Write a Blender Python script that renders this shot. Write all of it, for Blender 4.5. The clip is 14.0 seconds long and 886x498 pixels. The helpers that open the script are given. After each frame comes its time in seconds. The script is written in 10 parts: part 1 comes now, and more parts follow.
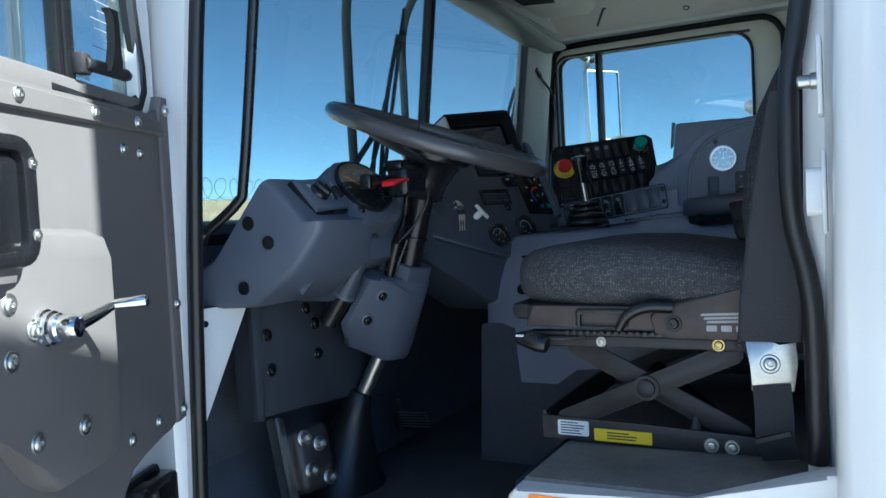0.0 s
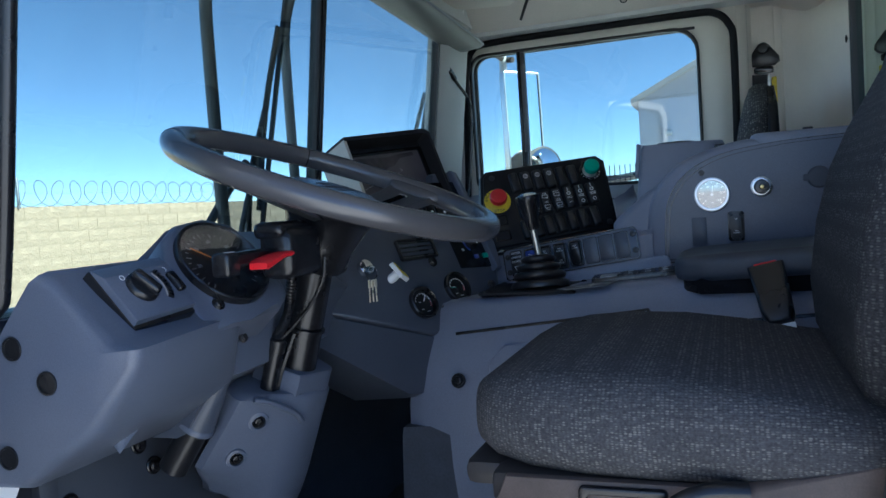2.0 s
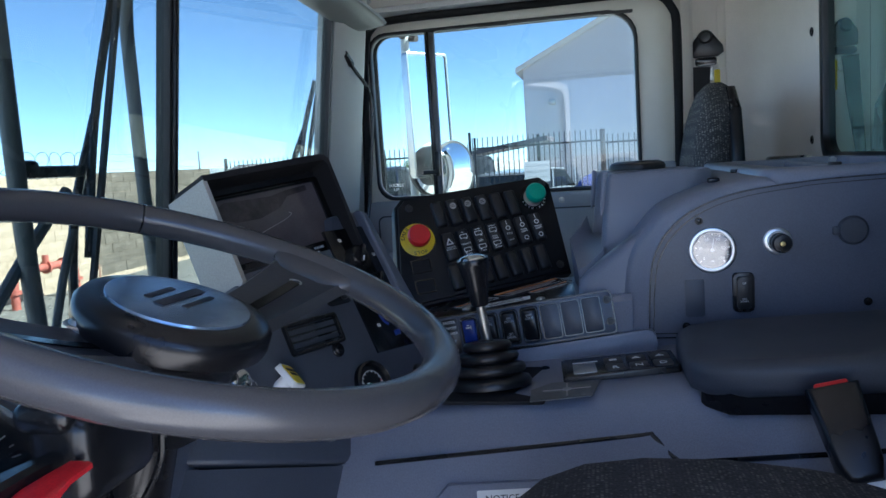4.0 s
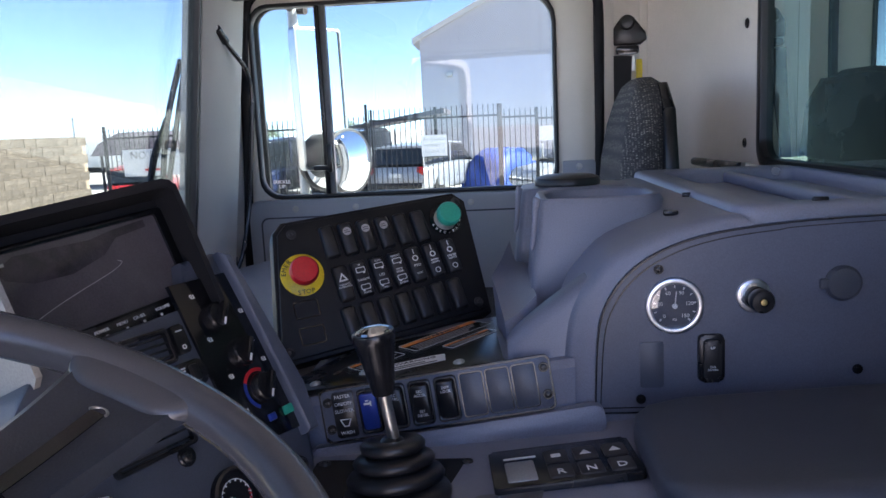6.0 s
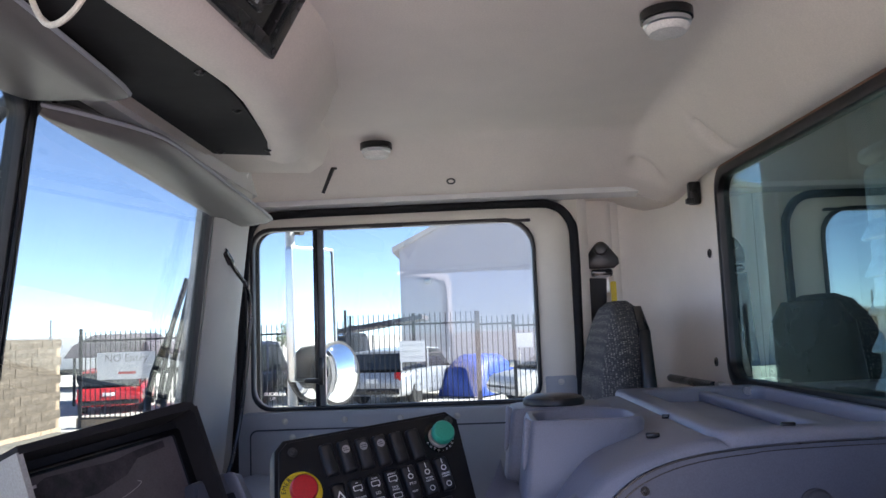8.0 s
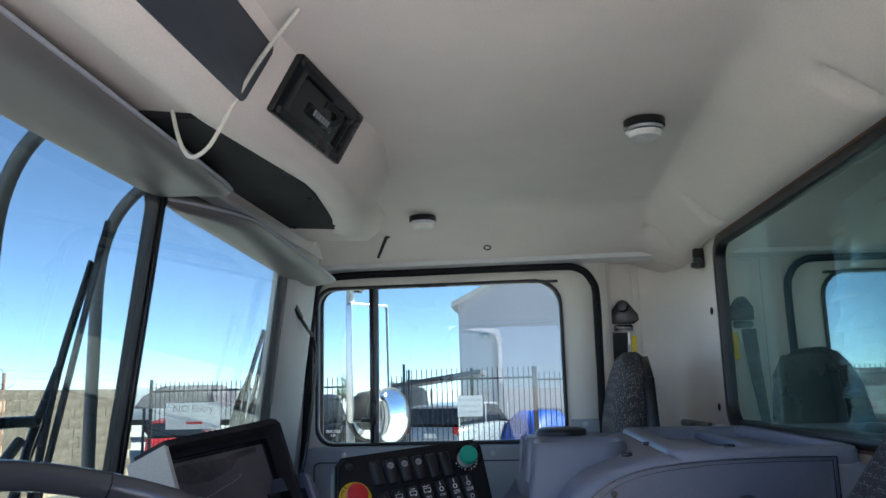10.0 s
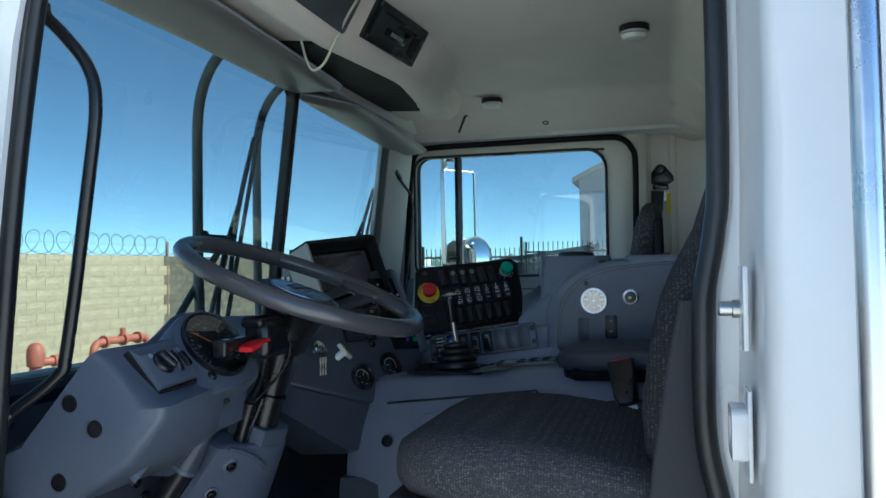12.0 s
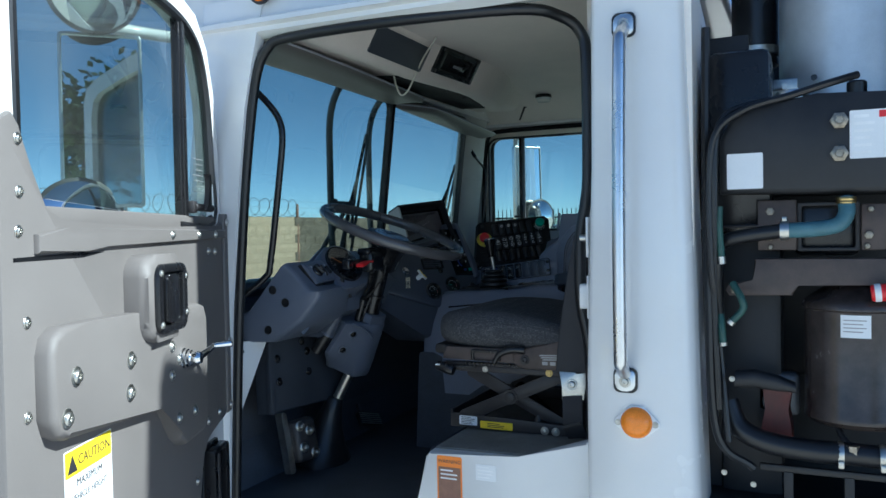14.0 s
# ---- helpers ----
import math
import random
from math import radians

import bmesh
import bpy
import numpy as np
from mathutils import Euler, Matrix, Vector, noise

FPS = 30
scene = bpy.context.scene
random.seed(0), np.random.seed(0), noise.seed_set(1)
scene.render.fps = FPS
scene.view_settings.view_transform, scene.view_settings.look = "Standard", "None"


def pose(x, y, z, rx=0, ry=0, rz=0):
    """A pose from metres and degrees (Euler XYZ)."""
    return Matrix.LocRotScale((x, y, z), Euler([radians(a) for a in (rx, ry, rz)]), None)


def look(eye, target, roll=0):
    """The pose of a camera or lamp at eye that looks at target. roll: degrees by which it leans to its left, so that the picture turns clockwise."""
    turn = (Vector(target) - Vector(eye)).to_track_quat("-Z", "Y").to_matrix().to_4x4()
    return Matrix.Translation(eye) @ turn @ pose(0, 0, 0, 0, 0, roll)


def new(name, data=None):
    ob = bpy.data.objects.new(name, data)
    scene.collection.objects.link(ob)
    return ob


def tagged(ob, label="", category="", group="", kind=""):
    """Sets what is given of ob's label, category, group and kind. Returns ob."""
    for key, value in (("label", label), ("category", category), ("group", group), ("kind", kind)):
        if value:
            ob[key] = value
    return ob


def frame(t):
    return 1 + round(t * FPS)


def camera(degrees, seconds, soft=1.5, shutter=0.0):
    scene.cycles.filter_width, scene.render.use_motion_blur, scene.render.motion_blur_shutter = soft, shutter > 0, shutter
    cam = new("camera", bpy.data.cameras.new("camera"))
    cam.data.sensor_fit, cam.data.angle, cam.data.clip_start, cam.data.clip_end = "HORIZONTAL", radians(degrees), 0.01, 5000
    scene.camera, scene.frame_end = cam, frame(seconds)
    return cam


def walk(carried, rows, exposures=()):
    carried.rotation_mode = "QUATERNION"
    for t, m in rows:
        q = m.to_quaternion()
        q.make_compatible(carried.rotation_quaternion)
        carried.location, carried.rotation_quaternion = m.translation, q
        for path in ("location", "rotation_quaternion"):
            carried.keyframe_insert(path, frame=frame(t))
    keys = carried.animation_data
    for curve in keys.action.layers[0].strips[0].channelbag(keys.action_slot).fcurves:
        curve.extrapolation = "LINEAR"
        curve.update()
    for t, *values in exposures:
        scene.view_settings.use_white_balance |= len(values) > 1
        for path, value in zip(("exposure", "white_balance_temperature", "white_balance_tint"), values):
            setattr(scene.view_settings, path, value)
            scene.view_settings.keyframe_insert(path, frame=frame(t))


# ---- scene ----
cam = camera(59.5, 14.0)
EXPOSURES = [(0, 1.9, 5450, -2), (0.6, 2.2, 5400, 4), (1.5, 2.32, 5500, 5), (3, 2.4, 5500, 7), (5.5, 3.02, 6050, 22), (7, 3.12, 6550, 32), (8.2, 2.85, 6400, 28), (10.5, 2.6, 5900, 10), (11.5, 2.35, 5750, 3), (12.3, 1.62, 5500, -4), (13, 1.42, 5450, -3), (14, 1.22, 5400, -3)]
PATH = [
    (0, (0.1498, 0.0354, 1.5901), (-0.7892, 1.7995, 1.5107), -2.93),
    (0.5, (0.0903, 0.1649, 1.6092), (-0.7786, 1.9642, 1.5222), -3.02),
    (1, (0.0321, 0.2919, 1.6363), (-0.7757, 2.1196, 1.5527), -3.13),
    (1.5, (-0.0229, 0.3984, 1.6708), (-0.7767, 2.2488, 1.5830), -3.64),
    (2, (-0.1057, 0.5034, 1.7142), (-0.7981, 2.3765, 1.6040), -3.84),
    (2.5, (-0.1684, 0.5834, 1.7568), (-0.7989, 2.4762, 1.6173), -4.14),
    (3, (-0.2134, 0.6919, 1.7918), (-0.7839, 2.6011, 1.6203), -4.04),
    (3.2, (-0.2352, 0.7414, 1.7981), (-0.7685, 2.6618, 1.6318), -3.98),
    (5.3, (-0.3006, 1.1055, 1.9216), (-0.5566, 3.0608, 1.5883), -3.20),
    (5.5, (-0.3086, 1.1295, 1.9212), (-0.5347, 3.0880, 1.5847), -3.14),
    (6, (-0.3239, 1.1860, 1.9128), (-0.4760, 3.1564, 1.6054), -2.80),
    (6.5, (-0.3359, 1.2150, 1.9112), (-0.4327, 3.1997, 1.6844), -2.49),
    (7, (-0.3378, 1.2003, 1.9162), (-0.4037, 3.1967, 1.8171), -2.22),
    (7.5, (-0.3443, 1.1521, 1.9308), (-0.4047, 3.1505, 1.9847), -2.12),
    (8, (-0.3460, 1.0948, 1.9427), (-0.4177, 3.0821, 2.1563), -2.16),
    (8.2, (-0.3389, 1.0710, 1.9462), (-0.4228, 3.0506, 2.2187), -2.10),
    (10.3, (-0.2505, 0.6976, 1.8918), (-0.4948, 2.6501, 2.2500), -1.23),
    (10.5, (-0.2402, 0.6438, 1.8661), (-0.5020, 2.6017, 2.1794), -1.15),
    (11, (-0.2022, 0.5062, 1.8312), (-0.5213, 2.4702, 2.0335), -1.13),
    (11.5, (-0.0941, 0.3419, 1.8001), (-0.5120, 2.2945, 1.9120), -0.89),
    (12, (0.0315, 0.1528, 1.7862), (-0.5142, 2.0762, 1.8356), -0.81),
    (12.5, (0.1461, -0.0726, 1.7711), (-0.5056, 1.8182, 1.7929), -1.28),
    (13, (0.2833, -0.3125, 1.7754), (-0.4473, 1.5492, 1.7704), -1.11),
    (13.5, (0.4028, -0.4929, 1.7881), (-0.3892, 1.3434, 1.7596), -1.10),
    (14, (0.5630, -0.7119, 1.7602), (-0.2705, 1.1055, 1.7111), -1.07),
]
walk(cam, [(t, look(eye, target, roll)) for t, eye, target, roll in PATH], EXPOSURES)

# ---- sky and sun ----
SUN_AZ, SUN_EL = radians(4), radians(39)   # from +x (the truck's rear) towards +y
SUN_DIR = Vector((math.cos(SUN_EL) * math.cos(SUN_AZ), math.cos(SUN_EL) * math.sin(SUN_AZ), math.sin(SUN_EL)))
world = bpy.data.worlds.new("sky")
scene.world = world
world.use_nodes = True
wn = world.node_tree
sky = wn.nodes.new("ShaderNodeTexSky")
sky.sky_type = "NISHITA"
sky.sun_disc = False
sky.sun_elevation = SUN_EL
sky.sun_rotation = math.pi / 2 - SUN_AZ
sky.air_density, sky.dust_density, sky.ozone_density = 0.40, 0.0, 1.2
wn.links.new(sky.outputs[0], wn.nodes["Background"].inputs[0])
wn.nodes["Background"].inputs[1].default_value = 0.100
sun = new("sun", bpy.data.lights.new("sun", "SUN"))
sun.data.energy, sun.data.angle, sun.data.color = 4.7, radians(0.5), (1.0, 0.95, 0.88)
sun.matrix_world = look(SUN_DIR * 20, (0, 0, 0))


# ---- materials ----
def material(name, colour, rough=0.5, metal=0.0, vary=0.12, grain=0.0, grain_size=0.002, stain=0.25, stain_size=0.25,
             spec=0.5, per_piece=0.0, coat=0.0):
    """A surface with a base colour that varies at two scales, uneven gloss and a fine relief; sizes in metres."""
    m = bpy.data.materials.new(name)
    m.use_nodes = True
    nt = m.node_tree
    b = nt.nodes["Principled BSDF"]
    b.inputs["Metallic"].default_value = metal
    b.inputs["Specular IOR Level"].default_value = spec
    b.inputs["Coat Weight"].default_value = coat
    co = nt.nodes.new("ShaderNodeTexCoord")
    big = nt.nodes.new("ShaderNodeTexNoise")
    big.inputs["Scale"].default_value = 1 / stain_size
    big.inputs["Detail"].default_value = 5
    big.inputs["Roughness"].default_value = 0.65
    fine = nt.nodes.new("ShaderNodeTexNoise")
    fine.inputs["Scale"].default_value = 1 / max(grain_size, 1e-4)
    fine.inputs["Detail"].default_value = 3
    for n in (big, fine):
        nt.links.new(co.outputs["Object"], n.inputs["Vector"])
    amount = nt.nodes.new("ShaderNodeMapRange")
    amount.inputs["From Min"].default_value, amount.inputs["From Max"].default_value = 0.3, 0.7
    amount.inputs["To Min"].default_value, amount.inputs["To Max"].default_value = 1 - stain, 1 + stain * 0.6
    nt.links.new(big.outputs["Fac"], amount.inputs["Value"])
    amount2 = nt.nodes.new("ShaderNodeMapRange")
    amount2.inputs["From Min"].default_value, amount2.inputs["From Max"].default_value = 0.3, 0.7
    amount2.inputs["To Min"].default_value, amount2.inputs["To Max"].default_value = 1 - vary, 1 + vary
    nt.links.new(fine.outputs["Fac"], amount2.inputs["Value"])
    mul = nt.nodes.new("ShaderNodeMath")
    mul.operation = "MULTIPLY"
    nt.links.new(amount.outputs[0], mul.inputs[0])
    nt.links.new(amount2.outputs[0], mul.inputs[1])
    last = mul.outputs[0]
    if per_piece:
        info = nt.nodes.new("ShaderNodeObjectInfo")
        pm = nt.nodes.new("ShaderNodeMapRange")
        pm.inputs["To Min"].default_value, pm.inputs["To Max"].default_value = 1 - per_piece, 1 + per_piece
        nt.links.new(info.outputs["Random"], pm.inputs["Value"])
        mul2 = nt.nodes.new("ShaderNodeMath")
        mul2.operation = "MULTIPLY"
        nt.links.new(last, mul2.inputs[0])
        nt.links.new(pm.outputs[0], mul2.inputs[1])
        last = mul2.outputs[0]
    vm = nt.nodes.new("ShaderNodeVectorMath")
    vm.operation = "SCALE"
    vm.inputs[0].default_value = colour
    nt.links.new(last, vm.inputs["Scale"])
    nt.links.new(vm.outputs[0], b.inputs["Base Color"])
    rg = nt.nodes.new("ShaderNodeMapRange")
    rg.inputs["From Min"].default_value, rg.inputs["From Max"].default_value = 0.3, 0.7
    rg.inputs["To Min"].default_value, rg.inputs["To Max"].default_value = max(0.02, rough * 0.85), min(1, rough * 1.15)
    nt.links.new(big.outputs["Fac"], rg.inputs["Value"])
    nt.links.new(rg.outputs[0], b.inputs["Roughness"])
    if grain:
        bump = nt.nodes.new("ShaderNodeBump")
        bump.inputs["Strength"].default_value = grain
        bump.inputs["Distance"].default_value = grain_size * 0.4
        nt.links.new(fine.outputs["Fac"], bump.inputs["Height"])
        nt.links.new(bump.outputs[0], b.inputs["Normal"])
    return m


def glass_material(name, tint, gloss=1.0, dust=0.0, sheen=(1, 1, 1)):
    """A clear pane: it lets light straight through and mirrors more at a flat angle, with a light film of dust."""
    m = bpy.data.materials.new(name)
    m.use_nodes = True
    nt = m.node_tree
    nt.nodes.remove(nt.nodes["Principled BSDF"])
    out = nt.nodes["Material Output"]
    clear = nt.nodes.new("ShaderNodeBsdfTransparent")
    clear.inputs[0].default_value = (*tint, 1)
    shine = nt.nodes.new("ShaderNodeBsdfGlossy")
    shine.inputs[0].default_value = (*sheen, 1)
    shine.inputs["Roughness"].default_value = 0.0
    lw = nt.nodes.new("ShaderNodeLayerWeight")
    lw.inputs["Blend"].default_value = 0.5
    p = nt.nodes.new("ShaderNodeMath")
    p.operation = "POWER"
    p.inputs[1].default_value = 5
    nt.links.new(lw.outputs["Facing"], p.inputs[0])
    ma = nt.nodes.new("ShaderNodeMath")
    ma.operation = "MULTIPLY_ADD"
    ma.inputs[1].default_value, ma.inputs[2].default_value = 0.9 * gloss, 0.04 * gloss
    nt.links.new(p.outputs[0], ma.inputs[0])
    mix = nt.nodes.new("ShaderNodeMixShader")
    nt.links.new(ma.outputs[0], mix.inputs[0])
    nt.links.new(clear.outputs[0], mix.inputs[1])
    nt.links.new(shine.outputs[0], mix.inputs[2])
    last = mix
    if dust:
        film = nt.nodes.new("ShaderNodeBsdfDiffuse")
        film.inputs[0].default_value = (0.6, 0.6, 0.58, 1)
        co = nt.nodes.new("ShaderNodeTexCoord")
        nz = nt.nodes.new("ShaderNodeTexNoise")
        nz.inputs["Scale"].default_value, nz.inputs["Detail"].default_value = 4, 6
        nt.links.new(co.outputs["Object"], nz.inputs["Vector"])
        mr = nt.nodes.new("ShaderNodeMapRange")
        mr.inputs["From Min"].default_value, mr.inputs["From Max"].default_value = 0.35, 0.75
        mr.inputs["To Min"].default_value, mr.inputs["To Max"].default_value = 0.0, dust
        nt.links.new(nz.outputs["Fac"], mr.inputs["Value"])
        mix2 = nt.nodes.new("ShaderNodeMixShader")
        nt.links.new(mr.outputs[0], mix2.inputs[0])
        nt.links.new(mix.outputs[0], mix2.inputs[1])
        nt.links.new(film.outputs[0], mix2.inputs[2])
        last = mix2
    nt.links.new(last.outputs[0], out.inputs[0])
    return m


def fabric_material(name, dark, fleck, scale=260, share=0.56):
    """A coarse woven cloth with pale flecks."""
    m = material(name, dark, 0.95, vary=0.3, grain=0.8, grain_size=0.003, stain=0.25, stain_size=0.12, spec=0.15)
    nt = m.node_tree
    b = nt.nodes["Principled BSDF"]
    co = nt.nodes.new("ShaderNodeTexCoord")
    mp = nt.nodes.new("ShaderNodeMapping")
    mp.inputs["Scale"].default_value = (0.8, 0.8, 1.6)
    nt.links.new(co.outputs["Object"], mp.inputs["Vector"])
    v = nt.nodes.new("ShaderNodeTexVoronoi")
    v.inputs["Scale"].default_value = scale
    v.inputs["Randomness"].default_value = 0.35
    nt.links.new(mp.outputs[0], v.inputs["Vector"])
    sep = nt.nodes.new("ShaderNodeSeparateColor")
    nt.links.new(v.outputs["Color"], sep.inputs[0])
    dot = nt.nodes.new("ShaderNodeMapRange")
    dot.inputs["From Min"].default_value, dot.inputs["From Max"].default_value = 0.50, 0.26
    nt.links.new(v.outputs["Distance"], dot.inputs["Value"])
    some = nt.nodes.new("ShaderNodeMapRange")
    some.inputs["From Min"].default_value, some.inputs["From Max"].default_value = share - 0.4, share + 0.4
    nt.links.new(sep.outputs[0], some.inputs["Value"])
    st = nt.nodes.new("ShaderNodeMath")
    st.operation = "MULTIPLY"
    nt.links.new(dot.outputs[0], st.inputs[0])
    nt.links.new(some.outputs[0], st.inputs[1])
    mix = nt.nodes.new("ShaderNodeMix")
    mix.data_type = "RGBA"
    old = b.inputs["Base Color"].links[0].from_socket
    nt.links.new(st.outputs[0], mix.inputs[0])
    nt.links.new(old, mix.inputs[6])
    mix.inputs[7].default_value = (*fleck, 1)
    nt.links.new(mix.outputs[2], b.inputs["Base Color"])
    bump = nt.nodes.new("ShaderNodeBump")
    bump.inputs["Strength"].default_value, bump.inputs["Distance"].default_value = 0.6, 0.0015
    nt.links.new(v.outputs["Distance"], bump.inputs["Height"])
    nt.links.new(bump.outputs[0], b.inputs["Normal"])
    return m


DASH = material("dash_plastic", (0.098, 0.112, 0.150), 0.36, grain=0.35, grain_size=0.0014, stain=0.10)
DASH2 = material("dash_lower_plastic", (0.048, 0.055, 0.071), 0.52, grain=0.35, grain_size=0.0014, stain=0.15)
CONSOLE = material("console_plastic", (0.192, 0.208, 0.266), 0.40, grain=0.4, grain_size=0.0014, stain=0.08)
BLACK = material("black_plastic", (0.010, 0.010, 0.0115), 0.27, grain=0.15, grain_size=0.001, stain=0.15)
PANELBLACK = material("panel_black", (0.0075, 0.0075, 0.0085), 0.5, grain=0.12, grain_size=0.001, stain=0.1, spec=0.28)
BLACKGLOSS = material("gloss_black", (0.006, 0.006, 0.007), 0.12, stain=0.2)
RUBBER = material("black_rubber", (0.012, 0.012, 0.0135), 0.34, grain=0.2, grain_size=0.003, stain=0.3)
RIM = material("rim_foam", (0.072, 0.070, 0.074), 0.24, vary=0.05, grain=0.2, grain_size=0.0012, stain=0.06, stain_size=0.12, spec=0.7)
WHITE = material("white_paint", (0.74, 0.74, 0.735), 0.25, vary=0.01, stain=0.05, stain_size=0.4, coat=0.4)
# paler than HEADLINER to make up for weak light through the windscreen
REARLINER = material("rear_lining", (0.87, 0.815, 0.745), 0.40, vary=0.03, grain=0.15, grain_size=0.003, stain=0.06, stain_size=0.3)
VISOR = material("visor_vinyl", (0.135, 0.128, 0.124), 0.42, vary=0.04, grain=0.2, grain_size=0.002, stain=0.12, stain_size=0.12)
HEADLINER = material("headliner", (0.77, 0.705, 0.650), 0.85, vary=0.05, grain=0.25, grain_size=0.003, stain=0.07, stain_size=0.3, spec=0.2)
TRIM = material("door_trim", (0.148, 0.134, 0.127), 0.6, vary=0.04, grain=0.35, grain_size=0.0016, stain=0.06)
PTRIM = material("passenger_trim", (0.36, 0.38, 0.42), 0.6, vary=0.04, grain=0.3, grain_size=0.0016, stain=0.08)
CREAM = material("window_surround", (0.78, 0.74, 0.65), 0.55, vary=0.02, stain=0.06)
PILLARTRIM = material("pillar_trim", (0.52, 0.515, 0.50), 0.6, vary=0.03, stain=0.08)
STEEL = material("painted_steel", (0.030, 0.027, 0.028), 0.5, stain=0.4, stain_size=0.06, grain=0.1)
CHROME = material("chrome", (0.75, 0.75, 0.76), 0.10, 1.0, vary=0.02, stain=0.1)
ZINC = material("zinc_steel", (0.55, 0.54, 0.50), 0.35, 1.0, vary=0.08, stain=0.25, stain_size=0.03)
ALU = material("brushed_aluminium", (0.66, 0.68, 0.70), 0.32, 1.0, vary=0.04, stain=0.12, stain_size=0.15)
BRASS = material("yellow_zinc", (0.55, 0.42, 0.18), 0.35, 1.0, stain=0.3, stain_size=0.02)
RED = material("red_plastic", (0.62, 0.015, 0.022), 0.35, stain=0.08)
GREEN = material("green_plastic", (0.01, 0.33, 0.22), 0.4, stain=0.08)
YELLOW = material("yellow_sticker", (0.85, 0.62, 0.02), 0.4, stain=0.05)
ORANGE = material("orange_sticker", (0.85, 0.25, 0.03), 0.4, stain=0.08)
BROWNST = material("brown_sticker", (0.25, 0.13, 0.09), 0.5, stain=0.2, stain_size=0.02)
PAPER = material("white_sticker", (0.78, 0.79, 0.80), 0.45, vary=0.02, stain=0.06)
INK = material("dark_print", (0.03, 0.03, 0.035), 0.5)
PALEINK = material("pale_print", (0.82, 0.82, 0.82), 0.5, vary=0.03)
AMBER = material("amber_lens", (0.9, 0.26, 0.02), 0.15, stain=0.1, stain_size=0.02)
BLUE = material("blue_rocker", (0.02, 0.05, 0.30), 0.3)
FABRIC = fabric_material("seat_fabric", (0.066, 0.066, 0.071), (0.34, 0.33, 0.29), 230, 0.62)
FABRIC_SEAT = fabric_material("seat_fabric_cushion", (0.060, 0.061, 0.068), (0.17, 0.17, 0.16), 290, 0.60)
# backrest cloth: a darker mix with fainter flecks than the cushion's
FABRIC_DARK = fabric_material("seat_fabric_backrest", (0.036, 0.036, 0.040), (0.11, 0.11, 0.105), 230, 0.58)
WEBBING = material("webbing", (0.036, 0.036, 0.040), 0.8, grain=0.7, grain_size=0.002)
FLOORMAT = material("floor_mat", (0.058, 0.061, 0.068), 0.8, grain=0.5, grain_size=0.004, stain=0.4, stain_size=0.1)
MATGREY = material("grey_step_mat", (0.19, 0.185, 0.17), 0.9, grain=0.5, grain_size=0.004, stain=0.35, stain_size=0.12)
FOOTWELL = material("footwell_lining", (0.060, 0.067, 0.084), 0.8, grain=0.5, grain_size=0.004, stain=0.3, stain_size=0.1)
# dash plastic darkened; the shade under the dash is in this colour
KICK = material("kick_plastic_shaded", (0.034, 0.039, 0.050), 0.5, grain=0.35, grain_size=0.0014, stain=0.2)
SPOKE = material("spoke_paint", (0.040, 0.042, 0.048), 0.38, grain=0.25, stain=0.15, stain_size=0.06)
# darker than DASH, partly to hold the shade on the centre panel
CENTRE = material("centre_plastic", (0.062, 0.072, 0.096), 0.40, grain=0.35, grain_size=0.0014, stain=0.12)
SATIN = material("satin_steel", (0.66, 0.67, 0.69), 0.30, 1.0, vary=0.03, stain=0.12, stain_size=0.1)
BADGE = material("badge_silver", (0.34, 0.34, 0.35), 0.4, 0.3)
CANALU = material("canister_aluminium", (0.62, 0.66, 0.70), 0.40, 0.45, vary=0.04, stain=0.15, stain_size=0.12)
CANDARK = material("canister_brown", (0.060, 0.048, 0.044), 0.24, 0.3, stain=0.35, stain_size=0.05)
HOODSIDE = material("hood_side", (0.36, 0.345, 0.31), 0.55, stain=0.08)
EMBLEM = material("horn_emblem", (0.36, 0.46, 0.58), 0.22, 0.7, stain=0.25, stain_size=0.03)
MATTE = material("matte_black", (0.017, 0.017, 0.019), 0.8, grain=0.3, grain_size=0.0012, stain=0.15, spec=0.2)
GREYINK = material("grey_ink", (0.33, 0.31, 0.31), 0.3)
SCREENDARK = material("screen_dark", (0.045, 0.040, 0.043), 0.07, stain=0.5, stain_size=0.02)
# base colour lifted to hold the reflections on the glass
SCREEN = material("screen", (0.095, 0.084, 0.090), 0.07, stain=0.3, stain_size=0.2)
PLATED = material("dull_plating", (0.34, 0.30, 0.24), 0.42, 0.8, stain=0.4, stain_size=0.01)
HOSE_BLUE = material("blue_hose", (0.075, 0.165, 0.195), 0.5, grain=0.3, stain=0.25, stain_size=0.05)
HOSE_GREEN = material("green_hose", (0.030, 0.085, 0.072), 0.5, stain=0.3, stain_size=0.05)
ENGINE = material("engine_black", (0.020, 0.020, 0.022), 0.55, grain=0.2, stain=0.45, stain_size=0.08)
BROWNSTEEL = material("brown_bracket", (0.085, 0.064, 0.056), 0.6, stain=0.4, stain_size=0.07)
CASTING = material("grey_casting", (0.17, 0.175, 0.185), 0.5, 0.5, grain=0.3, stain=0.3, stain_size=0.05)
RUSTRED = material("red_casting", (0.095, 0.018, 0.014), 0.55, stain=0.4, stain_size=0.04)
MIRROR = material("mirror_glass", (0.92, 0.93, 0.94), 0.01, 1.0, vary=0.0, stain=0.0)
LENS = material("lamp_lens", (0.80, 0.79, 0.76), 0.2, stain=0.1, stain_size=0.01)
CABLE = material("cream_cable", (0.62, 0.60, 0.52), 0.5)
KEYMETAL = material("key_metal", (0.72, 0.66, 0.52), 0.3, 0.5, stain=0.2, stain_size=0.02)
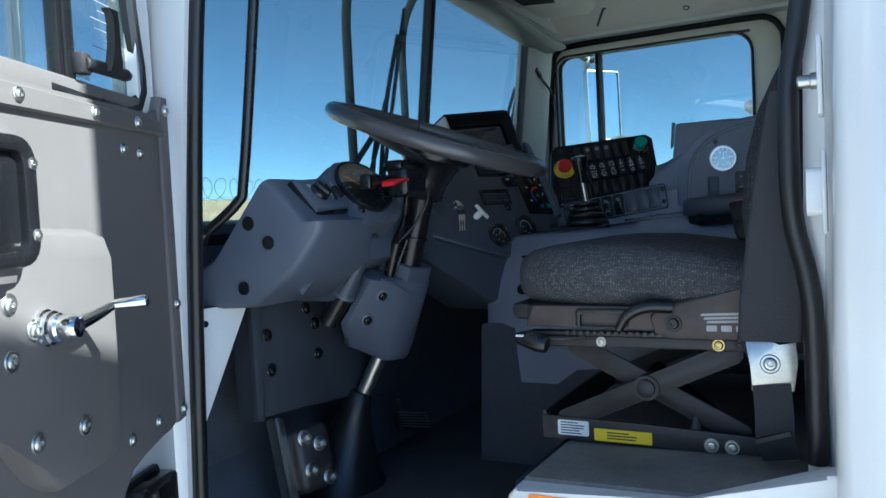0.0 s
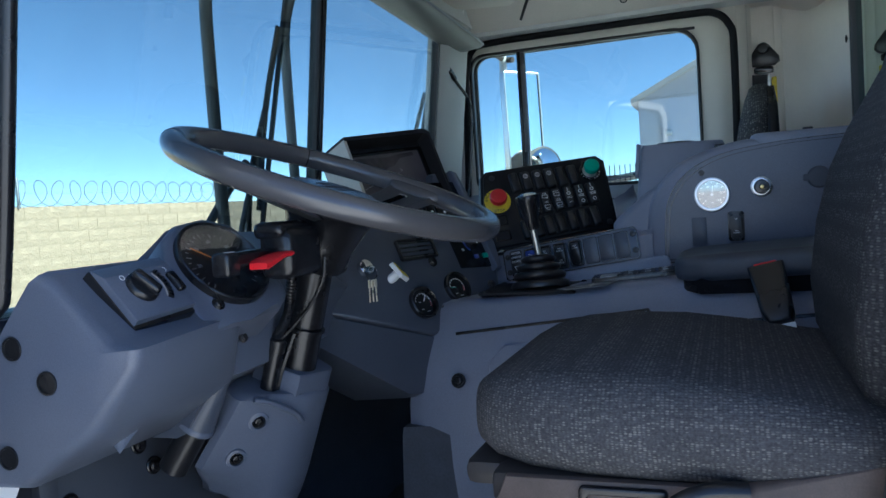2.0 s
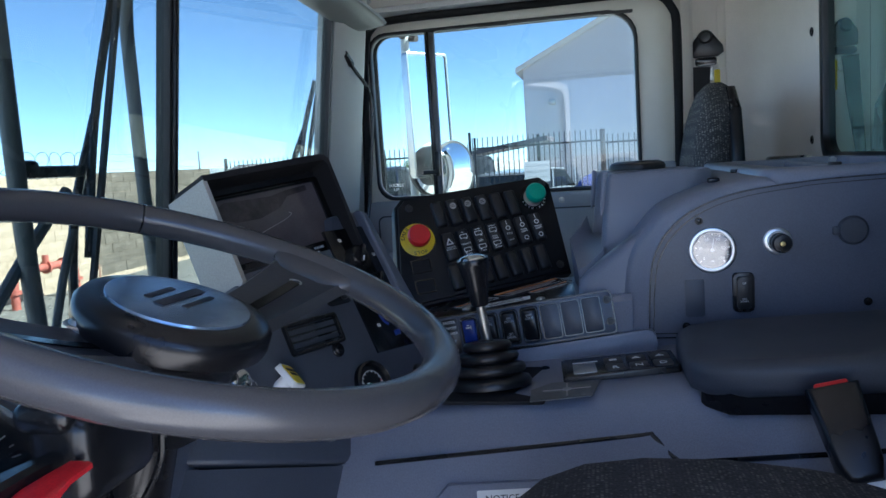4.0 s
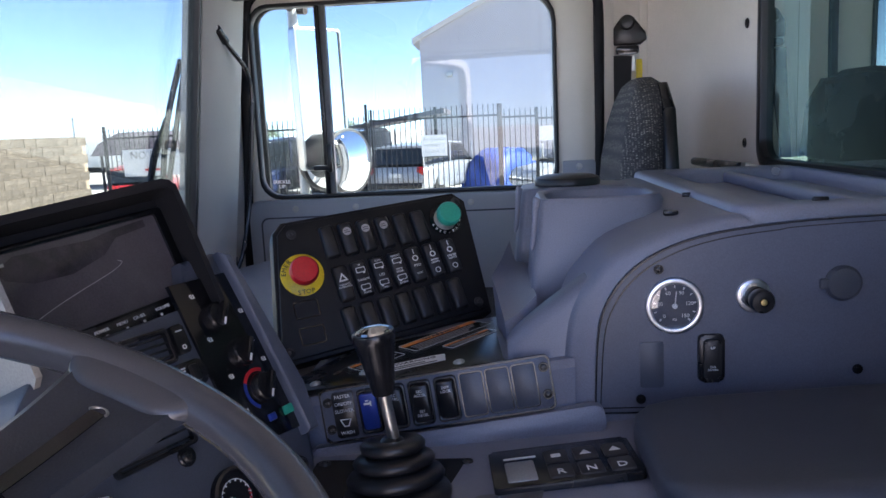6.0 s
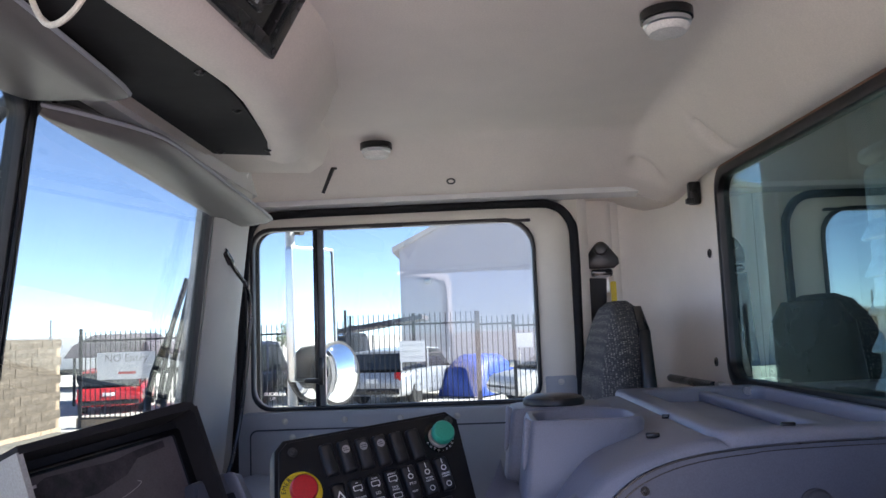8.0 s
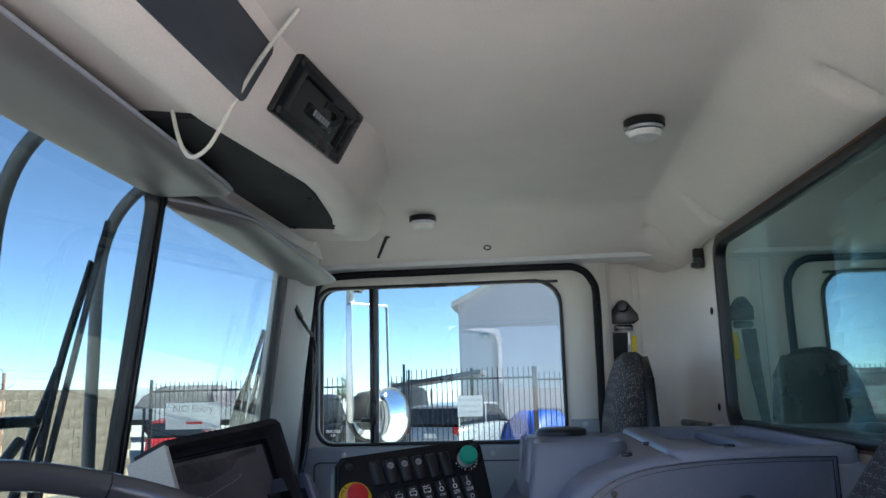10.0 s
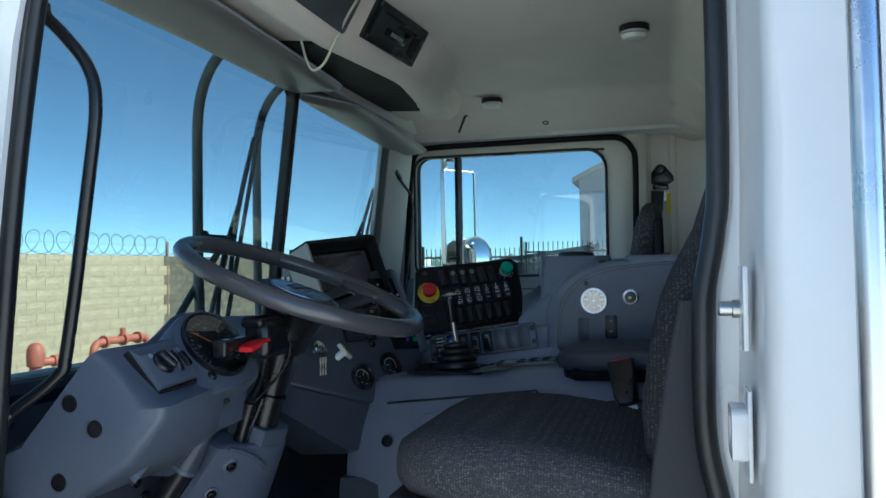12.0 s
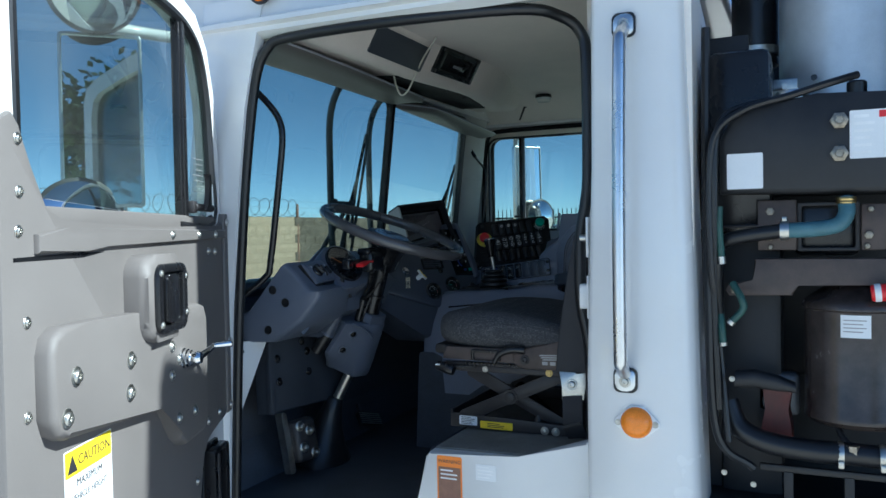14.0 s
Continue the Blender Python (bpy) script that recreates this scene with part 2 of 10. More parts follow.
GLASS = glass_material("window_glass", (0.595, 0.66, 0.63), 1.0, 0.03)
# dark tubes lifted to blue-grey for the haze of the dusty windscreen
BARGREY = material("bar_paint_hazed", (0.085, 0.095, 0.105), 0.5, stain=0.2, stain_size=0.1)
TINTGLASS = glass_material("rear_glass", (0.42, 0.56, 0.52), 3.7, 0.01, (0.70, 0.88, 0.84))
DIALGLASS = glass_material("dial_glass", (1, 1, 1), 2.6)


# ---- mesh tools ----
def V(*a):
    return Vector(a)


def basis(n, up=(0, 0, 1)):
    """Axes u (to the right), v (up), n of a plane whose face looks along n."""
    n = Vector(n).normalized()
    u = Vector(up).cross(n)
    if u.length < 1e-6:
        u = Vector((1, 0, 0))
    u.normalize()
    return u, n.cross(u), n


def frame_at(o, n, up=(0, 0, 1)):
    u, v, w = basis(n, up)
    return Matrix(((u.x, v.x, w.x, o[0]), (u.y, v.y, w.y, o[1]), (u.z, v.z, w.z, o[2]), (0, 0, 0, 1)))


def smooth(bm, angle=40):
    c = math.cos(radians(angle))
    bm.normal_update()
    for f in bm.faces:
        f.smooth = True
    for e in bm.edges:
        if len(e.link_faces) == 2:
            e.smooth = e.link_faces[0].normal.dot(e.link_faces[1].normal) > c
    return bm


def part(name, bm, mat, parent=None, label="", sharp=40):
    """Links a bmesh as one mesh object, under a thing or a part."""
    bmesh.ops.recalc_face_normals(bm, faces=bm.faces)
    smooth(bm, sharp)
    me = bpy.data.meshes.new(name)
    bm.to_mesh(me)
    bm.free()
    me.materials.append(mat)
    ob = new(name, me)
    if parent:
        ob.parent = parent
        ob.matrix_parent_inverse = (Matrix.Translation(parent.location).inverted() if parent.type == "EMPTY" else Matrix())
    if label:
        ob["label"] = label
    return ob


def thing(name, at, label, category, group="", kind=""):
    e = new(name)
    e.empty_display_size = 0.05
    e.location = at
    return tagged(e, label, category, group, kind)


def solo(name, bm, mat, label, category, group="", kind="", sharp=40):
    return tagged(part(name, bm, mat, None, "", sharp), label, category, group, kind)


def B():
    return bmesh.new()


def box(bm, c, size, m=None, bevel=0.0, seg=2):
    """A box round c, bevelled; m turns and moves it."""
    t = bmesh.new()
    bmesh.ops.create_cube(t, size=1)
    bmesh.ops.scale(t, vec=size, verts=t.verts)
    if bevel:
        bmesh.ops.bevel(t, geom=list(t.edges), offset=min(bevel, min(size) * 0.49), segments=seg, profile=0.5, affect="EDGES")
    bmesh.ops.translate(t, vec=c, verts=t.verts)
    if m:
        bmesh.ops.transform(t, matrix=m, verts=t.verts)
    made = {v: bm.verts.new(v.co) for v in t.verts}
    for f in t.faces:
        bm.faces.new([made[v] for v in f.verts])
    t.free()
    return bm


def prism(bm, pts, d0, d1, m, bevel=0.0, seg=2):
    """A polygon in the plane of m (x, y), from depth d0 to d1 along its z; bevels the edge of the d1 side."""
    lo = [bm.verts.new(m @ Vector((x, y, d0))) for x, y in pts]
    hi = [bm.verts.new(m @ Vector((x, y, d1))) for x, y in pts]
    n = len(pts)
    bm.faces.new(lo[::-1])
    top = bm.faces.new(hi)
    for i in range(n):
        bm.faces.new((lo[i], lo[(i + 1) % n], hi[(i + 1) % n], hi[i]))
    if bevel:
        bmesh.ops.bevel(bm, geom=list(top.edges), offset=bevel, segments=seg, profile=0.5, affect="EDGES")
    return bm


def rrect(x0, y0, x1, y1, r, n=5):
    """A rectangle with round corners, as a list of points; r may be one number or four (from the lower left, anticlockwise)."""
    rs = r if isinstance(r, (list, tuple)) else [r] * 4
    out = []
    for (cx, cy, a), q in zip(((x0, y0, 180), (x1, y0, 270), (x1, y1, 0), (x0, y1, 90)), rs):
        q = max(q, 1e-4)
        ox = cx + q if cx == x0 else cx - q
        oy = cy + q if cy == y0 else cy - q
        for k in range(n + 1):
            t = radians(a + 90 * k / n)
            out.append((ox + q * math.cos(t), oy + q * math.sin(t)))
    return out


def ring(bm, outer, inner, d0, d1, m, bevel=0.0):
    """A frame between two outlines with as many points, with depth."""
    n = len(outer)
    a = [bm.verts.new(m @ Vector((x, y, d1))) for x, y in outer]
    b = [bm.verts.new(m @ Vector((x, y, d1))) for x, y in inner]
    c = [bm.verts.new(m @ Vector((x, y, d0))) for x, y in outer]
    d = [bm.verts.new(m @ Vector((x, y, d0))) for x, y in inner]
    rims = []
    for i in range(n):
        j = (i + 1) % n
        bm.faces.new((a[i], a[j], b[j], b[i]))
        bm.faces.new((c[j], c[i], d[i], d[j]))
        bm.faces.new((c[i], c[j], a[j], a[i]))
        bm.faces.new((b[i], b[j], d[j], d[i]))
        rims += [bm.edges.get((a[i], a[j])), bm.edges.get((b[i], b[j]))]
    if bevel:
        bmesh.ops.bevel(bm, geom=rims, offset=bevel, segments=2, profile=0.5, affect="EDGES")
    return bm


def lathe(bm, profile, m, n=24):
    """Turns (radius, height) pairs round the z axis of m."""
    rows = []
    for r, h in profile:
        if r < 1e-5:
            rows.append([bm.verts.new(m @ Vector((0, 0, h)))])
        else:
            rows.append([bm.verts.new(m @ Vector((r * math.cos(2 * math.pi * k / n), r * math.sin(2 * math.pi * k / n), h))) for k in range(n)])
    for p, q in zip(rows, rows[1:]):
        for k in range(n):
            j = (k + 1) % n
            f = [p[k % len(p)], p[j % len(p)], q[j % len(q)], q[k % len(q)]]
            f = list(dict.fromkeys(f))
            if len(f) > 2:
                bm.faces.new(f)
    for r in (rows[0], rows[-1]):
        if len(r) > 2:
            bm.faces.new(r)
    return bm


def cyl(bm, p, q, r, r2=None, n=16, bevel=0.0):
    p, q = Vector(p), Vector(q)
    d = q - p
    m = frame_at(p, d, (0, 0, 1) if abs(d.normalized().z) < 0.9 else (1, 0, 0))
    r2 = r if r2 is None else r2
    L, b = d.length, bevel
    prof = [(r - b, 0), (r, b), (r2, L - b), (r2 - b, L)] if b else [(r, 0), (r2, L)]
    return lathe(bm, prof, m, n)


def curve_points(pts, steps=6, closed=False):
    """Catmull-Rom through the points."""
    P = [Vector(p) for p in pts]
    n = len(P)
    out = []
    for i in range(n if closed else n - 1):
        a = P[i - 1] if closed or i > 0 else P[i] * 2 - P[i + 1]
        b, c = P[i], P[(i + 1) % n]
        d = P[(i + 2) % n] if closed or i + 2 < n else P[i + 1] * 2 - P[i]
        for k in range(steps):
            t = k / steps
            out.append(0.5 * ((2 * b) + (c - a) * t + (2 * a - 5 * b + 4 * c - d) * t * t + (3 * b - a - 3 * c + d) * t ** 3))
    if not closed:
        out.append(P[-1])
    return out


def tube(bm, pts, r, n=10, steps=6, closed=False, radius=None):
    """A round tube along a smooth line; radius(k) may vary it."""
    P = curve_points(pts, steps, closed) if steps else [Vector(p) for p in pts]
    N = len(P)
    rings, u = [], None
    for i in range(N):
        d = (P[(i + 1) % N] - P[i - 1]) if closed else (P[min(i + 1, N - 1)] - P[max(i - 1, 0)])
        d.normalize()
        if u is None:
            u = d.orthogonal()
        u = (u - d * u.dot(d)).normalized()
        w = d.cross(u)
        q = radius(i / (N - 1)) if radius else r
        rings.append([bm.verts.new(P[i] + (u * math.cos(2 * math.pi * k / n) + w * math.sin(2 * math.pi * k / n)) * q) for k in range(n)])
    for i in range(N if closed else N - 1):
        a, b = rings[i], rings[(i + 1) % N]
        off = 0
        if closed and i == N - 1:
            off = min(range(n), key=lambda o: (b[o].co - a[0].co).length)
        for k in range(n):
            bm.faces.new((a[k], a[(k + 1) % n], b[(k + 1 + off) % n], b[(k + off) % n]))
    if not closed:
        bm.faces.new(rings[0][::-1])
        bm.faces.new(rings[-1])
    return bm


def loft(bm, rings, closed=True, caps=True):
    """Skins rows of points, each a ring (closed) or a line."""
    rows = [[bm.verts.new(p) for p in r] for r in rings]
    n = len(rows[0])
    for a, b in zip(rows, rows[1:]):
        for k in range(n if closed else n - 1):
            j = (k + 1) % n
            bm.faces.new((a[k], a[j], b[j], b[k]))
    if closed and caps:
        bm.faces.new(rows[0][::-1])
        bm.faces.new(rows[-1])
    return bm


def strip(bm, pts, width, thick, normal):
    """A flat band along a smooth line, its face turned to normal."""
    P = curve_points(pts, 6)
    nn = Vector(normal).normalized()
    rings = []
    for i, p in enumerate(P):
        d = (P[min(i + 1, len(P) - 1)] - P[max(i - 1, 0)]).normalized()
        s = d.cross(nn).normalized()
        q = s.cross(d)
        rings.append([p + s * a * width / 2 + q * b * thick / 2 for a, b in ((-1, -1), (1, -1), (1, 1), (-1, 1))])
    return loft(bm, rings)


def writing(name, text, m, size, mat, parent, align="CENTER", label=""):
    """Raised letters in the built-in font, turned into a mesh."""
    cu = bpy.data.curves.new(name, "FONT")
    cu.body, cu.size, cu.extrude = text, size, 0.0003
    cu.align_x, cu.align_y = align, "CENTER"
    cu.resolution_u = 2
    tmp = bpy.data.objects.new(name, cu)
    me = bpy.data.meshes.new_from_object(tmp)
    bpy.data.objects.remove(tmp)
    bpy.data.curves.remove(cu)
    me.name = name
    me.transform(m)
    me.materials.append(mat)
    ob = new(name, me)
    if parent:
        ob.parent = parent
        ob.matrix_parent_inverse = (Matrix.Translation(parent.location).inverted() if parent.type == "EMPTY" else Matrix())
    if label:
        ob["label"] = label
    return ob


def bars(name, m, w, h, rows, mat, parent, fill=0.86, seed=1):
    """Rows of print too small to read, as plain bars in the plane of m."""
    rnd = random.Random(seed)
    bm = B()
    step = h / rows
    for k in range(rows):
        y = h / 2 - step * (k + 0.5)
        L = w * fill * rnd.uniform(0.65, 1)
        prism(bm, rrect(-w * fill / 2, y - step * 0.20, -w * fill / 2 + L, y + step * 0.20, step * 0.05, 1), 0.0, 0.0004, m)
    return part(name, bm, mat, parent)


def at_plane(m, x, y, z=0.0):
    return m @ Matrix.Translation((x, y, z))


def bolt(name, p, n, r, mat, parent, h=None, label=""):
    """A bolt or screw: washer, domed head and a socket dip."""
    bm = B()
    m = frame_at(p, n)
    h = h or r * 0.7
    lathe(bm, [(r * 1.45, -0.002), (r * 1.45, 0.001), (r * 1.3, 0.0022), (r, 0.0022), (r * 0.97, h * 0.6), (r * 0.75, h), (r * 0.42, h * 1.08), (r * 0.36, h * 0.6), (0, h * 0.55)], m, 12)
    return part(name, bm, mat, parent, label)


# ---- the truck's cab: floor, walls, roof ----
MID = 2.12                      # the cab's middle line in y
WS_TILT = 0.12                  # the windscreen's lean


def ws_x(z):
    return -0.955 - (2.30 - z) * WS_TILT


def structure(name, bm, mat, label, category, sharp=40):
    return solo(name, bm, mat, label, category, kind="structure", sharp=sharp)


bm = B()
box(bm, (-0.40, MID, 0.975), (1.24, 2.12, 0.05), bevel=0.004)
structure("floor", bm, FLOORMAT, "black ribbed rubber mat on the cab floor", "floor")

# firewall below the windscreen, with the sloped toe board
bm = B()
loft(bm, [[V(x, y, z) for x, z in ((-0.93, 0.99), (-1.00, 1.12), (-1.03, 1.35), (-1.03, 1.60), (-1.058, 1.60), (-1.058, 0.95))] for y in (1.06, 3.19)])
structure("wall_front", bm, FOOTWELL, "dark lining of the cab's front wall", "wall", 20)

bm = B()
box(bm, (-1.075, MID, 1.28), (0.04, 2.16, 0.66), bevel=0.015)
structure("wall_nose", bm, WHITE, "white painted steel nose of the cab", "wall")

# ceiling: one lining that rolls down to the rear wall and falls away towards the doors
def rear_x(y):
    """The rear wall stands a little askew."""
    return 0.236 + 0.05 * (2.84 - y)


def ceiling_z(x, y):
    r = max(0.0, min(1.0, (x - 0.062) / (rear_x(y) - 0.088)))
    s = max(0.0, min(1.0, (abs(y - MID) - 0.80) / 0.28))
    roll = r * r * (3 - 2 * r)
    z = 2.424 - 0.128 * roll - 0.115 * s * s * (3 - 2 * s) * (1 - 0.75 * roll)
    for cx, cy in ((0.176, 2.715), (0.112, 3.072), (0.206, 1.893), (0.215, 1.30)):       # finger dents in the rear roll
        u, v = (x - cx + 0.25 * (y - cy)) / 0.036, (y - cy) / 0.020
        z += 0.030 / (1 + (u * u + v * v) ** 2.6)
    return z


NX, NY = 62, 150
ys = [1.045 + 2.15 * j / NY for j in range(NY + 1)]
across = [0.80 * i / 26 for i in range(26)] + [0.80 + 0.20 * i / 36 for i in range(37)]
grid = [[(-1.0 + (rear_x(y) + 0.99) * k, y) for y in ys] for k in across]
bm = B()
lo = [[bm.verts.new((x, y, ceiling_z(x, y))) for x, y in row] for row in grid]
hi = [[bm.verts.new((x, y, ceiling_z(x, y) + 0.02)) for x, y in row] for row in grid]
for i in range(NX):
    for j in range(NY):
        bm.faces.new((lo[i][j], lo[i][j + 1], lo[i + 1][j + 1], lo[i + 1][j]))
        bm.faces.new((hi[i][j], hi[i + 1][j], hi[i + 1][j + 1], hi[i][j + 1]))
for j in range(NY):
    bm.faces.new((lo[0][j], hi[0][j], hi[0][j + 1], lo[0][j + 1]))
    bm.faces.new((lo[NX][j + 1], hi[NX][j + 1], hi[NX][j], lo[NX][j]))
for i in range(NX):
    bm.faces.new((lo[i + 1][0], hi[i + 1][0], hi[i][0], lo[i][0]))
    bm.faces.new((lo[i][NY], hi[i][NY], hi[i + 1][NY], lo[i + 1][NY]))
structure("ceiling", bm, HEADLINER, "moulded light grey headliner with dents along its rear curve", "ceiling")

bm = B()
cx, cy = [-0.075 + 0.30 * i / 10 for i in range(11)], [3.185 + 0.22 * j / 6 for j in range(7)]
loft(bm, [[V(x, y, ceiling_z(x, min(y, 3.194)) - 0.002) for y in cy] + [V(x, y, ceiling_z(x, min(y, 3.194)) + 0.03) for y in cy[::-1]] for x in cx])
structure("ceiling_corner", bm, HEADLINER, "light grey headliner over the belt corner", "ceiling")

bm = B()
box(bm, (-0.36, MID, 2.475), (1.46, 2.30, 0.05), bevel=0.022, seg=3)
structure("roof", bm, WHITE, "white painted steel cab roof", "roof")

# header over each door, with a drip rail
for y, s, nm in ((1.0, 1, "left"), (3.24, -1, "right")):
    bm = B()
    loft(bm, [[V(x, y + s * a, z) for a, z in ((0.0, 2.305), (0.03, 2.292), (0.075, 2.30), (0.075, 2.455), (0.012, 2.455), (0.006, 2.345), (-0.022, 2.335), (-0.022, 2.322), (0.0, 2.318))] for x in (-1.06, 0.365)])
    structure("header_" + nm, bm, WHITE, "white painted steel header over the cab door", "header", 25)

# front pillars: white outside, grey inside
for s, nm in ((1, "left"), (-1, "right")):
    Y = lambda a: MID - s * (MID - a)
    bm = B()
    rings = []
    for z in (0.90, 1.10, 1.55, 1.85, 2.10, 2.24, 2.40):
        xd = np.interp(z, [0.9, 1.1, 1.55, 2.09, 2.24, 2.40], [-0.905, -0.895, -0.875, -0.815, -0.78, -0.74])
        xw = ws_x(z) - 0.02
        if s < 0:
            xd = -1.005 + (z - 1.6) * 0.03
        rings.append([V(xw - 0.05, Y(1.10), z), V(xw - 0.02, Y(1.03), z), V(xw + 0.03, Y(0.995), z), V(xd, Y(1.00), z), V(xd, Y(1.035), z), V(xd - 0.035, Y(1.06), z), V(xw + (0.02 if s > 0 else 0.055), Y(1.115 if s > 0 else 1.14), z)] + ([] if s > 0 else [V(xw + 0.052, 2.912, z), V(xw + 0.036, 2.888, z), V(xw - 0.012, 2.892, z)]))
    loft(bm, rings)
    structure("pillar_front_" + nm, bm, WHITE if s > 0 else PILLARTRIM, "white painted front pillar of the cab" if s > 0 else "grey lined front pillar beside the windscreen", "pillar", 50)

# rear pillar on the driver's side: a broad white panel with a round rear corner
bm = B()
rings = []
for z, t, xr in ((0.30, 0.0, 0.385), (1.10, 0.0, 0.372), (1.42, 0.002, 0.362), (1.9, 0.02, 0.350), (2.2, 0.032, 0.343), (2.40, 0.042, 0.338)):
    xl = 0.0 if z < 1.8 else 0.012
    rings.append([V(xl + 0.084, 1.205, z), V(xl + 0.086, 1.172, z), V(xl + 0.112, 1.166, z), V(xl + 0.120, 1.150, z), V(xl + 0.124, 1.020 + t, z), V(xl + 0.129, 1.003 + t, z), V(xl + 0.141, 0.992 + t, z), V(xr - 0.045, 0.992 + t, z), V(xr - 0.02, 0.998 + t, z), V(xr - 0.005, 1.012 + t, z), V(xr, 1.035 + t, z), V(xr, 1.21, z), V(0.205, 1.21, z)])
loft(bm, rings)
structure("pillar_rear_left", bm, WHITE, "broad white painted rear pillar of the cab", "pillar", 50)

# seat riser beside the door, with its white side skin
bm = B()
m = frame_at((0, 1.045, 0), (0, -1, 0))
prism(bm, [(-0.345, 0.85), (-0.328, 1.07), (-0.303, 1.186), (-0.290, 1.200), (-0.055, 1.204), (0.112, 1.262), (0.20, 1.275), (0.20, 0.85)], -0.03, 0.0, m, 0.006)
structure("wall_riser", bm, WHITE, "white painted side of the seat riser, slanting up to the rear pillar", "wall")
bm = B()
loft(bm, [[V(x0, y, z0 - 0.012), V(x0 + 0.006, y, z0), V(-0.05, y, z0 + 0.004), V(0.20, y, z0 + 0.008), V(0.20, y, 0.98), V(x0 - 0.04, y, 0.98)] for x0, y, z0 in ((-0.298, 1.074, 1.196), (-0.294, 1.080, 1.204), (-0.29, 1.30, 1.206), (-0.29, 1.76, 1.206))])
structure("seat_platform", bm, MATGREY, "worn grey mat on the seat platform", "platform")
bm = B()
loft(bm, [[V(-0.295, y, 1.203), V(-0.295, y, 0.98), V(-0.345, y, 0.98)] for y in (1.06, 1.76)])
structure("wall_platform", bm, FOOTWELL, "dark front face of the seat platform", "wall")

# rear wall with the window opening; the corner behind the passenger is rounded
RW = frame_at((rear_x(2.84), 2.84, 0), (-1, -0.05, 0))          # u runs towards the driver's side
bm = B()
ring(bm, rrect(-0.12, 0.98, 1.785, 2.33, 0.01), rrect(-0.060, 1.805, 1.445, 2.287, 0.045), -0.03, 0.0, RW)
structure("wall_rear", bm, REARLINER, "pale grey rear wall of the cab with its window opening", "wall")
bm = B()
prof = [(-0.052, 3.205), (-0.048, 3.26), (-0.032, 3.322), (-0.010, 3.343), (0.044, 3.348), (0.060, 3.354), (0.067, 3.368), (0.078, 3.390), (0.11, 3.388), (0.16, 3.345), (0.19, 3.265), (0.212, 3.16), (0.226, 3.05), (0.2335, 2.955)]
loft(bm, [[V(x, y, z) for x, y in prof] + [V(x + 0.025, y + 0.02, z) for x, y in prof[::-1]] for z in (0.98, 1.6, 2.1, 2.36)])
structure("wall_corner", bm, REARLINER, "rounded pale grey corner lining behind the passenger seat", "wall", 60)
bm = B()
box(bm, (0.70, 1.30, -0.058), (1.66, 0.95, 0.05), RW, 0.01)
structure("wall_rear_lower", bm, WHITE, "white lower rear wall of the cab", "wall")

# passenger side wall round the door opening
bm = B()
m = frame_at((0, 3.245, 0), (0, -1, 0))
ring(bm, rrect(-1.06, 0.95, -0.046, 2.40, 0.01), rrect(-0.995, 1.02, -0.060, 2.287, [0.03, 0.03, 0.085, 0.05]), 0.0, 0.03, m)
structure("wall_right", bm, CREAM, "cream painted door surround on the passenger side", "wall")

# added ring outside the door that stops light leaking round its edge
bm = B()
ring(bm, rrect(-1.10, 0.93, -0.020, 2.42, 0.01), rrect(-0.955, 1.06, -0.100, 2.247, [0.03, 0.03, 0.085, 0.05]), -0.055, -0.045, m)
structure("wall_leak_ring", bm, RUBBER, "black ring added outside the passenger door to stop light leaking in", "flange")

# rubber seals
bm = B()
tube(bm, [(x, 1.022 + 0.135 * max(0.0, min(1.0, (x + 0.10) / 0.18)), z) for x, z in ((-0.900, 0.90), (-0.889, 1.10), (-0.868, 1.50), (-0.838, 1.85), (-0.806, 2.09), (-0.782, 2.205), (-0.745, 2.262), (-0.68, 2.283), (-0.40, 2.287), (-0.05, 2.284), (0.044, 2.272), (0.086, 2.232), (0.098, 2.16), (0.098, 1.90), (0.091, 1.82), (0.078, 1.74), (0.076, 1.62), (0.080, 1.555), (0.093, 1.49), (0.099, 1.42), (0.099, 1.24))], 0.014, 10, 5)
structure("door_seal", bm, RUBBER, "black rubber seal round the driver's door opening", "seal")
bm = B()
tube(bm, [(x, 3.200, z) for x, z in ((-1.01, 1.30), (-1.000, 1.62), (-0.986, 1.80), (-0.972, 2.10), (-0.962, 2.20), (-0.940, 2.262), (-0.87, 2.281), (-0.55, 2.284), (-0.20, 2.284), (-0.115, 2.275), (-0.075, 2.235), (-0.063, 2.17), (-0.066, 1.90), (-0.072, 1.60), (-0.072, 1.20))], 0.0115, 10, 5)
structure("door_seal_right", bm, MATTE, "black rubber seal round the passenger door", "seal")

# windscreen: two flat panes, rubber frames and the bar between them
WSM = frame_at((ws_x(1.95), MID, 1.95), (1, 0, -WS_TILT))
screen = thing("window_1", (ws_x(1.62), MID, 1.62), "two-piece flat windscreen in black rubber frames", "windscreen", kind="structure")
for y0, y1, e0, e1 in ((1.085, 2.113, 0.026, 0.008), (2.125, 2.890, 0.008, 0.014)):
    bm = B()
    ring(bm, rrect(y0 - MID, -0.40, y1 - MID, 0.375, 0.045), rrect(y0 - MID + e0, -0.37, y1 - MID - e1, 0.345, 0.04), -0.012, 0.014, WSM, 0.003)
    f = part("window_frame", bm, RUBBER, screen)
    bm = B()
    prism(bm, rrect(y0 - MID + 0.005, -0.385, y1 - MID - 0.005, 0.36, 0.05), -0.003, 0.002, WSM)
    p = part("pane", bm, GLASS, f, "clear glass with a faint film of dust")
    p.visible_shadow = False
bm = B()
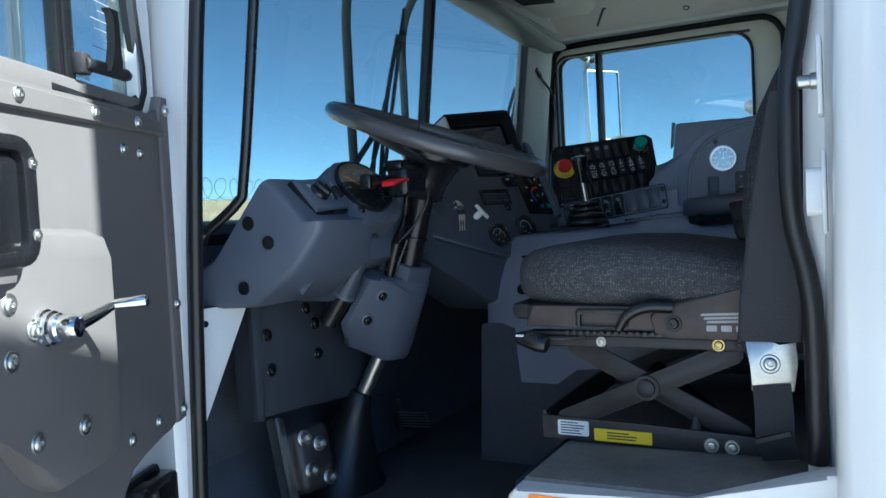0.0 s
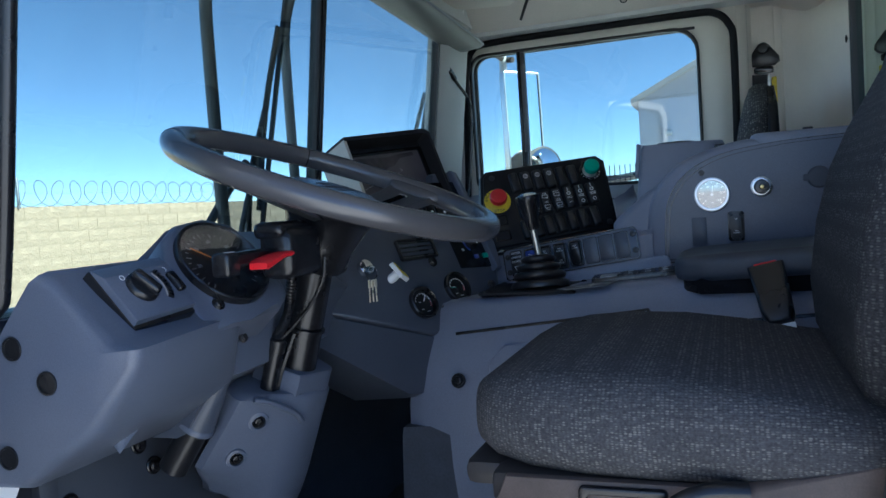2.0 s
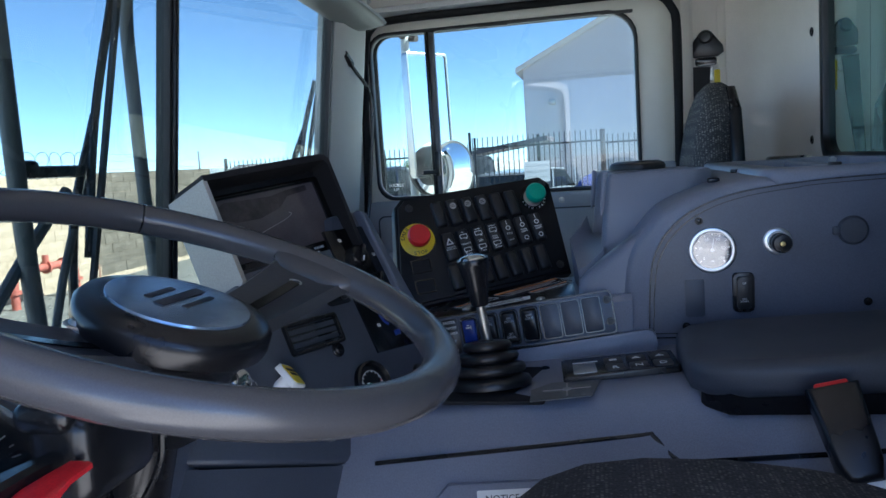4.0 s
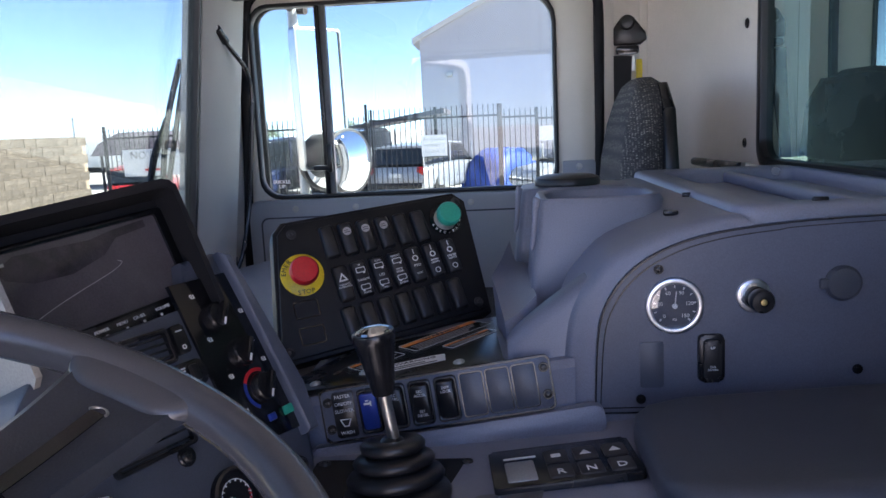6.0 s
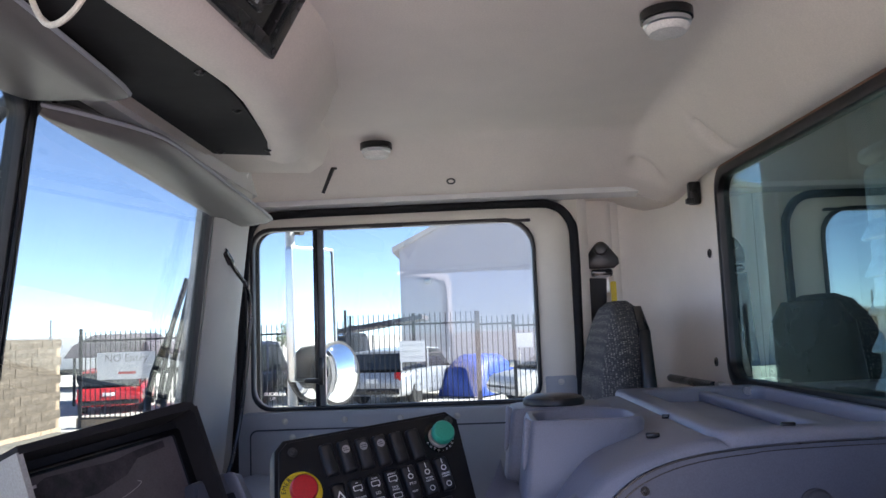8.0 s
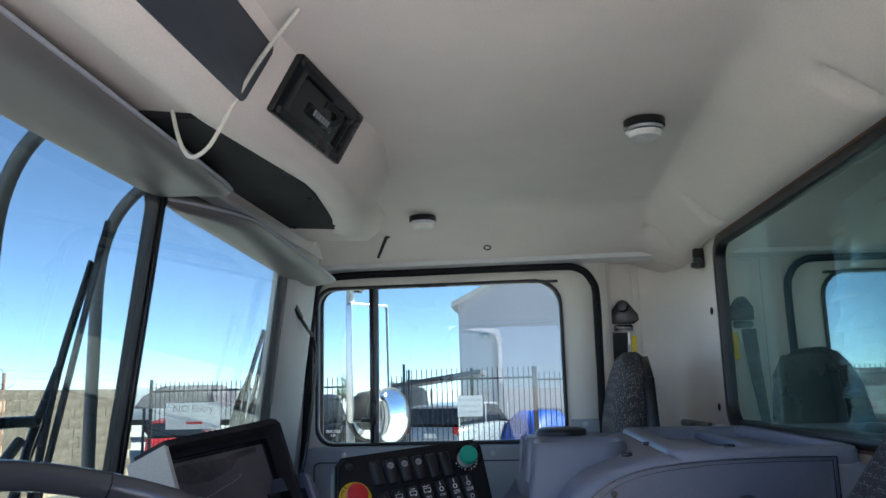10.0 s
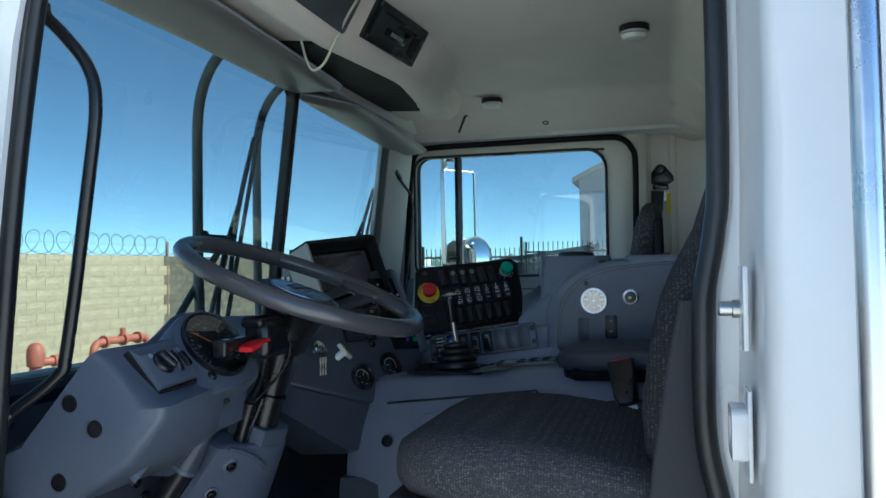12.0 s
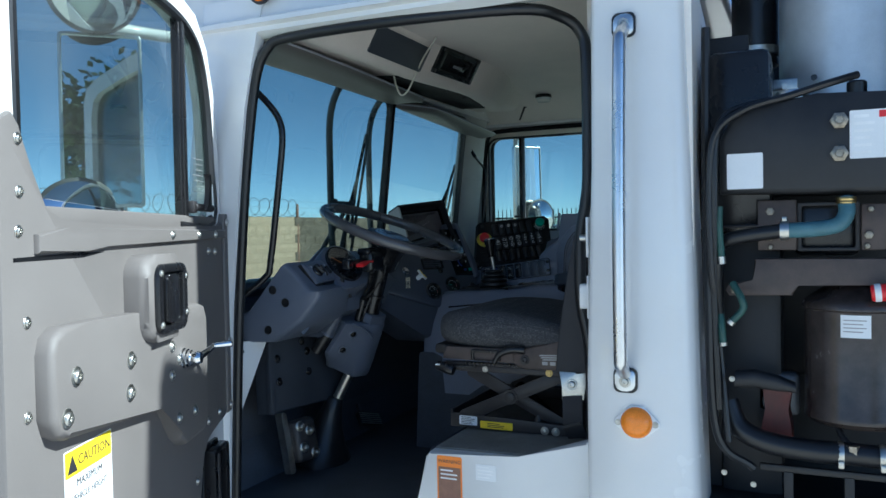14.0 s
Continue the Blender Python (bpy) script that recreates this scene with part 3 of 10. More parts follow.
box(bm, (-0.001, -0.01, 0.012), (0.013, 0.74, 0.016), WSM, 0.004)
part("centre_bar", bm, BLACK, screen, "black strip between the panes")
bm = B()
loft(bm, [[V(ws_x(2.31), y, 2.315), V(ws_x(2.31) + 0.04, y, 2.325), V(-0.90, y, 2.43), V(-1.03, y, 2.43), V(ws_x(2.31) - 0.04, y, 2.33)] for y in (1.08, 3.16)])
structure("header_front", bm, WHITE, "white header over the windscreen", "header", 20)

# rear window
rw = thing("window_2", (0.21, MID, 1.81), "tinted rear cab window in a black rubber frame", "window", kind="structure")
bm = B()
ring(bm, rrect(-0.068, 1.797, 1.453, 2.295, 0.052), rrect(-0.046, 1.817, 1.431, 2.273, 0.045), -0.025, 0.007, RW, 0.004)
part("window_frame", bm, RUBBER, rw)
bm = B()
ring(bm, rrect(-0.074, 1.791, 1.459, 2.301, 0.056), rrect(-0.068, 1.797, 1.453, 2.295, 0.052), -0.004, 0.004, RW, 0.002)
part("frame_lip", bm, BROWNST, rw, "brown edge strip of the rubber frame")
bm = B()
prism(bm, rrect(-0.052, 1.811, 1.437, 2.279, 0.045), -0.013, -0.008, RW)
p = part("pane", bm, TINTGLASS, rw, "tinted glass")
p.visible_shadow = False


# ---- driver's door, swung open on its front hinges ----
DOOR_N = Vector((0.926, 0.378, 0)).normalized()          # its inner face looks into the cab and back
DM = Matrix(((0.378, 0, 0.926, -0.87), (-0.926, 0, 0.378, 0.98), (0, 1, 0, 0), (0, 0, 0, 1)))   # u from the hinge outwards, z up, n
door = thing("door_1", (-0.87, 0.98, 0.75), "open white cab door with a grey moulded inner panel", "door", kind="structure")


def dpart(name, mat, pts, d0, d1, bevel=0.0, parent=None, label="", sharp=40):
    bm = B()
    prism(bm, pts, d0, d1, DM, bevel)
    return part(name, bm, mat, parent or door, label, sharp)


# steel shell below the window and the frame above it
dpart("shell", WHITE, [(0.0, 0.80), (1.03, 0.80), (1.03, 1.80), (0.0, 1.80)], -0.055, -0.018, 0.006, label="white painted steel door shell")
bm = B()
outer = [(0.012, 1.76), (0.012, 1.95), (0.035, 2.12), (0.085, 2.245), (0.16, 2.315), (0.30, 2.345), (0.60, 2.35), (0.88, 2.345), (0.99, 2.33), (1.03, 2.28), (1.03, 1.95), (1.03, 1.76)]
inner = [(0.062, 1.79), (0.062, 1.95), (0.082, 2.11), (0.125, 2.215), (0.19, 2.265), (0.31, 2.29), (0.60, 2.295), (0.86, 2.29), (0.92, 2.27), (0.945, 2.22), (0.945, 1.95), (0.945, 1.83)]
a = [bm.verts.new(DM @ V(u, z, -0.012)) for u, z in outer]
b = [bm.verts.new(DM @ V(u, z, -0.012)) for u, z in inner]
c = [bm.verts.new(DM @ V(u, z, -0.055)) for u, z in outer]
d = [bm.verts.new(DM @ V(u, z, -0.055)) for u, z in inner]
for i in range(len(outer) - 1):
    bm.faces.new((a[i], a[i + 1], b[i + 1], b[i]))
    bm.faces.new((c[i + 1], c[i], d[i], d[i + 1]))
    bm.faces.new((a[i + 1], a[i], c[i], c[i + 1]))
    bm.faces.new((b[i], b[i + 1], d[i + 1], d[i]))
bm.faces.new((a[0], b[0], d[0], c[0]))
bm.faces.new((b[-1], a[-1], c[-1], d[-1]))
part("frame", bm, WHITE, door, "white painted window frame")
bm = B()
tube(bm, [DM @ V(u, z, -0.020) for u, z in [(0.30, 1.785)] + inner[:1] + inner[1:] + [(0.90, 1.79)]], 0.013, 8, 4)
part("glass_seal", bm, RUBBER, door)
bm = B()
tube(bm, [DM @ V(u - 0.035, z + 0.01, -0.045) for u, z in outer[:4]], 0.010, 8, 4)
part("edge_seal", bm, RUBBER, door)
bm = B()
prism(bm, [(u, z) for u, z in inner], -0.036, -0.031, DM)
g = part("pane", bm, GLASS, door, "clear window glass")
g.visible_shadow = False
bm = B()
box(bm, (0.248, 2.03, -0.022), (0.022, 0.51, 0.022), DM, 0.004)
box(bm, (0.263, 2.03, -0.026), (0.010, 0.51, 0.02), DM, 0.003)
part("window_bar", bm, BLACK, door, "black bar between the vent pane and the sliding pane")
bm = B()
box(bm, (0.15, 1.782, -0.02), (0.19, 0.022, 0.02), DM, 0.004)
part("vent_rail", bm, BLACK, door)
bm = B()
loft(bm, [[DM @ V(u + a, z, n + b) for a, b in ((-w, -0.006), (w, -0.006), (w, 0.006), (-w, 0.006))] for u, z, n, w in ((0.190, 1.822, 0.016, 0.016), (0.188, 1.838, 0.018, 0.013), (0.190, 1.860, 0.020, 0.0085), (0.193, 1.890, 0.022, 0.0075), (0.195, 1.902, 0.022, 0.0085), (0.199, 1.909, 0.022, 0.013))])
cyl(bm, DM @ V(0.240, 1.828, 0.002), DM @ V(0.150, 1.826, 0.014), 0.0095, n=12, bevel=0.002)
box(bm, (0.236, 1.828, -0.004), (0.024, 0.030, 0.018), DM, 0.004)
lt_ = part("vent_latch", bm, STEEL, door, "dark metal vent window latch")
bm = B()
cyl(bm, DM @ V(0.152, 1.826, 0.013), DM @ V(0.142, 1.826, 0.0145), 0.0080, n=12, bevel=0.002)
part("latch_tip", bm, ZINC, lt_, "bright latch pin end")

# inner panel with its moulded shapes
panel = dpart("inner_panel", TRIM, [(0.015, 1.80), (0.015, 1.290), (0.022, 1.272), (0.045, 1.264), (0.140, 1.258), (0.180, 1.246), (0.210, 1.220), (0.228, 1.180), (0.240, 1.113), (0.245, 0.84), (1.015, 0.84), (1.015, 1.93), (0.975, 1.95), (0.955, 1.93), (0.935, 1.865), (0.895, 1.802), (0.84, 1.782), (0.50, 1.778), (0.06, 1.776)], -0.016, 0.0, 0.006, label="grey grained plastic door panel")
dpart("top_rail", TRIM, [(0.030, 1.748), (0.70, 1.742), (0.78, 1.735), (0.93, 1.735), (0.93, 1.765), (0.84, 1.775), (0.03, 1.772)], 0.0, 0.010, 0.004, panel, sharp=30)
dpart("groove", BLACK, [(0.70, 1.732), (0.78, 1.724), (0.985, 1.724), (0.985, 1.730), (0.78, 1.733)], 0.0, 0.0008, 0, panel)
dpart("hinge_flange", TRIM, [(0.0, 1.815), (0.0, 1.275), (0.030, 1.272), (0.030, 1.795), (0.02, 1.815)], -0.016, 0.006, 0.004, panel)
dpart("armrest_pad", TRIM, [(0.245, 1.33), (0.255, 1.300), (0.285, 1.288), (0.395, 1.286), (0.43, 1.310), (0.49, 1.385), (0.53, 1.412), (0.895, 1.432), (0.925, 1.446), (0.938, 1.475), (0.938, 1.575), (0.928, 1.602), (0.900, 1.616), (0.80, 1.616), (0.30, 1.600), (0.262, 1.59), (0.245, 1.56)], 0.0, 0.030, 0.012, panel, "raised moulding on the door panel", 60)
dpart("handle_boss", TRIM, rrect(0.440, 1.545, 0.628, 1.722, 0.045), 0.0, 0.050, 0.022, panel, sharp=60)
bm = B()
ring(bm, rrect(0.452, 1.560, 0.602, 1.702, 0.030), rrect(0.474, 1.578, 0.580, 1.684, 0.014), 0.045, 0.062, DM, 0.005)
bez = part("handle_bezel", bm, BLACK, door, "black plastic bezel of the latch handle")
bm = B()
prism(bm, rrect(0.474, 1.578, 0.580, 1.684, 0.012), 0.030, 0.0515, DM)
part("handle_cup", bm, BLACK, bez)
bm = B()
prism(bm, rrect(0.515, 1.582, 0.572, 1.680, 0.010), 0.0515, 0.066, DM, 0.006)
part("latch_paddle", bm, BLACK, bez)
for u, z in ((0.462, 1.594), (0.592, 1.580), (0.462, 1.672), (0.592, 1.684)):
    bolt("screw", DM @ V(u, z, 0.062), DOOR_N, 0.005, ZINC, bez, 0.003)
dpart("top_cap", TRIM, [(0.062, 1.770), (0.930, 1.770), (0.930, 1.812), (0.062, 1.806)], -0.030, -0.010, 0.004, panel, sharp=30)
# window crank
crank = DM @ V(0.412, 1.486, 0.03)
bm = B()
lathe(bm, [(0.022, 0), (0.022, 0.004), (0.0195, 0.006), (0.020, 0.012), (0.017, 0.014), (0.0175, 0.020), (0.015, 0.023), (0.0155, 0.034), (0.012, 0.043), (0, 0.046)], frame_at(crank, DOOR_N), 24)
cr = part("crank_hub", bm, CHROME, door, "chrome window crank")
bm = B()
tube(bm, [DM @ V(u, z, n) for u, z, n in ((0.412, 1.486, 0.060), (0.395, 1.489, 0.066), (0.368, 1.496, 0.073), (0.345, 1.503, 0.078))], 0.009, 12, 5, radius=lambda k: 0.0105 - 0.0050 * k)
part("crank_arm", bm, CHROME, cr, "", 80)
bm = B()
cyl(bm, DM @ V(0.345, 1.503, 0.074), DM @ V(0.333, 1.507, 0.118), 0.0065, 0.0085, 14, 0.002)
part("crank_knob", bm, CHROME, cr)
# bolts through the panel
for u, z, r in ((0.669, 1.524, 0.012), (0.870, 1.531, 0.012), (0.676, 1.463, 0.012), (0.902, 1.469, 0.012), (0.432, 1.486, 0.009), (0.472, 1.520, 0.009), (0.475, 1.458, 0.009), (0.345, 1.353, 0.009), (0.440, 1.358, 0.009)):
    bolt("bolt", DM @ V(u, z, 0.030), DOOR_N, r, ZINC, door, r * 0.6)
for u, z, n in ((0.115, 1.760, 0.01), (0.235, 1.760, 0.01), (0.40, 1.760, 0.01), (0.095, 1.715, 0.0), (0.145, 1.718, 0.0), (0.012, 1.792, 0.006), (0.012, 1.470, 0.006), (0.012, 1.292, 0.006), (0.090, 1.290, 0.0), (0.175, 1.285, 0.0), (0.965, 1.83, 0.0), (0.97, 1.77, 0.0), (0.965, 1.91, 0.0), (0.955, 1.63, 0.0), (0.960, 1.485, 0.0), (0.262, 1.16, 0.0)):
    bolt("screw", DM @ V(u, z, n), DOOR_N, 0.007, ZINC, door, 0.005)
# caution sticker
DL = Matrix(((-0.378, 0, 0.926, 0), (0.926, 0, 0.378, 0), (0, 1, 0, 0), (0, 0, 0, 1)))      # writing runs towards the hinge


def dwrite(u, z, n):
    p = DM @ V(u, z, n)
    return Matrix.Translation(p) @ DL


bm = B()
prism(bm, rrect(-0.083, -0.076, 0.083, 0.060, 0.003), 0.0, 0.0008, dwrite(0.780, 1.342, 0))
stk = part("caution_label", bm, PAPER, door, "white and yellow caution sticker")
bm = B()
prism(bm, rrect(-0.081, 0.014, 0.081, 0.058, 0.003), 0.0008, 0.0012, dwrite(0.780, 1.342, 0))
part("yellow_band", bm, YELLOW, stk)
bm = B()
prism(bm, [(-0.074, 0.020), (-0.042, 0.020), (-0.058, 0.051)], 0.0012, 0.0016, dwrite(0.780, 1.342, 0))
part("triangle", bm, INK, stk)
writing("caution_text", "CAUTION", at_plane(dwrite(0.780, 1.342, 0), 0.018, 0.036, 0.0014), 0.0255, INK, stk)
writing("caution_text", "MAXIMUM", at_plane(dwrite(0.780, 1.342, 0), 0.0, -0.001, 0.0012), 0.0195, INK, stk)
writing("caution_text", "VEHICLE HEIGHT", at_plane(dwrite(0.780, 1.342, 0), 0.0, -0.026, 0.0012), 0.0165, INK, stk)
bars("caution_print", at_plane(dwrite(0.780, 1.342, 0), 0, -0.056, 0.0009), 0.12, 0.026, 1, INK, stk, 0.7)
# small print on the vent pane
bm = B()
for k in range(7):
    prism(bm, rrect(0.085, 1.955 - 0.014 * k, 0.085 + 0.075 - 0.01 * (k % 3), 1.9562 - 0.014 * k, 0.0005, 1), -0.030, -0.0298, DM)
part("pane_print", bm, GREYINK, door)
writing("pane_text", "BUCKLE\nUP", at_plane(dwrite(0.19, 1.815, -0.0295), 0, 0, 0), 0.010, GREYINK, door)
writing("pane_text", "FOR\nSAFETY", at_plane(dwrite(0.095, 1.815, -0.0295), 0, 0, 0), 0.010, GREYINK, door)
# check strap at the hinge
bm = B()
prism(bm, [(0.075, 0.90), (0.205, 0.90), (0.205, 1.200), (0.190, 1.222), (0.090, 1.222), (0.075, 1.200)], -0.016, -0.006, DM, 0.003)
dc = part("door_check", bm, BLACK, door, "black door check bracket")
for u in (0.095, 0.185):
    bm = B()
    prism(bm, rrect(u - 0.010, 0.90, u + 0.010, 1.212, 0.006), -0.006, 0.022, DM, 0.004)
    part("check_arm", bm, BLACK, dc)
bm = B()
cyl(bm, DM @ V(0.140, 0.92, 0.008), DM @ V(0.140, 1.195, 0.008), 0.009, n=12, bevel=0.002)
part("hinge_pin", bm, STEEL, dc)
bm = B()
box(bm, (0.140, 1.205, 0.006), (0.11, 0.016, 0.024), DM, 0.004)
part("check_clip", bm, BLACK, dc)

# the mirrors on the door's outside
mir = thing("door_mirror", (-1.05, 0.80, 1.80), "tall flat truck mirror with round convex mirrors on white arms", "mirror")


def flat_mirror(parent, c, n, w, h):
    m = frame_at(c, n)
    bm = B()
    ring(bm, rrect(-w / 2, -h / 2, w / 2, h / 2, 0.012), rrect(-w / 2 + 0.009, -h / 2 + 0.009, w / 2 - 0.009, h / 2 - 0.009, 0.008), -0.02, 0.006, m, 0.002)
    f = part("mirror_frame", bm, ALU, parent, "bright metal mirror frame")
    bm = B()
    prism(bm, rrect(-w / 2 + 0.007, -h / 2 + 0.007, w / 2 - 0.007, h / 2 - 0.007, 0.008), -0.016, 0.001, m)
    part("mirror_glass", bm, MIRROR, f, "silvered mirror glass")
    bm = B()
    prism(bm, rrect(-w / 2 + 0.004, -h / 2 + 0.004, w / 2 - 0.004, h / 2 - 0.004, 0.01), -0.028, -0.018, m, 0.003)
    part("mirror_back", bm, WHITE, f)


def round_mirror(parent, c, n, r, bulge=0.35):
    m = frame_at(c, n)
    prof = [(r * math.sin(a) / math.sin(0.62), r * (math.cos(a) - math.cos(0.62)) / math.sin(0.62) * 0.9) for a in [0.62 * k / 10 for k in range(10, -1, -1)]]
    bm = B()
    lathe(bm, [(q, h + 0.004) for q, h in prof], m, 40)
    g = part("convex_glass", bm, MIRROR, parent, "bulging mirror glass", 80)
    bm = B()
    lathe(bm, [(r * 0.985, 0.008), (r * 1.03, 0.006), (r * 1.035, 0.0), (r * 1.0, -0.012), (r * 0.85, -0.035), (r * 0.5, -0.055), (0, -0.06)], m, 40)
    part("convex_shell", bm, STEEL, parent, "dark rim and shell", 60)


flat_mirror(mir, (-1.075, 0.755, 2.06), (0.693, -0.720, 0.02), 0.20, 0.45)
round_mirror(mir, (-1.03, 0.70, 2.385), (0.86, -0.40, -0.22), 0.115)
round_mirror(mir, (-1.10, 0.70, 1.80), (0.86, -0.50, 0.05), 0.108)
bm = B()
tube(bm, [(-1.02, 0.95, 2.31), (-1.07, 0.88, 2.315), (-1.10, 0.78, 2.315), (-1.11, 0.72, 2.31)], 0.016, 10, 5)
part("upper_arm", bm, WHITE, mir, "white painted arm")
bm = B()
tube(bm, [(-1.00, 0.97, 1.74), (-1.08, 0.88, 1.72), (-1.11, 0.77, 1.72)], 0.014, 10, 5)
part("lower_arm", bm, WHITE, mir, "white painted arm")
bm = B()
tube(bm, [(-1.105, 0.765, 1.70), (-1.105, 0.765, 2.0), (-1.105, 0.765, 2.33)], 0.010, 8, 2)
part("post", bm, ALU, mir)

# ---- passenger door ----
pdoor = thing("door_2", (-0.53, 3.20, 1.05), "closed passenger door with a cream window surround and grey lower panel", "door", kind="structure")
PM = frame_at((0, 3.215, 0), (0, -1, 0))
bm = B()
ring(bm, rrect(-0.985, 1.700, -0.075, 2.277, [0.01, 0.01, 0.075, 0.05]), rrect(-0.956, 1.749, -0.172, 2.246, [0.05, 0.045, 0.075, 0.05]), -0.03, 0.0, PM, 0.005)
part("frame", bm, CREAM, pdoor, "cream painted window frame")
bm = B()
ring(bm, rrect(-0.959, 1.746, -0.169, 2.249, [0.055, 0.05, 0.08, 0.055]), rrect(-0.948, 1.757, -0.180, 2.238, [0.05, 0.045, 0.075, 0.05]), -0.012, 0.008, PM, 0.004)
part("glass_seal", bm, RUBBER, pdoor)
bm = B()
prism(bm, rrect(-0.955, 1.75, -0.172, 2.245, [0.05, 0.045, 0.075, 0.05]), -0.020, -0.015, PM)
g = part("pane", bm, GLASS, pdoor, "clear window glass")
g.visible_shadow = False
bm = B()
box(bm, (-0.777, 1.998, -0.004), (0.012, 0.50, 0.018), PM, 0.003)
part("window_bar", bm, BLACK, pdoor, "black bar beside the vent pane")
bm = B()
box(bm, (-0.763, 1.998, -0.008), (0.016, 0.50, 0.018), PM, 0.003)
part("bar_channel", bm, CASTING, pdoor, "brown metal channel of the sliding pane")
bm = B()
box(bm, (-0.785, 1.825, 0.012), (0.05, 0.014, 0.014), PM, 0.004)
box(bm, (-0.765, 1.850, 0.012), (0.014, 0.075, 0.014), PM, 0.004)
part("vent_latch", bm, BLACK, pdoor)
lower = B()
prism(lower, rrect(-0.985, 1.06, -0.075, 1.745, 0.02), -0.03, 0.035, PM, 0.01)
lp = part("inner_panel", lower, PTRIM, pdoor, "grey plastic lower door panel")
bm = B()
ring(bm, rrect(-0.955, 1.10, -0.14, 1.702, 0.02), rrect(-0.951, 1.104, -0.144, 1.698, 0.018), 0.034, 0.0365, PM)
part("panel_line", bm, DASH2, lp)
for x, z in ((-0.86, 1.722), (-0.70, 1.722), (-0.55, 1.722), (-0.40, 1.722), (-0.25, 1.722), (-0.84, 1.68), (-0.79, 1.68), (-0.12, 1.80)):
    bolt("screw", PM @ V(x, z, 0.035 if z < 1.75 else 0.02), (0, -1, 0), 0.006, ZINC, pdoor, 0.004)
bm = B()
prism(bm, rrect(-0.160, 1.745, -0.078, 1.815, 0.006), 0.0, 0.02, PM, 0.004)
part("corner_cover", bm, PTRIM, pdoor)
bm = B()
for x0 in (-0.62, -0.27):
    prism(bm, rrect(x0, 2.236, x0 + 0.09, 2.244, 0.002, 1), 0.0, 0.01, PM)
part("seal_clips", bm, RUBBER, pdoor)
writing("pane_text", "BUCKLE\nUP", at_plane(PM, -0.905, 1.785, -0.0145), 0.013, PALEINK, pdoor)

# mirrors outside the passenger door
mir2 = thing("passenger_mirror", (-0.80, 3.50, 1.70), "tall flat truck mirror with a round convex mirror below", "mirror")
flat_mirror(mir2, (-0.863, 3.60, 2.02), (0.79, -0.61, 0.02), 0.185, 0.43)
round_mirror(mir2, (-0.793, 3.60, 1.825), (0.84, -0.54, 0.02), 0.100)
round_mirror(mir2, (-0.885, 3.66, 1.830), (0.84, -0.54, 0.02), 0.095)
bm = B()
tube(bm, [(-0.945, 3.63, 1.60), (-0.945, 3.63, 2.0), (-0.945, 3.63, 2.33)], 0.016, 10, 2)
part("post", bm, WHITE, mir2, "white painted post")
bm = B()
tube(bm, [(-0.93, 3.26, 2.33), (-0.95, 3.45, 2.315), (-0.945, 3.63, 2.30), (-0.90, 3.62, 2.29)], 0.012, 8, 5)
part("upper_arm", bm, BROWNSTEEL, mir2)
bm = B()
tube(bm, [(-0.95, 3.26, 1.66), (-0.90, 3.45, 1.65), (-0.88, 3.56, 1.65), (-0.74, 3.54, 1.72)], 0.012, 8, 5)
part("lower_arm", bm, WHITE, mir2)


# ---- dashboard ----
def plane(o, u, n):
    """Axes of a face: u along it, n out of it."""
    n = Vector(n).normalized()
    u = Vector(u)
    u = (u - n * u.dot(n)).normalized()
    v = n.cross(u)
    return Matrix(((u.x, v.x, n.x, o[0]), (u.y, v.y, n.y, o[1]), (u.z, v.z, n.z, o[2]), (0, 0, 0, 1)))


dash = thing("dashboard", (-0.85, 1.5, 1.35), "dark blue-grey moulded plastic dashboard with gauges and vents", "dashboard")
bm = B()
sect = lambda y, k: [V(x + (max(0.0, 1.0 - (abs(x) - 0.656) / 0.05) * (0.014 - (y - 1.1) * 0.20) if x > -0.706 else 0.0), y, z) for x, z in ((-0.758 - k, 1.675 - k), (-0.743, 1.665 - k), (-0.681 - k, 1.603 - k), (-0.656 - k, 1.596), (-0.658 - k, 1.580), (-0.700 - k, 1.512 + k), (-0.803, 1.447 + k), (-0.965, 1.440 + k), (-0.975, 1.49), (-0.885, 1.540 - k))]
loft(bm, [sect(1.088, 0.010), sect(1.094, 0.003), sect(1.104, 0.0), sect(1.20, 0.0), sect(1.316, 0.0), sect(1.323, 0.002), sect(1.328, 0.007)])
pod = part("left_pod", bm, DASH, dash, "dark plastic end pod with screw wells", 55)
for x, z in ((-0.798, 1.598), (-0.755, 1.563), (-0.817, 1.483)):
    bm = B()
    lathe(bm, [(0.0128, 0.0), (0.0124, 0.0018), (0.0105, 0.0018), (0.0095, -0.012), (0, -0.012)], frame_at((x, 1.0875, z), (0, -1, 0)), 22)
    part("screw_well", bm, RUBBER, pod)
# shroud between the pod and the column, with a tapering flute and a pipe below
bm = B()
loft(bm, [[V(x - dx, y, z) for x, z in ((-0.90, 1.64), (-0.735, 1.642), (-0.692, 1.604), (-0.690, 1.588), (-0.706, 1.555), (-0.783, 1.440), (-0.800, 1.432), (-0.90, 1.432))] for y, dx in ((1.322, 0.0), (1.375, 0.004), (1.412, 0.016), (1.425, 0.04))])
shroud = part("column_shroud", bm, CENTRE, dash, "dark plastic shroud beside the column", 50)
bm = B()
cyl(bm, (-0.712, 1.356, 1.552), (-0.786, 1.346, 1.444), 0.003, 0.025, 20)
part("flute", bm, CENTRE, shroud, "", 60)
bm = B()
lathe(bm, [(0.024, 0.0), (0.026, 0.003), (0.026, 0.007), (0.022, 0.009)], frame_at((-0.783, 1.346, 1.447), (-0.56, -0.08, -0.82)), 20)
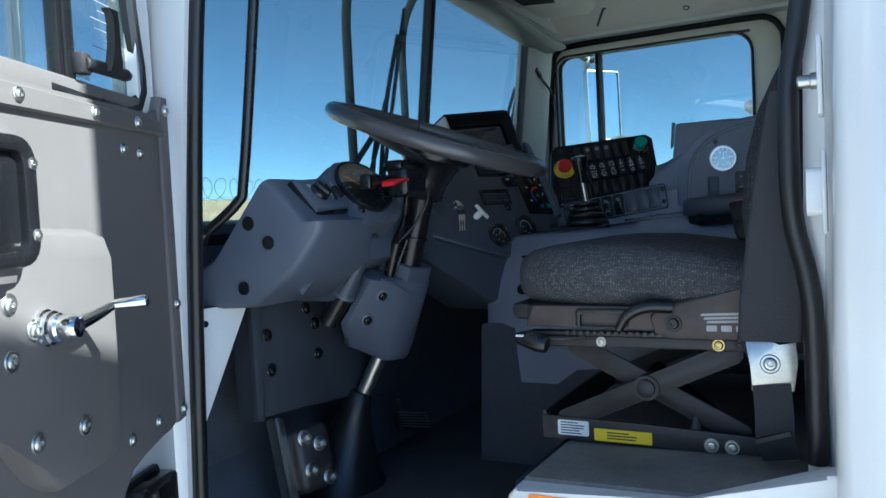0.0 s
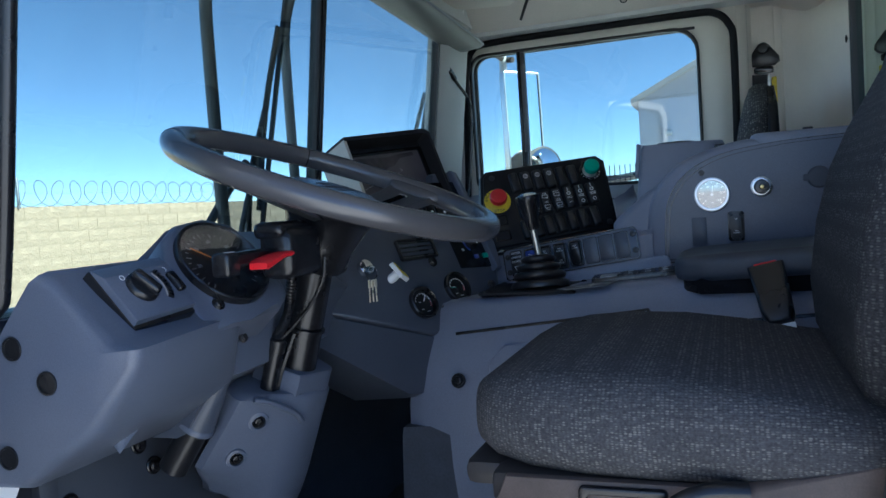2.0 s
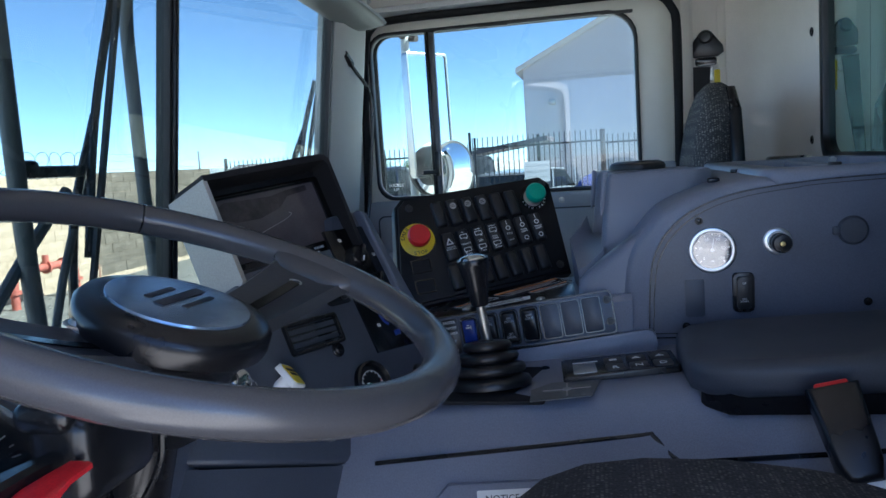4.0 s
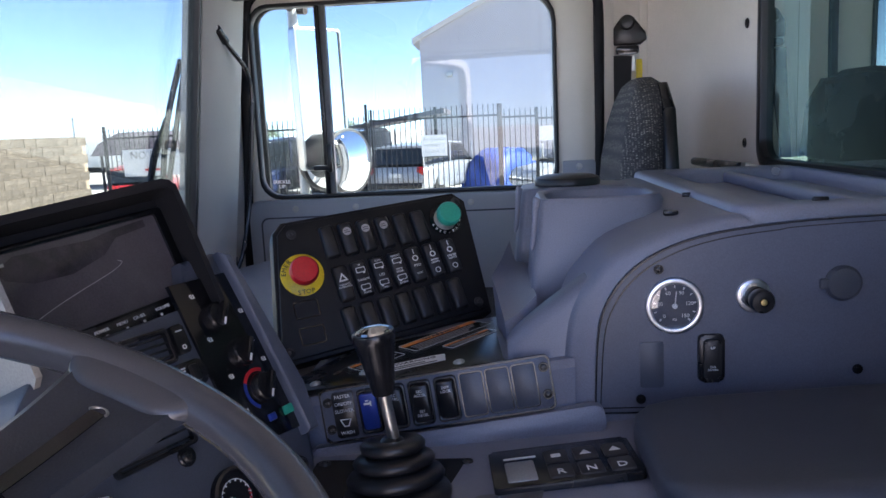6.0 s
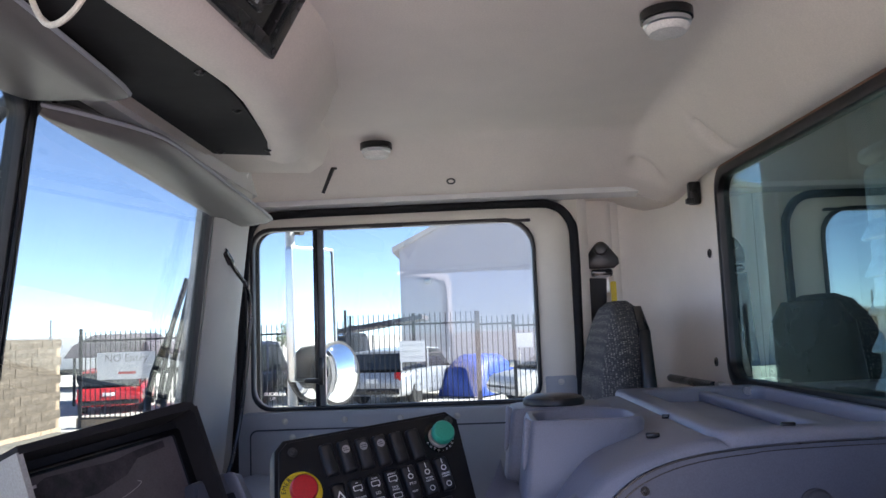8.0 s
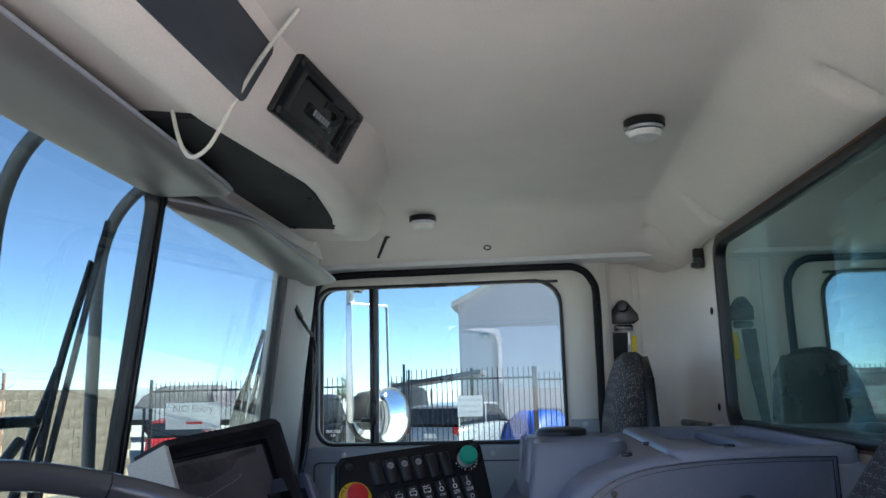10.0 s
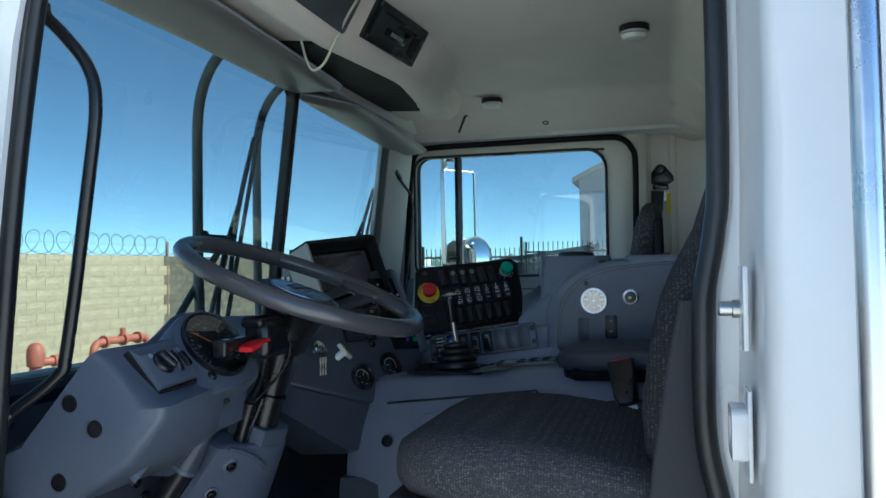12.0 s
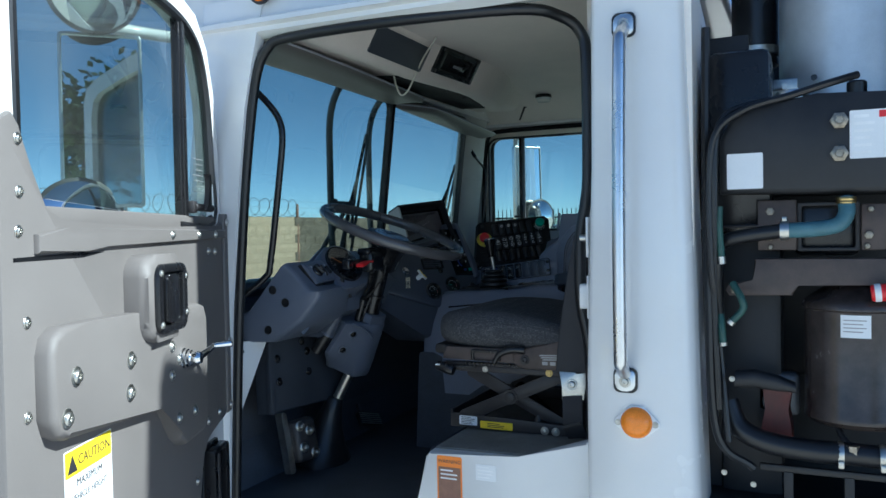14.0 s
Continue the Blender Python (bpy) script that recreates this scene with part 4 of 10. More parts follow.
part("flute_lip", bm, DASH, shroud)
bm = B()
cyl(bm, (-0.787, 1.346, 1.442), (-0.826, 1.342, 1.385), 0.020, 0.020, 18)
part("pipe", bm, RUBBER, shroud)
bolt("screw", (-0.700, 1.346, 1.562), (0.9, -0.1, 0.4), 0.0045, STEEL, shroud)
# top pad with the instrument brow
bm = B()
loft(bm, [[V(x + dx, y + (1.2 if y < 1.36 else 1.05 if y < 1.45 else 0.6 if y < 1.6 else 0.0) * max(0.0, -0.785 - x), z + (dz if z > 1.52 else 0)) for x, z in ((-1.03, 1.61), (-0.90, 1.665), (-0.845, 1.695), (-0.810, 1.700), (-0.742, 1.648), (-0.700, 1.600), (-0.712, 1.515), (-0.80, 1.475), (-1.03, 1.475))]
          for y, dx, dz in ((1.18, -0.06, -0.14), (1.205, -0.03, -0.095), (1.238, -0.01, -0.046), (1.275, 0.0, -0.020), (1.318, 0.0, 0.006), (1.345, 0.0, 0.012), (1.40, 0.0, 0.010), (1.52, -0.015, -0.005), (1.72, -0.02, -0.012))])
part("top_pad", bm, DASH, dash, "", 50)
# lighter CONSOLE plastic stands in for sky light on the dash top
bm = B()
loft(bm, [[V(x, y, z) for x, z in ((-1.03, 1.58), (-0.90, 1.61), (xr, zr), (xr - 0.01, zr - 0.04), (-0.80, 1.42), (-1.03, 1.42))] for y, xr, zr in ((1.70, -0.76, 1.665), (1.95, -0.74, 1.66), (2.15, -0.70, 1.63), (2.4, -0.68, 1.60), (3.05, -0.72, 1.58))])
part("passenger_top", bm, CONSOLE, dash, "grey plastic dash top in front of the passenger")
bm = B()
prism(bm, rrect(-0.075, -0.03, 0.075, 0.03, 0.004), 0.0, 0.003, plane((-0.845, 1.50, 1.668), (0.02, 1, -0.02), (-0.35, 0, 1)), 0.001)
part("defroster", bm, BLACK, dash, "black defroster cover")
# speedometer
SN = (0.76, -0.15, 0.63)
sm = frame_at((-0.716, 1.334, 1.659), SN)
bm = B()
prism(bm, [(-0.080, 0.012), (-0.083, -0.078), (-0.078, -0.088), (-0.066, -0.092), (-0.045, -0.088), (-0.010, -0.080), (0.050, -0.080), (0.078, -0.062), (0.085, -0.03), (0.082, 0.03), (0.060, 0.066), (0.020, 0.080), (-0.030, 0.072), (-0.062, 0.050)], -0.060, 0.0, sm, 0.008)
part("binnacle", bm, DASH, dash, "moulded plastic instrument surround", 50)
bm = B()
lathe(bm, [(0.0645, -0.02), (0.0655, 0.004), (0.0645, 0.009), (0.0625, 0.0105), (0.0600, 0.008), (0.0570, 0.0015), (0, 0.0015)], sm, 64)
sp = part("speedometer", bm, BLACK, dash, "round black speedometer in a deep bezel")
bm = B()
for k in range(27):
    a = radians(225 - 270 * k / 26)
    L = 0.007 if k % 2 == 0 else 0.004
    box(bm, (0.0500 - L / 2, 0, 0.002), (L, 0.0009, 0.0006), sm @ Matrix.Rotation(a, 4, "Z"))
part("dial_marks", bm, GREYINK, sp)
for k, t in enumerate(("20", "40", "60", "80")):
    a = radians(180 - 45 * k)
    writing("dial_number", t, at_plane(sm, 0.036 * math.cos(a), 0.036 * math.sin(a), 0.002), 0.0075, GREYINK, sp)
bm = B()
box(bm, (-0.020, 0, 0.004), (0.050, 0.0014, 0.0012), sm @ Matrix.Rotation(radians(-38), 4, "Z"))
part("needle", bm, ORANGE, sp, "orange needle")
bm = B()
lathe(bm, [(0.008, 0.001), (0.008, 0.006), (0, 0.0065)], sm, 16)
part("needle_hub", bm, BLACK, sp)
bm = B()
prism(bm, rrect(-0.060, -0.060, 0.060, 0.060, 0.0599, 8), 0.008, 0.0088, sm)
g = part("dial_glass", bm, DIALGLASS, sp)
g.visible_shadow = False
bolt("screw", (-0.6886, 1.2842, 1.6140), SN, 0.006, BLACK, dash)
# light switch plate
lm = plane((-0.714, 1.197, 1.644), (-0.07, 1, 0.01), (0.775, -0.03, 0.63))
bm = B()
prism(bm, [(-0.064, -0.0455), (0.0345, -0.0455), (0.0400, 0.036), (-0.064, 0.036)], -0.030, 0.0055, lm, 0.003)
ls = part("light_switch_base", bm, BLACK, dash, "black base of the light switch")
bm = B()
loft(bm, [[lm @ V(a, b, z) for a, b in ((-0.063 + q, -0.0405 + q), (0.0345 - q, -0.0405 + q), (0.0375 - q, 0.0 + p * 0.5), (0.0400 - q, 0.036 - p), (-0.063 + q, 0.036 - p))] for z, q, p in ((0.0040, 0.0, 0.0), (0.0065, 0.0, 0.002), (0.0120, 0.0012, 0.016), (0.0130, 0.0030, 0.0185))])
part("light_switch_plate", bm, DASH, ls, "dark light switch plate", 30)
kn_ = at_plane(lm, -0.024, -0.003)
bm = B()
lathe(bm, [(0.0195, 0.012), (0.0190, 0.017), (0.0165, 0.0195), (0, 0.0195)], kn_, 32)
box(bm, (0, 0, 0.0225), (0.013, 0.035, 0.013), kn_ @ Matrix.Rotation(radians(20), 4, "Z"), 0.005, 3)
part("light_knob", bm, BLACK, ls, "", 40)
bm = B()
arc_ = lambda r, z: [lm @ V(-0.024 + r * math.cos(radians(a_)), -0.003 + r * math.sin(radians(a_)), z) for a_ in range(-38, 29, 6)]
loft(bm, [[p_, q_, q2, p2] for p_, q_, q2, p2 in zip(arc_(0.0310, 0.0125), arc_(0.0312, 0.0155), arc_(0.0375, 0.0155), arc_(0.0377, 0.0125))])
dw = part("dimmer_wheel", bm, RUBBER, ls)
# pale arc drawn as the highlight along the dimmer's inner side
bm = B()
tube(bm, arc_(0.0305, 0.0137), 0.0009, 6, 2)
part("dimmer_highlight", bm, GREYINK, dw, "pale line drawn as the highlight on the dimmer's edge")
for k in range(8):
    a_ = radians(-33 + 8 * k)
    bm = B()
    box(bm, (0.0348, 0, 0.0158), (0.0050, 0.0020, 0.0016), at_plane(lm, -0.024, -0.003) @ Matrix.Rotation(a_, 4, "Z"))
    part("knurl", bm, BLACK, dw)
bm = B()
box(bm, (0.0265, -0.007, 0.0150), (0.012, 0.027, 0.008), lm, 0.003, 3)
part("fog_switch", bm, BLACK, ls)
bm = B()
tube(bm, [lm @ V(-0.0400 + 0.0030 * math.cos(q), 0.0140 + 0.0030 * math.sin(q), 0.0134) for q in [math.pi * k / 6 for k in range(12)]], 0.0004, 5, 1, closed=True)
part("off_mark", bm, PALEINK, ls, "pale round symbol")
bm = B()
for q in (0, 60, 120):
    box(bm, (0, 0, 0.0134), (0.0064, 0.0006, 0.0004), at_plane(lm, -0.0260, 0.0143) @ Matrix.Rotation(radians(q), 4, "Z"))
part("side_lamp_mark", bm, PALEINK, ls, "pale lamp symbol")
bm = B()
tube(bm, [lm @ V(-0.0148 + 0.003 * math.cos(q), 0.0145 + 0.003 * math.sin(q), 0.0134) for q in [math.pi * (-0.5 + k / 6) for k in range(7)]] + [lm @ V(-0.0148, 0.0145, 0.0134)], 0.0004, 5, 1)
part("headlamp_mark", bm, PALEINK, ls, "pale lamp symbol")
bm = B()
tube(bm, [lm @ V(0.0250 + 0.003 * math.cos(q), 0.0125 + 0.003 * math.sin(q), 0.0134) for q in [math.pi * (-0.5 + k / 6) for k in range(7)]], 0.0004, 5, 1)
part("fog_lamp_mark", bm, PALEINK, ls, "pale lamp symbol")

# centre stack, turned to the driver
SM = plane((-0.615, 1.85, 1.54), (0.4226, 0.9063, 0), (0.8214, -0.3830, 0.4226))
bm = B()
prism(bm, [(-0.274, 0.020), (-0.04, -0.062), (0.158, -0.036), (0.185, 0.04), (0.172, 0.262), (0.155, 0.272), (0.105, 0.268), (0.088, 0.212), (-0.08, 0.212), (-0.12, 0.17), (-0.16, 0.12), (-0.25, 0.07)], -0.14, 0.0, SM, 0.006)
stack = part("centre_panel", bm, CENTRE, dash, "dark plastic centre panel turned to the driver", 50)
bm = B()
prism(bm, [(0.168, 0.040), (0.188, 0.040), (0.195, 0.095), (0.168, 0.262), (0.152, 0.268), (0.170, 0.10)], -0.02, 0.014, SM, 0.005)
part("panel_rib", bm, DASH, stack)
bm = B()
edge_ = [V(-0.742, 1.605, 1.552), V(-0.614, 1.803, 1.479), V(-0.560, 1.930, 1.482), V(-0.575, 1.915, 1.36), V(-0.640, 1.735, 1.390), V(-0.742, 1.585, 1.510)]
loft(bm, [[q.copy() for q in edge_], [q + V(-0.02, 0.01, -0.01) for q in edge_], [q + V(-0.14, 0.06, -0.03) for q in edge_]])
part("centre_skirt", bm, CENTRE, dash, "", 50)


def small_gauge(h, v, seed):
    m = at_plane(SM, h, v, 0.004)
    bm = B()
    lathe(bm, [(0.031, -0.004), (0.031, 0.004), (0.0285, 0.006), (0.0265, 0.003), (0.026, -0.002), (0, -0.002)], m, 28)
    g = part("round_gauge", bm, BLACK, stack, "small round black gauge")
    bm = B()
    for k in range(9):
        box(bm, (0.0170, 0, -0.0016), (0.0022, 0.0009 if k % 2 else 0.0014, 0.0004), m @ Matrix.Rotation(radians(165 - 190 * k / 8), 4, "Z"))
    for k in range(12):
        box(bm, (0.0182, 0, -0.0016), (0.0007, 0.0040, 0.0004), m @ Matrix.Rotation(radians(158 - 190 * k / 12), 4, "Z"))
    box(bm, (-0.008, 0.002, -0.0016), (0.005, 0.0012, 0.0004), m)
    box(bm, (-0.006, -0.012, -0.0016), (0.005, 0.0014, 0.0004), m)
    box(bm, (0.006, -0.017, -0.0016), (0.008, 0.0012, 0.0004), m)
    part("dial_marks", bm, PALEINK, g)
    bm = B()
    for k in range(3):
        box(bm, (0.0172, 0, -0.0014), (0.0024, 0.0016, 0.0004), m @ Matrix.Rotation(radians(2 - 13 * k), 4, "Z"))
    part("red_zone", bm, RED, g)
    bm = B()
    box(bm, (0.010, 0, -0.001), (0.014, 0.0013, 0.0006), m @ Matrix.Rotation(radians(175 - 120 * (1 - seed)), 4, "Z"))
    part("needle", bm, GREEN if seed else PALEINK, g)


small_gauge(-0.046, 0.000, 0)
small_gauge(0.052, 0.018, 1)
bolt("screw", SM @ V(0.017, 0.077, 0.001), SM.col[2].xyz, 0.007, BLACK, stack)
bolt("screw", SM @ V(0.004, -0.02, 0.001), SM.col[2].xyz, 0.007, BLACK, stack)
bolt("screw", SM @ V(0.150, 0.012, 0.001), SM.col[2].xyz, 0.007, BLACK, stack)


def vent(h0, v0, h1, v1):
    bm = B()
    ring(bm, rrect(h0, v0, h1, v1, 0.005), rrect(h0 + 0.005, v0 + 0.005, h1 - 0.005, v1 - 0.005, 0.003), -0.02, 0.006, SM, 0.002)
    f = part("air_vent", bm, BLACK, stack, "black louvred air vent")
    bm = B()
    prism(bm, rrect(h0 + 0.003, v0 + 0.003, h1 - 0.003, v1 - 0.003, 0.003), -0.02, -0.012, SM)
    part("vent_back", bm, BLACKGLOSS, f)
    n = 4
    for k in range(n):
        v = v0 + 0.008 + (v1 - v0 - 0.016) * k / (n - 1)
        bm = B()
        box(bm, ((h0 + h1) / 2, v, -0.002), (h1 - h0 - 0.008, 0.0022, 0.010), SM)
        part("louvre", bm, BLACK, f)
    for k in range(3):
        bm = B()
        box(bm, (h0 + (h1 - h0) * (k + 1) / 4, (v0 + v1) / 2, -0.006), (0.002, v1 - v0 - 0.008, 0.008), SM)
        part("louvre", bm, BLACK, f)


vent(-0.045, 0.167, 0.051, 0.204)
vent(-0.060, 0.085, 0.035, 0.128)
bm = B()
prism(bm, rrect(0.053, 0.172, 0.069, 0.203, 0.003), -0.002, 0.007, SM, 0.002)
vs_ = part("vent_switch", bm, BLACK, stack, "small black rocker beside the vent")
bm = B()
box(bm, (0.061, 0.196, 0.0075), (0.008, 0.0014, 0.0005), SM)
ring(bm, rrect(0.0585, 0.176, 0.0635, 0.181, 0.0024, 3), rrect(0.0595, 0.177, 0.0625, 0.180, 0.0014, 3), 0.007, 0.0076, SM)
part("mark", bm, PALEINK, vs_)
bm = B()
prism(bm, rrect(0.030, 0.136, 0.080, 0.164, 0.010), -0.002, 0.003, SM, 0.001)
cs_ = part("switch_strip", bm, BLACK, stack, "black plate with a slide switch")
bm = B()
box(bm, (0.062, 0.150, 0.006), (0.010, 0.018, 0.006), SM, 0.002)
part("slider", bm, RUBBER, cs_)
bm = B()
box(bm, (0.048, 0.158, 0.0035), (0.012, 0.0016, 0.0005), SM)
box(bm, (0.048, 0.155, 0.0035), (0.010, 0.0012, 0.0005), SM)
part("mark", bm, PALEINK, cs_)
bm = B()
prism(bm, [(0.085, 0.055), (0.170, 0.050), (0.160, 0.245), (0.075, 0.245)], -0.002, 0.004, SM, 0.002)
hv = part("heater_panel", bm, BLACKGLOSS, stack, "black heater control panel")
for k, (h, v, r) in enumerate(((0.136, 0.108, 0.017), (0.127, 0.152, 0.016), (0.114, 0.198, 0.016))):
    bm = B()
    m = at_plane(SM, h, v, 0.004)
    lathe(bm, [(r, 0), (r * 0.98, 0.010), (r * 0.85, 0.013), (0, 0.013)], m, 24)
    box(bm, (0, 0, 0.017), (r * 0.5, r * 1.8, 0.010), m @ Matrix.Rotation(radians(-35), 4, "Z"), 0.003)
    kn = part("heater_knob", bm, BLACK, hv)
    bm = B()
    box(bm, (0, -r * 0.7, 0.0225), (0.002, r * 0.5, 0.001), m @ Matrix.Rotation(radians(-35), 4, "Z"))
    part("pointer", bm, PAPER, kn)
for nm, mat, a0, a1 in (("hot_arc", RED, 60, 150), ("cold_arc", BLUE, 150, 240)):
    bm = B()
    m = at_plane(SM, 0.136, 0.108, 0.0045)
    pts = [(0.0235 * math.cos(radians(a)), 0.0235 * math.sin(radians(a))) for a in range(a0, a1 + 1, 10)] + [(0.0195 * math.cos(radians(a)), 0.0195 * math.sin(radians(a))) for a in range(a1, a0 - 1, -10)]
    prism(bm, pts, 0, 0.0006, m)
    part(nm, bm, mat, hv)
bm = B()
box(bm, (0.160, 0.074, 0.006), (0.014, 0.010, 0.004), SM, 0.001)
part("air_button", bm, GREEN, hv)
bm = B()
box(bm, (0.134, 0.074, 0.006), (0.010, 0.008, 0.004), SM, 0.001)
part("recirculation_button", bm, BLUE, hv)
for h, v in ((0.098, 0.225), (0.155, 0.195), (0.098, 0.175), (0.153, 0.160), (0.105, 0.130), (0.158, 0.135), (0.106, 0.09)):
    bm = B()
    box(bm, (h, v, 0.0045), (0.005, 0.0010, 0.0005), SM)
    box(bm, (h + 0.0015, v + 0.002, 0.0045), (0.0012, 0.004, 0.0005), SM)
    ring(bm, rrect(h - 0.0035, v + 0.001, h - 0.0005, v + 0.0045, 0.0008, 2), rrect(h - 0.0028, v + 0.0017, h - 0.0012, v + 0.0038, 0.0005, 2), 0.0042, 0.0048, SM)
    part("heater_mark", bm, PALEINK, hv)

# kick panel and lower lining under the dash
kick = thing("kick_panel", (-0.87, 1.3, 1.2), "dark plastic lower dash panel held by screws", "panel")
bm = B()
km = plane((-0.875, 1.33, 1.33), (0.12, 1, 0), (1, -0.12, 0.10))
prism(bm, [(-0.16, -0.115), (0.20, -0.13), (0.24, 0.02), (0.22, 0.13), (-0.12, 0.125), (-0.145, 0.10)], -0.05, 0.0, km, 0.012)
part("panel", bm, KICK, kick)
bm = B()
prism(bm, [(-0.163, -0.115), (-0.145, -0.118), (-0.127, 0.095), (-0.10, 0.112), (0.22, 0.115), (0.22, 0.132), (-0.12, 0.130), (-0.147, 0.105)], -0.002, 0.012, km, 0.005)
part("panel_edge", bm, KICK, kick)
for h, v in ((-0.105, 0.045), (-0.105, -0.025), (0.01, 0.085), (0.03, 0.05), (0.03, -0.015)):
    bolt("screw", km @ V(h, v, 0.001), km.col[2].xyz, 0.009, BLACK, kick)
bm = B()
m = plane((-0.885, 1.10, 1.35), (0.3, 1, 0), (1, -0.3, 0))
prism(bm, [(-0.08, 0.098), (0.055, 0.098), (-0.045, -0.11), (-0.08, -0.14)], -0.01, 0.0, m, 0.002)
structure("wall_pillar_foot", bm, WHITE, "white painted steel at the foot of the front pillar", "wall")
bm = B()
cyl(bm, m @ V(-0.035, 0.07, -0.001), m @ V(-0.035, 0.07, 0.0015), 0.006)
part("hole_plug", bm, BLACK, bpy.data.objects["wall_pillar_foot"])

# foot valve and accelerator
fv = thing("foot_valve", (-0.86, 1.27, 1.0), "grey cast brake valve bracket with bolts beside the pedals", "valve")
fm = plane((-0.865, 1.265, 1.115), (0.05, 1, 0), (1, -0.25, 0.2))
bm = B()
prism(bm, rrect(-0.055, -0.09, -0.035, 0.095, 0.006), 0, 0.03, fm, 0.004)
part("bracket", bm, ZINC, fv)
bm = B()
box(bm, (0.01, 0.0, 0.03), (0.09, 0.13, 0.05), fm, 0.018, 3)
part("casting", bm, STEEL, fv)
for h, v in ((-0.012, 0.045), (0.022, 0.025), (-0.01, -0.02), (0.03, -0.045)):
    bolt("bolt", fm @ V(h, v, 0.055), fm.col[2].xyz, 0.011, ZINC, fv, 0.014)
ped = thing("accelerator_pedal", (-0.87, 1.72, 1.0), "black accelerator pedal with a ribbed tread", "pedal")
pm = plane((-0.86, 1.715, 1.075), (0.0, 1, -0.5), (0.75, -0.1, 0.6))
bm = B()
prism(bm, rrect(-0.055, -0.026, 0.055, 0.026, 0.008), 0, 0.012, pm, 0.004)
part("pad", bm, RUBBER, ped)
for k in range(6):
    bm = B()
    box(bm, (0, -0.020 + 0.008 * k, 0.013), (0.098, 0.0028, 0.003), pm)
    part("rib", bm, ZINC, ped)
bm = B()
tube(bm, [pm @ V(0.02, 0, 0), (-0.90, 1.75, 1.06), (-0.93, 1.76, 1.12)], 0.010, 8, 4)
part("lever", bm, STEEL, ped)

# ---- steering column and wheel ----
WN = Vector((0.354, 0.012, 0.935)).normalized()
WC = Vector((-0.6257, 1.4930, 1.7594))
col = thing("steering_column", (-0.87, 1.46, 1.0), "black steering column with a grey plastic cover and boot", "steering column")
ax = lambda d: WC - WN * d
bm = B()
cyl(bm, ax(0.06), ax(0.13), 0.052, 0.046, 24, 0.008)
part("switch_housing", bm, BLACK, col)
bm = B()
cyl(bm, ax(0.12), (-0.722, 1.482, 1.44), 0.027, 0.027, 20)
part("upper_tube", bm, BLACK, col)
bm = B()
cyl(bm, (-0.703, 1.433, 1.546), (-0.740, 1.432, 1.430), 0.0125, 0.0125, 16, 0.003)
part("side_tube", bm, BLACK, col)
bm = B()
ribbed = [0.0075, 0.0075, 0.0055, 0.0055]
tube(bm, [(-0.652, 1.398, 1.640), (-0.660, 1.404, 1.612), (-0.672, 1.414, 1.586), (-0.690, 1.424, 1.562), (-0.706, 1.432, 1.546)], 0.007, 10, 26, radius=lambda k: ribbed[int(k * 104) % 4])
part("wire_loom", bm, BLACK, col, "ribbed black cable conduit")
bm = B()
tube(bm, [(-0.690, 1.452, 1.548), (-0.706, 1.440, 1.50), (-0.722, 1.440, 1.455)], 0.0035, 6, 8)
part("brake_pipe", bm, BLACK, col)
bm = B()
lathe(bm, [(0.0272, -0.0025), (0.0290, -0.0020), (0.0290, 0.0020), (0.0272, 0.0025)], frame_at((-0.688, 1.4805, 1.552), (0.30, 0, 0.95)), 24)
part("tube_strap", bm, BLACK, col)
bm = B()
tube(bm, [(-0.632, 1.452, 1.655), (-0.636, 1.450, 1.625), (-0.655, 1.444, 1.590), (-0.680, 1.436, 1.562), (-0.700, 1.430, 1.543)], 0.0028, 6, 8)
part("cable_tie", bm, BLACK, col)
# plastic cover, with a slanted front flap
c0, c1 = V(-0.728, 1.485, 1.462), V(-0.785, 1.478, 1.302)
d = (c1 - c0).normalized()
side = V(0, 1, 0)
out = side.cross(d).normalized()
bm = B()
fwd = -out
at_cover = lambda k, x, y: c0 + d * k + side * x + fwd * y
rings = []
for k, left, s_ in ((-0.012, -0.106, 0.93), (-0.006, -0.111, 1.0), (0.03, -0.113, 1.0), (0.07, -0.115, 1.0), (0.105, -0.116, 1.0), (0.128, -0.092, 1.0), (0.150, -0.070, 0.98), (0.166, -0.062, 0.95), (0.172, -0.056, 0.88)):
    lf = -0.008 - 0.28 * max(k, 0)
    rings.append([at_cover(k, x * s_, y * s_) for x, y in ((left, lf - 0.012), (left, lf), (left + 0.006, lf + 0.006), (-0.046, 0.030), (-0.034, 0.042), (0.022, 0.054), (0.042, 0.047), (0.054, 0.012), (0.050, -0.048), (max(left, -0.09), -0.052))])
loft(bm, rings)
cv = part("column_cover", bm, DASH, col, "grey plastic column cover", 40)
bm = B()
loft(bm, [[at_cover(k, x * s_, y * s_) for x, y in ((-0.044, 0.012), (-0.040, 0.036), (0.020, 0.052), (0.041, 0.045), (0.053, 0.012), (0.048, -0.040), (-0.040, -0.040))] for k, s_ in ((-0.040, 0.93), (-0.036, 0.97), (0.02, 1.0))])
part("cover_collar", bm, DASH, cv, "", 40)
bm = B()
tube(bm, [at_cover(-0.010, -0.100, 0.006), at_cover(-0.004, -0.075, 0.024), at_cover(0.012, -0.042, 0.041), at_cover(0.03, -0.020, 0.046)], 0.004, 8, 5)
part("cover_rib", bm, DASH, cv, "", 60)
